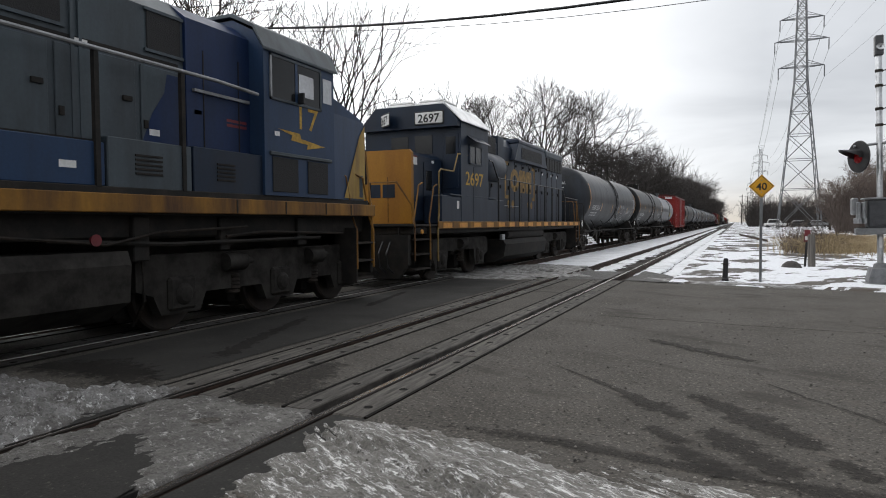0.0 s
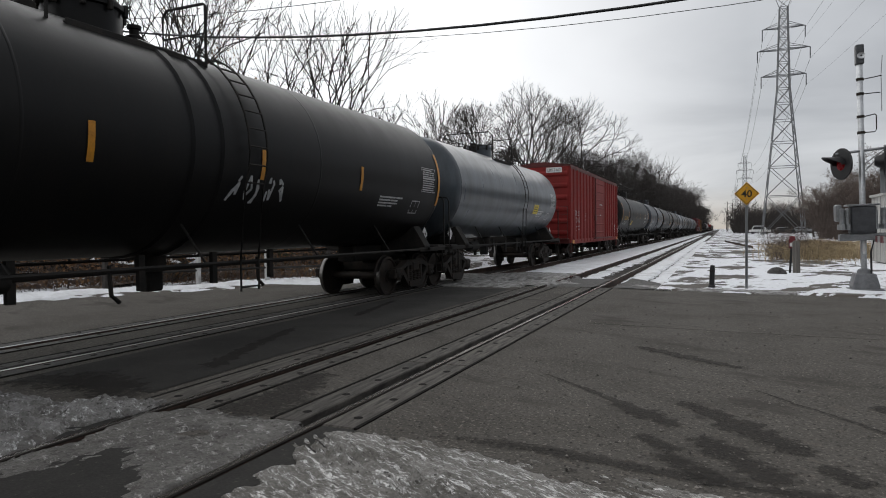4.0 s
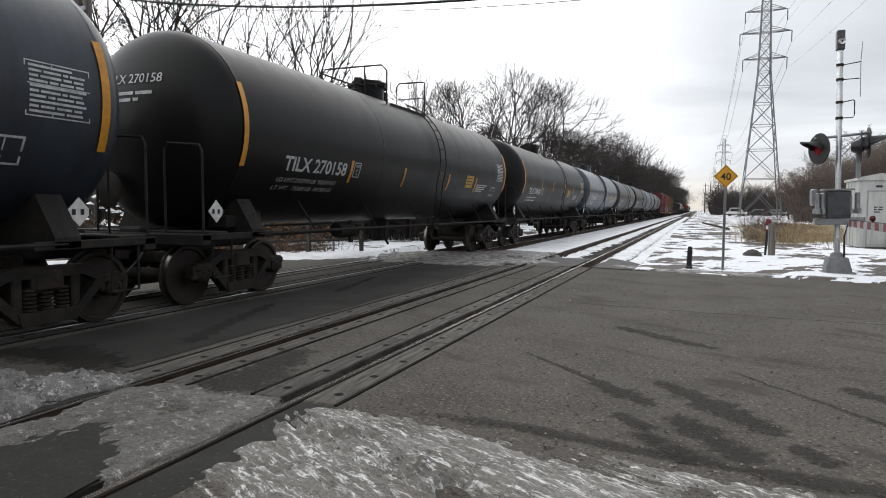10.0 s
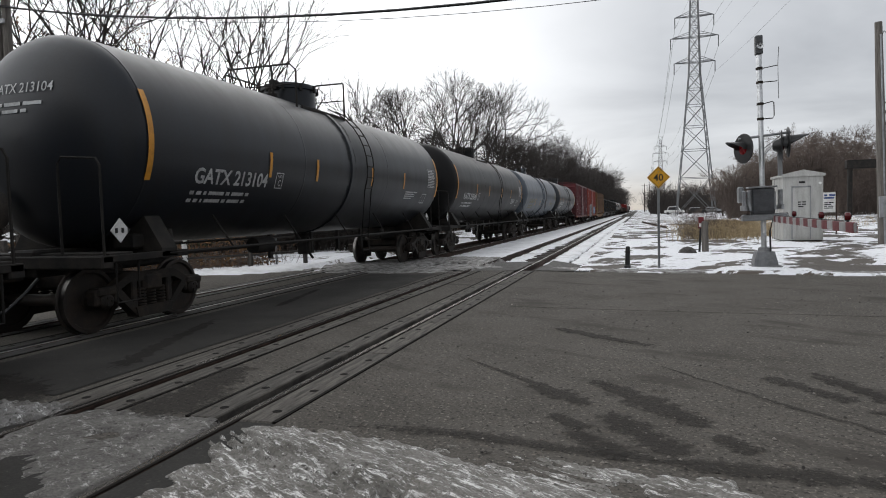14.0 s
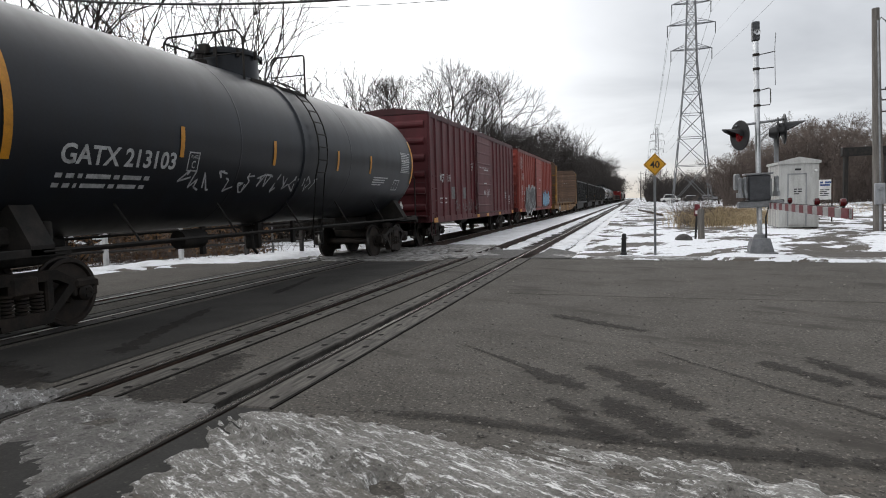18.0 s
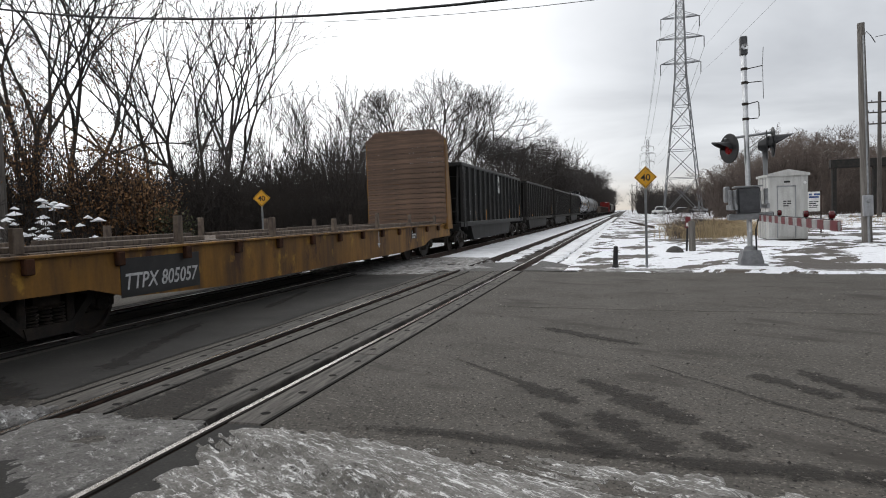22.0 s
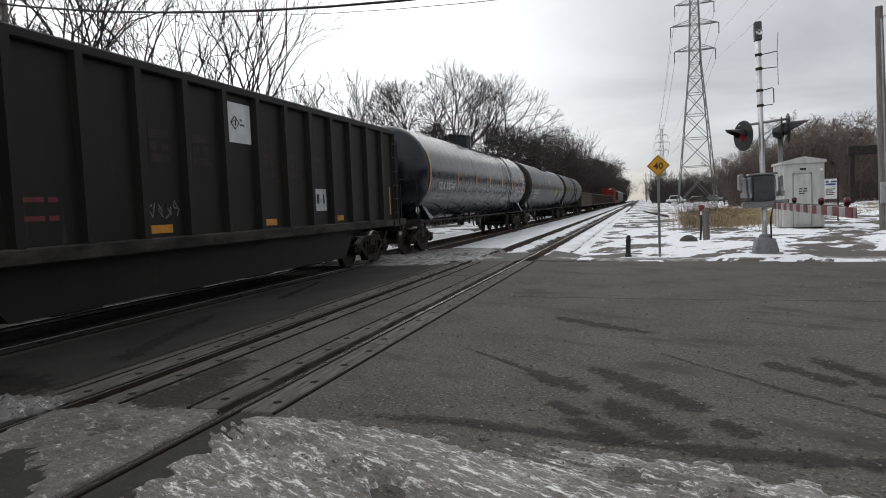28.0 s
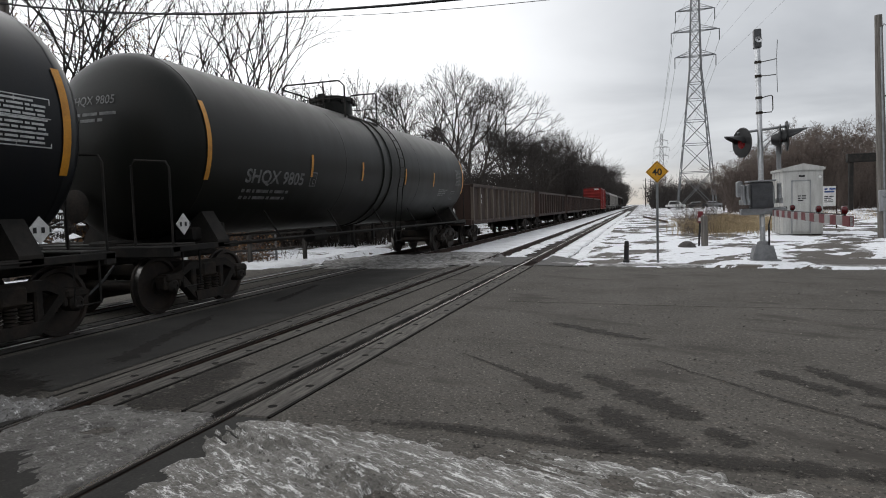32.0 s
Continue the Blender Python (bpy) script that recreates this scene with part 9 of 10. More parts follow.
def axle(trk, y, r, parts_r=0.53):
    w = part("wheelset", shared("loco_wheelset", lambda: MB().lathe([(0.0, -0.81), (0.36, -0.79), (0.50, -0.80), (0.53, -0.78), (0.555, -0.70), (0.555, -0.68), (0.2, -0.68), (0.1, -0.66), (0.1, 0.66), (0.2, 0.68), (0.555, 0.68), (0.555, 0.70), (0.53, 0.78), (0.50, 0.80), (0.36, 0.79), (0.0, 0.81)], "x", (0, 0, 0), 28), wheel_m), wheel_m, trk, at=pose(0, y, 0.53))
    WHEELS.append((w, y, 0.53))
    for s in (0, 180):
        part("axle_box", shared("axle_box", lambda: MB().box(0.92, 1.16, -0.24, 0.24, -0.22, 0.24, 0.04).lathe([(0.0, 1.22), (0.10, 1.21), (0.15, 1.17), (0.15, 1.10)], "x", (0, 0, 0), 16), L_TRK), L_TRK, trk, at=pose(0, y, 0.53, 0, 0, s))
    return w


def loco_truck(car, y, axles, half):
    t = part("truck", MB().box(-0.95, 0.95, -0.3, 0.3, 0.6, 0.98, 0.05).box(-0.85, 0.85, -half + 0.2, half - 0.2, 0.75, 0.9, 0.03), L_TRK, car, "heavy cast locomotive truck", at=pose(0, y, 0))
    for s in (-1, 1):
        x0, x1 = min(s * 0.94, s * 1.10), max(s * 0.94, s * 1.10)
        prof = [(-half, 0.98), (-half + 0.25, 1.08), (half - 0.25, 1.08), (half, 0.98), (half, 0.62), (half - 0.3, 0.52)]
        for a in reversed(axles):
            gap = 0.52 if len(axles) == 3 else 0.74
            prof += [(a + 0.46, gap), (a + 0.34, 0.27), (a - 0.34, 0.27), (a - 0.46, gap)]
        prof += [(-half + 0.3, 0.52), (-half, 0.62)]
        part("side_frame", MB().prism(prof, "x", x0, x1), L_TRK, t, "cast side frame", smooth=False)
        for k in range(len(axles) - 1):
            m = (axles[k] + axles[k + 1]) / 2
            sp = MB()
            pr = [(0.05, 0.42)]
            for q in range(5):
                pr += [(0.11, 0.45 + q * 0.06), (0.11, 0.48 + q * 0.06), (0.07, 0.50 + q * 0.06)]
            sp.lathe(pr, "z", (s * 1.04, m, 0), 12)
            part("spring", sp, steel_dark, t)
            part("brake_cylinder", MB().lathe([(0, -0.28), (0.13, -0.28), (0.14, 0.1), (0.06, 0.14), (0.05, 0.3)], "y", (s * 1.16, m, 0.92), 14), L_TRK, t)
        part("sand_pipe", MB().tube([(s * 1.15, -half + 0.05, 1.1), (s * 1.13, -half + 0.1, 0.5), (s * 0.8, -half + 0.2, 0.15)], 0.025, 6), steel_dark, t)
    for a in axles:
        axle(t, a, 0.53)
        part("traction_motor", MB().box(-0.62, 0.62, a - 0.62, a + 0.30, 0.16, 0.86, 0.08), under_m, t, "dark traction motor and gear case")
        for s in (-1, 1):
            part("brake_shoe", MB().box(min(s * 0.68, s * 0.86), max(s * 0.68, s * 0.86), a + 0.50, a + 0.64, 0.25, 0.70, 0.03), steel_dark, t)
    return t


def stairs(car, y0, y1, x_in, x_out, side, mat_step, rail_mat):
    """Corner steps with bent handrails; y0 is the outer end."""
    s = 1 if y1 > y0 else -1
    part("step_well", MB().box(min(side * x_in, side * (x_in + 0.03)), max(side * x_in, side * (x_in + 0.03)), min(y0, y1), max(y0, y1), 0.35, 1.40), under_m, car)
    part("step_side", MB().box(min(side * x_in, side * x_out), max(side * x_in, side * x_out), min(y1, y1 + s * 0.03), max(y1, y1 + s * 0.03), 0.35, 1.40), under_m, car)
    for k, z in enumerate((0.42, 0.76, 1.10)):
        part("step_tread", MB().box(min(side * (x_in + 0.0), side * x_out), max(side * x_in, side * x_out), min(y0, y1), max(y0, y1), z - 0.02, z + 0.02, 0.006), steel_dark, car, "worn steel tread")
    for yy in (y0, y1):
        part("step_handrail", MB().tube([(side * x_out, yy, 0.62), (side * x_out, yy, 1.35), (side * (x_out - 0.05), yy + s * 0.05, 1.55), (side * (x_out - 0.05), yy + s * 0.30, 2.35), (side * (x_out - 0.08), yy + s * 0.55, 2.42)], 0.02, 6), rail_mat, car, "bent handrail")


# switcher-built road unit with its short orange nose leading
g = new_car("locomotive", "navy-blue diesel locomotive with an orange nose and yellow lettering", 21.5, "locomotive")
part("underframe", MB().box(-1.36, 1.36, -8.5, 8.15, 1.22, 1.40, 0.02).box(-0.6, 0.6, -8.4, 7.3, 0.9, 1.25, 0.03), under_m, g)
for s in (-1, 1):
    part("sill", MB().box(min(s * 1.42, s * 1.46), max(s * 1.42, s * 1.46), -7.3, 8.2, 1.34, 1.52, 0.008), L_SILL, g, "yellow side sill")
for k in range(15):
    y = -7.05 + k * 1.02
    part("reflector", MB().box(1.461, 1.465, y, y + 0.55, 1.36, 1.49), stripe_y, g, "amber reflective strip", smooth=False)
part("deck", MB().box(-1.42, 1.42, -8.6, 8.25, 1.40, 1.45, 0.01), under_m, g)
nose = part("short_hood", MB().box(-0.92, 0.92, -7.68, -5.86, 1.45, 3.22, 0.10), L_BLUE, g, "short hood")
part("nose_panel", MB().prism([(-0.94, 1.47), (0.94, 1.47), (0.94, 3.18), (0.88, 3.25), (-0.5, 3.25), (-0.94, 3.0)], "y", -7.75, -7.62), L_ORA, nose, "orange nose front", smooth=False)
part("headlight_plate", MB().box(-0.56, -0.28, -7.762, -7.75, 2.44, 3.08, 0.005), under_m, nose, "dark headlight plate")
for z in (2.62, 2.92):
    part("headlight", MB().lathe([(0.0, -7.765), (0.085, -7.765), (0.09, -7.785), (0.105, -7.785), (0.11, -7.74)], "y", (-0.42, 0, z), 16), chrome, nose, "round headlight")
part("nose_emblem", MB().add([(-0.2, -7.756, 2.1), (0.10, -7.756, 2.1), (0.10, -7.756, 2.42), (-0.2, -7.756, 2.42), (0.16, -7.756, 2.1), (0.5, -7.756, 2.1), (0.5, -7.756, 2.42), (0.16, -7.756, 2.42)], [(0, 1, 2, 3), (4, 5, 6, 7)]), L_BLUE, nose, "dark blue emblem blocks", smooth=False, fix=False)
part("nose_bevel", MB().prism([(-0.955, 2.2), (-0.80, 2.2), (-0.46, 3.262), (-0.52, 3.262), (-0.955, 3.02)], "y", -7.757, -7.60), L_CREAM, nose, "pale upper corner of the nose", smooth=False)
part("nose_seam", MB().box(0.30, 0.312, -7.757, -7.75, 1.5, 2.6), under_m, nose)
part("nose_label", MB().box(0.925, 0.93, -7.62, -7.4, 2.9, 3.08), white_paint, nose)
nd = part("nose_door", MB().box(0.92, 0.94, -7.05, -6.45, 1.5, 3.0, 0.01), L_BLUE, nose, "nose door")
part("door_window", MB().box(0.941, 0.946, -6.95, -6.6, 2.3, 2.8), dark_glass, nd)
part("ditch_light", MB().lathe([(0.0, -8.60), (0.075, -8.61), (0.10, -8.63), (0.105, -8.58), (0.07, -8.46), (0.0, -8.44)], "y", (-0.05, 0, 1.85), 18), chrome, g, "chrome ditch light")
part("ditch_light", MB().lathe([(0.0, -8.60), (0.075, -8.61), (0.10, -8.63), (0.105, -8.58), (0.07, -8.46), (0.0, -8.44)], "y", (-1.0, 0, 1.85), 18), chrome, g, "chrome ditch light")
part("pilot_plate", MB().prism([(-1.35, 1.22), (1.35, 1.22), (1.35, 0.55), (1.1, 0.22), (-1.1, 0.22), (-1.35, 0.55)], "y", -8.72, -8.60), under_m, g, "black pilot plate", smooth=False)
part("front_railing", MB().tube([(-1.2, -8.5, 1.45), (-1.2, -8.5, 2.4), (-0.3, -8.5, 2.4), (-0.3, -8.5, 1.45)], 0.022, 6), L_SILL, g, "yellow end railing")
part("front_railing", MB().tube([(0.25, -8.5, 1.45), (0.25, -8.5, 2.42), (0.95, -8.5, 2.42), (1.25, -8.35, 1.9), (1.3, -8.3, 1.45)], 0.022, 6), L_SILL, g, "yellow end railing")
cab = part("cab", MB().prism([(-1.45, 1.45), (1.45, 1.45), (1.45, 4.16), (1.02, 4.58), (-1.02, 4.58), (-1.45, 4.16)], "y", -5.87, -3.86), L_BLUE, g, "crew cab", smooth=False)
part("cab_visor", MB().prism([(-1.43, 4.0), (1.43, 4.0), (1.43, 4.16), (1.02, 4.60), (-1.02, 4.60), (-1.43, 4.16)], "y", -6.06, -5.86), L_BLUE, cab, smooth=False)
part("cab_roof", MB().prism([(-1.52, 4.12), (-1.02, 4.60), (1.02, 4.60), (1.52, 4.12), (1.52, 4.15), (1.04, 4.635), (-1.04, 4.635), (-1.52, 4.15)], "y", -5.98, -3.80), alu, cab, "bare bright roof sheets", smooth=False)
for x in (-0.5, 0.45):
    part("roof_unit", MB().box(x - 0.42, x + 0.42, -5.7, -4.5, 4.63, 4.74, 0.05).box(x - 0.36, x + 0.36, -5.6, -4.6, 4.73, 4.83, 0.05), white_paint, cab, "white roof air unit")
for x0, w, turn in ((0.22, 0.80, pose(0, 0, 0)), (0, 0.62, pose(2.83, -1.18, 0, 0, 0, -38))):
    nbp = part("number_board", MB().box(x0, x0 + w, -6.10, -6.062, 4.10, 4.40, 0.035), white_paint, cab, "white number board", at=turn)
    part("board_border", MB().box(x0 - 0.03, x0 + w + 0.03, -6.085, -6.061, 4.07, 4.43, 0.02), sign_black, nbp)
    v, f = text_shape("2697", 0.03)
    w2 = max(p[0] for p in v)
    part("board_number", MB().add([(x0 + 0.08 + p[0] * (w - 0.16) / w2, -6.103, 4.14 + p[1] * 0.215) for p in v], f), sign_black, nbp, smooth=False, fix=False)
for x0, x1 in ((0.1, 0.62), (-0.62, -0.1)):
    part("windshield", MB().box(x0, x1, -5.885, -5.87, 3.32, 3.82, 0.004), dark_glass, cab, "dark windshield")
part("front_door", MB().box(0.95, 1.38, -5.89, -5.87, 2.4, 3.85, 0.008), L_BLUE, cab)
part("door_pane", MB().box(1.02, 1.30, -5.897, -5.888, 3.3, 3.75), dark_glass, cab)
for s in (-1, 1):
    x0, x1 = (1.452, 1.462) if s > 0 else (-1.462, -1.452)
    part("side_window", MB().box(x0, x1, -5.28, -4.45, 3.10, 3.56, 0.003), dark_glass, cab, "dark sliding window")
    for a, b, c, e in ((-5.34, -4.38, 3.06, 3.10), (-5.34, -4.38, 3.56, 3.60), (-5.34, -5.28, 3.06, 3.60), (-4.45, -4.38, 3.06, 3.60), (-4.9, -4.86, 3.1, 3.56)):
        part("window_frame", MB().box(min(s * 1.45, s * 1.475), max(s * 1.45, s * 1.475), a, b, c, e), L_BLUE, cab)
    part("sunshade", MB().prism([(s * 1.45, 3.78), (s * 1.70, 3.62), (s * 1.71, 3.64), (s * 1.45, 3.82)], "y", -5.45, -4.3), L_BLUE, cab, smooth=False)
lettering(cab, "2697", letter_y, -5.60, 2.50, 0.36, lambda u, v: (1.457, u, v), width=1.32, bold=0.02)
part("battery_box", MB().box(0.95, 1.44, -7.1, -3.0, 1.45, 2.18, 0.03), L_BLUE, g, "low equipment box")
part("box_lid", MB().box(0.94, 1.455, -6.6, -5.8, 2.18, 2.22, 0.01).box(0.94, 1.455, -5.5, -3.1, 2.18, 2.22, 0.01), L_BLUE, g)
part("data_label", MB().box(1.441, 1.445, -6.15, -6.0, 1.85, 2.05), white_paint, g)
hood = part("long_hood", MB().prism([(-0.95, 1.45), (0.95, 1.45), (0.95, 4.02), (0.70, 4.34), (-0.70, 4.34), (-0.95, 4.02)], "y", -3.86, 6.85), L_BLUE, g, "long engine hood", smooth=False)
part("hood_end", MB().box(-0.9, 0.9, 6.84, 6.92, 1.5, 4.25, 0.03), L_BLUE, hood)
for k in range(12):
    y = -3.2 + k * 0.83
    part("hood_seam", MB().box(0.951, 0.958, y, y + 0.02, 1.55, 3.6), under_m, hood)
    part("door_latch", MB().box(0.94, 0.985, y + 0.1, y + 0.16, 2.6, 2.72), under_m, hood)
    part("door_latch", MB().box(0.952, 0.985, y + 0.1, y + 0.16, 3.42, 3.5), under_m, hood)
part("blower_duct", MB().lathe([(0.42, -3.75), (0.45, -3.7), (0.45, -1.75), (0.36, -1.6)], "y", (0.86, 0, 3.22), 20), L_BLUE, hood, "rounded blower duct")
part("air_intake", MB().box(0.93, 0.985, -3.7, -1.9, 3.62, 4.18, 0.01), grille_m, hood, "dark intake screen")
part("hood_panel", MB().box(0.70, 0.98, -1.7, -1.1, 3.55, 4.3, 0.02), L_BLUE, hood)
dyn = part("brake_blister", MB().prism([(-0.4, 3.62), (0.0, 4.22), (3.3, 4.22), (3.7, 3.62)], "x", 0.6, 1.14), L_BLUE, hood, "dynamic brake blister", smooth=False)
part("blister_grille", MB().box(1.141, 1.15, 0.35, 2.9, 3.72, 4.12), grille_m, dyn, "black mesh")
part("blister_top", MB().box(-1.14, 1.14, 0.0, 3.3, 4.2, 4.4, 0.06), L_BLUE, hood)
part("radiator_grille", MB().box(0.951, 0.99, 4.15, 6.7, 3.60, 4.12, 0.01), grille_m, hood, "black radiator mesh")
part("radiator_roof", MB().box(-1.0, 1.0, 4.05, 6.85, 4.12, 4.42, 0.06), L_GREY, hood)
for y in (4.6, 5.5, 6.35, 1.0, 2.2):
    part("roof_fan", MB().lathe([(0.46, 4.40), (0.46, 4.54), (0.40, 4.57), (0.0, 4.58)], "z", (0, y, 0), 18), under_m, hood, "round roof fan")
part("horn_bracket", MB().box(0.6, 0.95, 3.75, 4.0, 3.95, 4.15, 0.03), under_m, hood)
# yellow emblem on the hood: bracket bars, blocks and dots
on_h = lambda u, v, off=0.0: (0.9595 + off, u, v)
for a, b, c, e in ((-0.95, -0.80, 2.3, 3.55), (-0.80, -0.55, 3.43, 3.55), (-0.80, -0.55, 2.3, 2.42), (2.42, 2.56, 2.3, 3.55), (2.2, 2.42, 3.43, 3.55), (2.2, 2.42, 2.3, 2.42)):
    part("emblem_bracket", MB().add([on_h(a, c), on_h(b, c), on_h(b, e), on_h(a, e)], [(0, 1, 2, 3)]), emblem_m, hood, smooth=False, fix=False)
def ring_block(y, w, z0, z1, gap):
    mb = MB()
    cy, cz = y + w / 2, (z0 + z1) / 2
    n = 20
    for i in range(n):
        a0, a1 = gap + (2 * math.pi - 2 * gap) * i / n, gap + (2 * math.pi - 2 * gap) * (i + 1) / n
        q = [(cy + math.cos(a) * w / 2 * k, cz + math.sin(a) * (z1 - z0) / 2 * k) for a, k in ((a0, 1), (a1, 1), (a1, 0.48), (a0, 0.48))]
        mb.add([on_h(*p) for p in q], [(0, 1, 2, 3)])
    return mb
part("emblem_block", ring_block(-0.35, 0.95, 2.55, 3.35, 0.0), emblem_m, hood, "yellow emblem block", smooth=False, fix=False)
part("emblem_block", MB().add([on_h(*p) for p in ((0.68, 2.55), (1.32, 2.55), (1.38, 2.65), (1.38, 3.25), (1.32, 3.35), (0.68, 3.35), (0.62, 3.25), (0.62, 2.65))], [tuple(range(8))]), emblem_m, hood, "yellow emblem block", smooth=False, fix=False)
part("emblem_block", MB().add([on_h(*p) for p in ((1.48, 2.55), (2.08, 2.55), (2.14, 2.65), (2.14, 3.25), (2.08, 3.35), (1.48, 3.35), (1.42, 3.25), (1.42, 2.65))], [tuple(range(8))]), emblem_m, hood, "yellow emblem block", smooth=False, fix=False)
for y in (-0.55, -0.1, 1.75, 2.15):
    part("emblem_dot", MB().add([on_h(y + 0.14 * math.cos(k * 0.5236), 2.12 + 0.14 * math.sin(k * 0.5236)) for k in range(12)], [tuple(range(12))]), emblem_m, hood, smooth=False, fix=False)
for y in (3.6, 4.9, 5.8):
    part("data_label", MB().box(0.959, 0.963, y, y + 0.14, 3.36, 3.46), white_paint, hood)
for s in (-1, 1):
    pts = [(s * 1.40, -3.6, 3.3), (s * 1.40, -3.35, 3.3), (s * 1.40, -2.9, 2.84), (s * 1.40, 5.3, 2.84), (s * 1.40, 5.6, 2.55), (s * 1.40, 7.9, 2.5), (s * 1.38, 8.15, 2.3), (s * 1.38, 8.15, 1.3)]
    part("side_handrail", MB().tube(pts, 0.02, 6), black_p, g, "walkway handrail")
    for k in range(9):
        y = -2.8 + k * 1.05
        part("stanchion", MB().tube([(s * 1.40, y, 1.3), (s * 1.40, y, 2.84 if y < 5.4 else 2.52)], 0.028, 6), black_p, g)
    stairs(g, -8.55, -7.75, 1.0, 1.44, s, galv, L_SILL)
    stairs(g, 8.2, 7.5, 1.0, 1.44, s, galv, L_SILL)
part("cab_handrail", MB().tube([(1.44, -7.30, 0.55), (1.44, -7.32, 1.2), (1.42, -7.22, 1.7), (1.42, -7.20, 2.72), (1.42, -7.10, 2.80), (1.42, -6.30, 2.80), (1.42, -6.02, 3.28), (1.44, -5.0, 3.30)], 0.02, 6), L_RAIL, g, "long bent ochre handrail")
for y0, y1, z in ((-2.9, -1.2, 2.2), (-5.5, -3.95, 2.30), (-1.1, 0.6, 2.05)):
    part("grab_iron", MB().tube([(0.99, y0, z), (0.99, y1, z)], 0.012, 5), galv, hood, "thin grab iron")
for y, z in ((-3.3, 3.5), (-1.3, 3.78), (-0.2, 3.7), (0.6, 3.62), (1.5, 3.56), (2.3, 3.5), (3.1, 3.46), (4.4, 3.3)):
    part("lifting_eye", MB().box(0.952, 0.975, y, y + 0.10, z, z + 0.14, 0.01), under_m, hood)
for k in range(6):
    y = 4.15 + k * 0.43
    part("screen_rib", MB().box(0.991, 1.0, y, y + 0.025, 3.61, 4.11), under_m, hood)
part("unit_seam", MB().box(1.451, 1.456, -5.0, -4.985, 1.5, 3.0), under_m, cab)
part("cab_step_light", MB().box(0.93, 0.97, -6.6, -6.52, 3.0, 3.06), white_paint, nose)
part("warning_label", MB().box(0.921, 0.926, -7.6, -7.38, 3.08, 3.12), red_paint, nose)
for k, (y, z) in enumerate(((-8.1, 1.05), (-7.9, 0.8), (-8.35, 0.7))):
    part("air_hose", MB().tube([(0.5 + k * 0.2, -8.72, 1.05), (0.52 + k * 0.2, -8.95, 0.8), (0.56 + k * 0.2, -8.95, 0.5), (0.62 + k * 0.2, -8.8, 0.35)], 0.022, 6), black_p, g)
part("ladder_light", MB().lathe([(0.0, 1.47), (0.05, 1.465), (0.06, 1.44)], "x", (0, -8.2, 1.28), 12), stripe_y, g, "round amber marker")
tankp = [(-1.32, 0.95), (1.32, 0.95), (1.42, 0.80), (1.35, 0.42), (0.95, 0.22), (-0.95, 0.22), (-1.35, 0.42), (-1.42, 0.80)]
part("fuel_tank", MB().prism(tankp, "y", -2.2, 2.6), under_m, g, "black fuel tank", smooth=False)
for z, x in ((1.10, 1.15),):
    for s in (-1, 1):
        part("air_reservoir", MB().lathe([(0.0, -1.6), (0.15, -1.55), (0.17, -1.45), (0.17, 2.5), (0.15, 2.6), (0, 2.65)], "y", (s * x, 0, z), 16), under_m, g)
part("fuel_gauge", MB().box(1.35, 1.45, -2.6, -2.35, 0.95, 1.12, 0.01), galv, g)
loco_truck(g, -5.05, (-1.37, 1.37), 2.05)
loco_truck(g, 5.05, (-1.37, 1.37), 2.05)
coupler(g, -8.6, -1, 0.86)
coupler(g, 8.2, 1, 0.86)
part("rear_railing", MB().tube([(1.3, 8.2, 0.8), (1.3, 8.2, 2.45), (0.3, 8.2, 2.45), (0.3, 8.2, 1.45)], 0.022, 6), L_SILL, g, "yellow end railing")
part("rear_plate", MB().prism([(-1.4, 1.40), (1.4, 1.40), (1.4, 0.75), (1.1, 0.25), (-1.1, 0.25), (-1.4, 0.75)], "y", 8.15, 8.25), under_m, g, "black end plate", smooth=False)

# big road unit running hood first, its cab and nose towards the second unit
e1 = new_car("locomotive", "grey and blue road locomotive with a yellow nose stripe, weathered", 0.4, "locomotive")
Y = lambda s: s - 0.4
part("underframe", MB().box(-1.22, 1.22, -10.4, 10.7, 1.30, 1.64, 0.03).box(-0.6, 0.6, -10.4, 10.4, 0.9, 1.3, 0.03), under_m, e1)
for s in (-1, 1):
    part("sill", MB().box(min(s * 1.46, s * 1.50), max(s * 1.46, s * 1.50), -10.3, 10.7, 1.62, 1.84, 0.01), L_SILL, e1, "rust-stained yellow sill")
part("deck", MB().box(-1.46, 1.46, -10.4, 10.5, 1.60, 1.92, 0.01), under_m, e1)
hd1 = part("engine_hood", MB().prism([(-1.15, 1.92), (1.15, 1.92), (1.15, 4.25), (0.9, 4.5), (-0.9, 4.5), (-1.15, 4.25)], "y", -9.6, Y(6.6)), L_GREY, e1, "grey engine hood", smooth=False)
part("hood_top_band", MB().box(1.151, 1.16, -9.5, Y(6.5), 3.56, 3.62), under_m, hd1)
for s0, s1 in ((-4.2, -3.2), (-2.4, -1.4), (-0.4, 0.7), (1.4, 2.6), (2.75, 3.2), (4.1, 4.85), (6.0, 6.55)):
    part("vent_window", MB().box(1.152, 1.17, Y(s0), Y(s1), 3.72, 4.20, 0.008), grille_m, hd1, "dark vent panel")
    for a, b, c, e in ((Y(s0) - 0.04, Y(s1) + 0.04, 3.68, 3.72), (Y(s0) - 0.04, Y(s1) + 0.04, 4.20, 4.24)):
        part("vent_frame", MB().box(1.15, 1.185, a, b, c, e), L_GREY, hd1)
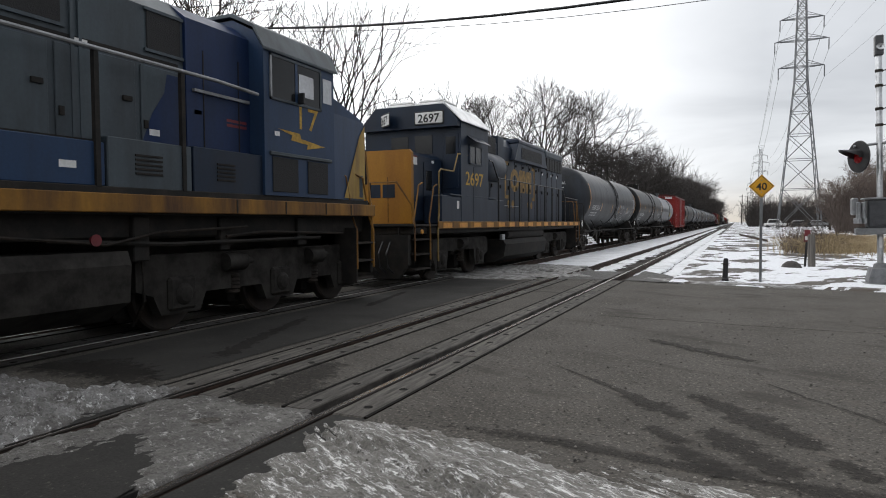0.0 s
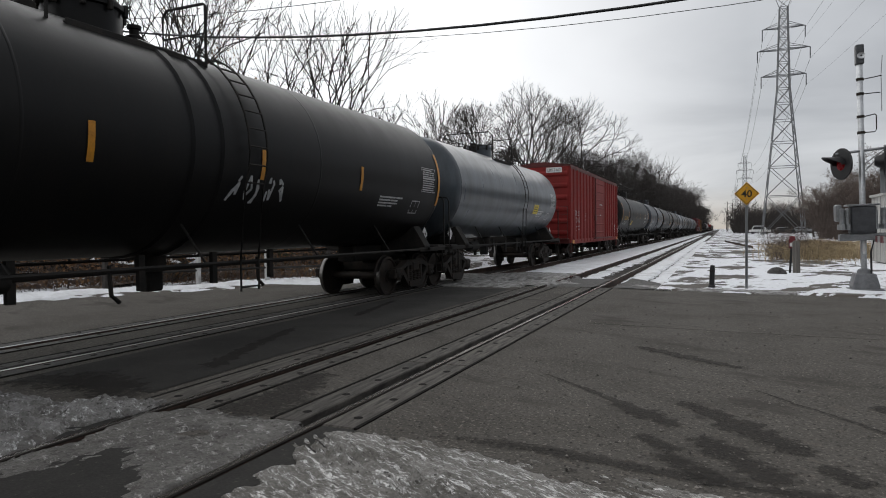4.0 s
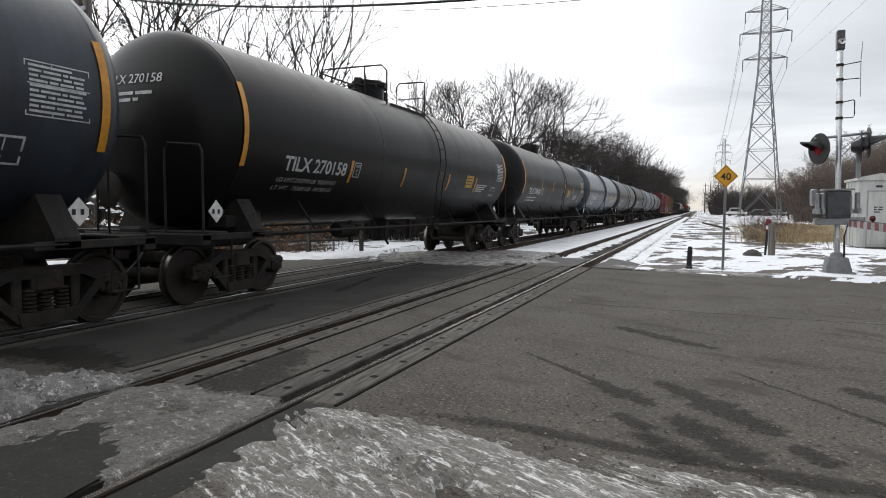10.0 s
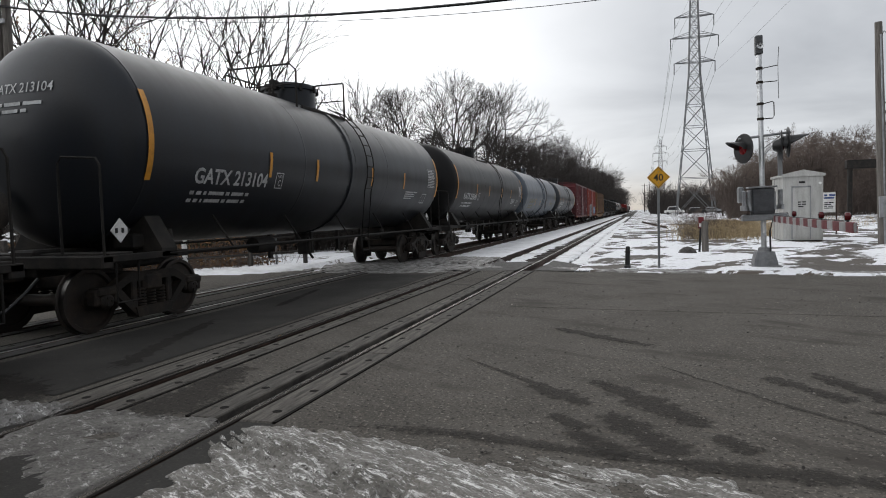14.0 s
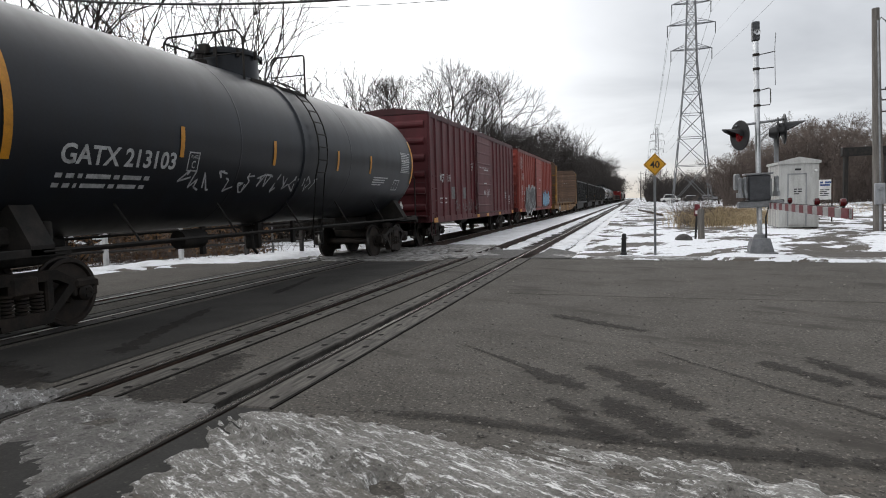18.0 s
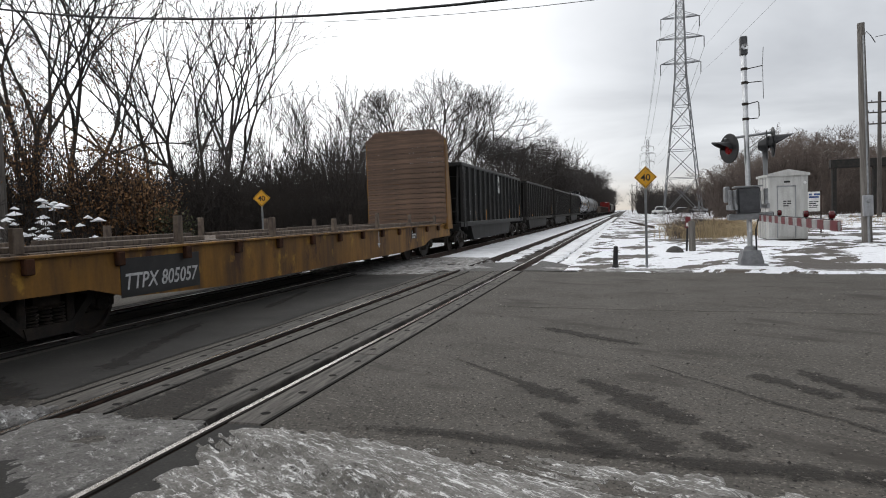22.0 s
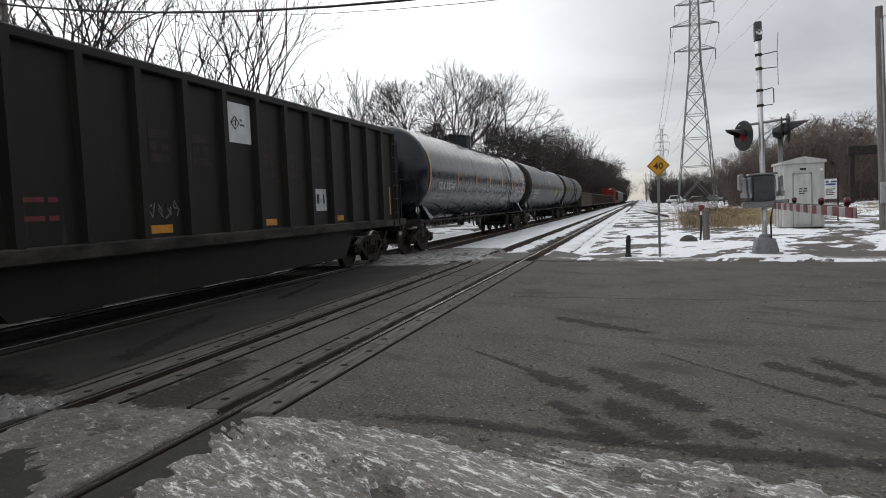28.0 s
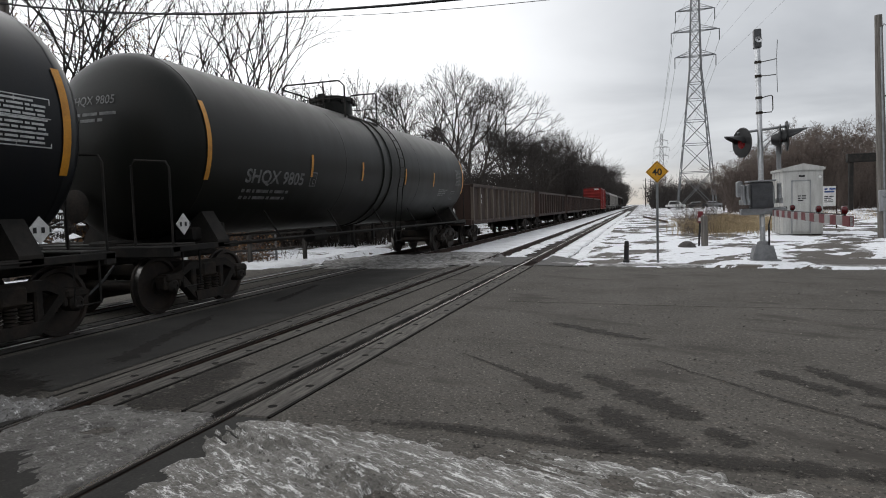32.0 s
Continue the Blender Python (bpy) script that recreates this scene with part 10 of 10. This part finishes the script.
for k in range(14):
    y = -9.2 + k * 1.13
    dd = part("hood_door", MB().box(1.151, 1.172, y, y + 1.05, 2.46, 3.5, 0.008), L_GREY, hd1, "hood door")
    part("door_latch", MB().box(1.172, 1.20, y + 0.85, y + 0.98, 3.0, 3.06), under_m, dd)
    part("door_hinge", MB().box(1.172, 1.19, y + 0.03, y + 0.09, 2.7, 2.8), under_m, dd)
lo = part("low_cabinet", MB().box(1.10, 1.42, Y(3.9), Y(5.16), 1.92, 2.42, 0.01), L_BLUE2, e1, "blue low cabinet")
part("data_label", MB().box(1.421, 1.425, Y(4.6), Y(4.8), 2.1, 2.18), white_paint, lo)
lo2 = part("low_cabinet", MB().box(1.10, 1.44, Y(5.18), Y(6.44), 1.80, 2.50, 0.012), L_GREY, e1, "grey louvred cabinet")
lo3 = part("low_cabinet", MB().box(1.10, 1.43, Y(6.48), Y(7.9), 1.88, 2.52, 0.012), L_BLUE, e1, "dark louvred cabinet")
part("low_cabinet", MB().box(1.10, 1.42, -9.4, Y(3.86), 1.92, 2.42, 0.01), L_GREY, e1, "grey low cabinet")
for lx, a, b, par in ((1.441, 5.55, 5.95, lo2), (1.431, 6.9, 7.25, lo3)):
    for k in range(5):
        z = 2.08 + k * 0.055
        part("louvre", MB().box(lx, lx + 0.015, Y(a), Y(b), z, z + 0.025), under_m, par)
for k in range(12):
    y = Y(6.3) - k * 1.25
    part("stanchion", MB().box(1.40, 1.46, y - 0.03, y + 0.03, 1.9, 3.46), under_m, e1, "flat black stanchion")
part("side_handrail", MB().tube([(1.45, -9.6, 3.46), (1.45, Y(6.9), 3.46), (1.45, Y(7.75), 3.42)], 0.028, 8), galv, e1, "bright handrail")
part("side_handrail", MB().tube([(-1.45, -9.6, 3.46), (-1.45, Y(7.0), 3.46)], 0.028, 8), galv, e1)
rec = part("cab_passage", MB().prism([(-1.2, 1.92), (1.2, 1.92), (1.2, 4.28), (0.9, 4.5), (-0.9, 4.5), (-1.2, 4.28)], "y", Y(6.6), Y(7.85)), L_DEEP, e1, "dark blue cab rear section", smooth=False)
bars(rec, red_paint, Y(7.35), 2.98, [(0.42,), (0.42,)], 0.04, 0.03, lambda u, v: (1.206, u, v), name="red_notice")
cb = part("cab", MB().prism([(-1.48, 1.92), (1.48, 1.92), (1.48, 4.12), (1.30, 4.42), (0.9, 4.62), (-0.9, 4.62), (-1.30, 4.42), (-1.48, 4.12)], "y", Y(7.85), Y(9.72)), L_BLUE2, e1, "blue wide cab", smooth=False)
part("cab_roof", MB().prism([(-1.52, 4.12), (-1.32, 4.46), (-0.9, 4.66), (0.9, 4.66), (1.32, 4.46), (1.52, 4.12), (1.52, 4.16), (1.34, 4.50), (0.92, 4.71), (-0.92, 4.71), (-1.34, 4.50), (-1.52, 4.16)], "y", Y(7.8), Y(9.80)), L_GREY, cb, "grey cab roof", smooth=False)
wd = part("side_window", MB().box(1.482, 1.492, Y(8.02), Y(9.28), 3.44, 4.06, 0.003), dark_glass, cb, "dark sliding cab window")
part("window_post", MB().box(1.485, 1.50, Y(8.60), Y(8.66), 3.42, 4.08), L_BLUE2, cb)
for a, b, c, e in ((7.98, 9.32, 3.40, 3.44), (7.98, 9.32, 4.06, 4.10), (7.98, 8.02, 3.4, 4.1), (9.28, 9.32, 3.4, 4.1)):
    part("window_frame", MB().box(1.48, 1.505, Y(a), Y(b), c, e), galv if a == 7.98 and b == 8.02 else L_GREY, cb)
# pale panes painted as bright sky behind the cab windows
part("quarter_window", MB().box(1.482, 1.49, Y(9.38), Y(9.64), 3.56, 3.98, 0.003), sky_pane, cb, "quarter window painted pale as the sky behind it")
part("see_through", MB().box(1.493, 1.497, Y(8.70), Y(9.1), 3.56, 3.92, 0.002), sky_pane, wd, "pale panel painted as sky seen through the cab")
part("mirror", MB().box(1.5, 1.62, Y(8.66), Y(8.70), 3.42, 3.60, 0.01), black_p, cb)
nz = part("nose", MB().prism([(Y(9.70), 1.92), (Y(10.98), 1.92), (Y(11.02), 3.30), (Y(10.90), 3.50), (Y(9.86), 3.80), (Y(9.70), 3.95)], "x", -1.30, 1.30), L_BLUE2, e1, "sloping blue nose", smooth=False)
part("nose_cheek", MB().prism([(1.30, Y(9.70)), (1.48, Y(9.70)), (1.36, Y(10.9)), (1.30, Y(10.95))], "z", 1.92, 3.44), L_BLUE2, nz, smooth=False)
part("yellow_stripe", MB().add([(1.462, Y(10.06), 1.95), (1.375, Y(10.93), 1.95), (1.375, Y(10.93), 3.38), (1.385, Y(10.72), 3.15)], [(0, 1, 2, 3)]), L_YEL, nz, "yellow nose sweep", smooth=False)
part("nose_front", MB().box(-1.28, 1.28, Y(10.98), Y(11.05), 1.92, 3.32, 0.02), L_YEL, nz, "yellow nose front")
part("nose_patch", MB().box(1.395, 1.40, Y(10.3), Y(10.8), 1.98, 2.4), L_GREY, nz)
lettering(cb, "17", letter_y, Y(8.58), 3.03, 0.38, lambda u, v: (1.487, u, v), width=0.52, bold=0.0)
part("bolt_emblem", MB().add([(1.487, Y(q), z) for q, z in ((8.16, 2.97), (8.72, 2.95), (8.75, 2.87), (9.42, 2.80), (8.90, 2.71), (8.93, 2.79), (8.48, 2.82), (8.52, 2.90))], [tuple(range(8))]), letter_y, cb, "yellow lightning emblem", smooth=False, fix=False)
for a, b in ((8.02, 8.66), (8.92, 9.5)):
    part("low_grille", MB().box(1.481, 1.495, Y(a), Y(b), 1.98, 2.52, 0.006), grille_m, cb, "dark cab grille")
part("grille_lid", MB().box(1.48, 1.52, Y(7.95), Y(9.6), 2.54, 2.60, 0.01), L_GREY, cb)
part("data_label", MB().box(1.486, 1.49, Y(8.08), Y(8.2), 2.85, 2.92), white_paint, cb)
for s in (-1, 1):
    stairs(e1, 10.65, 10.05 + 0.0, 1.0, 1.48, s, galv, L_SILL)
part("end_railing", MB().tube([(0.4, 10.66, 1.9), (0.4, 10.68, 2.9), (1.3, 10.68, 2.9), (1.45, 10.66, 1.5), (1.45, 10.66, 0.7)], 0.022, 6), L_SILL, e1, "yellow end railing")
part("end_plate", MB().box(-1.4, 1.4, 10.68, 10.76, 0.5, 1.9, 0.02), under_m, e1)
part("fuel_tank", MB().prism([(-1.40, 1.16), (1.40, 1.16), (1.46, 1.0), (1.42, 0.55), (1.0, 0.30), (-1.0, 0.30), (-1.42, 0.55), (-1.46, 1.0)], "y", -4.6, Y(5.45)), L_TRK, e1, "dusty fuel tank", smooth=False)
part("red_valve", MB().lathe([(0, 0), (0.06, 0.01), (0.07, 0.05)], "x", (1.40, Y(5.0), 1.3), 12), red_paint, e1, "red fuel cut-off")
part("valance_pipe", MB().tube([(1.3, Y(4.5), 1.3), (1.32, Y(6.2), 1.22), (1.3, Y(9.5), 1.24)], 0.03, 6), under_m, e1)
loco_truck(e1, Y(8.55), (-2.02, 0.08, 2.02), 2.75)
loco_truck(e1, -7.6, (-2.02, 0.0, 2.02), 2.75)
coupler(e1, 10.75, 1, 0.86)
coupler(e1, -10.4, -1, 0.86)
for k, (q0, q1, z0, z1, x) in enumerate(((5.62, 5.86, 1.02, 1.58, 1.30), (7.1, 7.3, 1.1, 1.58, 1.28), (8.9, 9.15, 1.12, 1.58, 1.28), (2.2, 2.45, 1.18, 1.58, 1.30), (-0.5, -0.25, 1.18, 1.58, 1.30))):
    part("hanger_bracket", MB().box(x - 0.12, x, Y(q0), Y(q1), z0, z1, 0.015), under_m, e1)
part("air_pipe", MB().tube([(1.34, Y(3.2), 1.42), (1.36, Y(4.6), 1.30), (1.36, Y(5.2), 1.24), (1.34, Y(6.0), 1.38), (1.34, Y(7.6), 1.44)], 0.02, 6), steel_dark, e1)
part("air_pipe", MB().tube([(1.30, Y(7.2), 1.30), (1.32, Y(8.0), 1.36), (1.32, Y(10.2), 1.30)], 0.024, 6), steel_dark, e1)
part("hood_fade", MB().add([(1.1745, Y(q), z) for q, z in ((6.62, 2.0), (5.9, 2.55), (6.05, 2.9), (6.25, 3.2), (6.3, 3.45), (6.62, 3.45))], [tuple(range(6))]), L_DEEP, e1, "dark blue paint over the grey", smooth=False, fix=False)
for q, z in ((3.9, 3.62), (5.0, 3.52), (6.0, 2.62), (4.3, 4.3), (7.55, 3.72), (6.35, 2.45)):
    part("data_label", MB().box(1.173, 1.179, Y(q), Y(q) + 0.16, z, z + 0.08), white_paint, hd1)
for q in (2.72, 3.35, 4.95, 5.05):
    part("hood_rib", MB().box(1.15, 1.18, Y(q), Y(q) + 0.04, 2.44, 4.24), L_GREY, hd1)
part("hood_ledge", MB().box(1.15, 1.20, -9.4, Y(6.55), 2.43, 2.47), under_m, hd1)
part("cab_ledge", MB().box(1.205, 1.25, Y(6.7), Y(7.8), 3.30, 3.34), galv, rec)
part("cab_door_gap", MB().box(1.201, 1.207, Y(6.9), Y(6.92), 2.0, 3.9).box(1.201, 1.207, Y(7.6), Y(7.62), 2.0, 3.9), under_m, rec)
for q in (7.2, 8.3, 9.4, 10.2):
    part("sill_gap", MB().box(1.501, 1.506, Y(q), Y(q) + 0.03, 1.63, 1.83), under_m, e1)
for k in range(9):
    part("sill_bolt", MB().lathe([(0, 0.015), (0.02, 0.012), (0.024, 0.0)], "x", (1.442, Y(5.25) + k * 0.14, 1.86), 8), under_m, lo2)


# ---------------------------------------------------------------- motion
def motions():
    """The whole train rolls up the far track towards the camera's side."""
    times = [0, 4, 8, 12, 16, 20, 24, 28, 32]
    gone = [run(t) for t in times]
    for ob, s in MOVING:
        walk(ob, [(t, pose(TRACK_FAR, s - d, 0)) for t, d in zip(times, gone)])
    # wheels roll without slipping
    steps = [i * 0.05 for i in range(641)]
    rolled = [run(t) for t in steps]
    for w, y, r in WHEELS:
        walk(w, [(t, pose(0, y, r, math.degrees(d / r) % 360.0)) for t, d in zip(steps, rolled)])


motions()
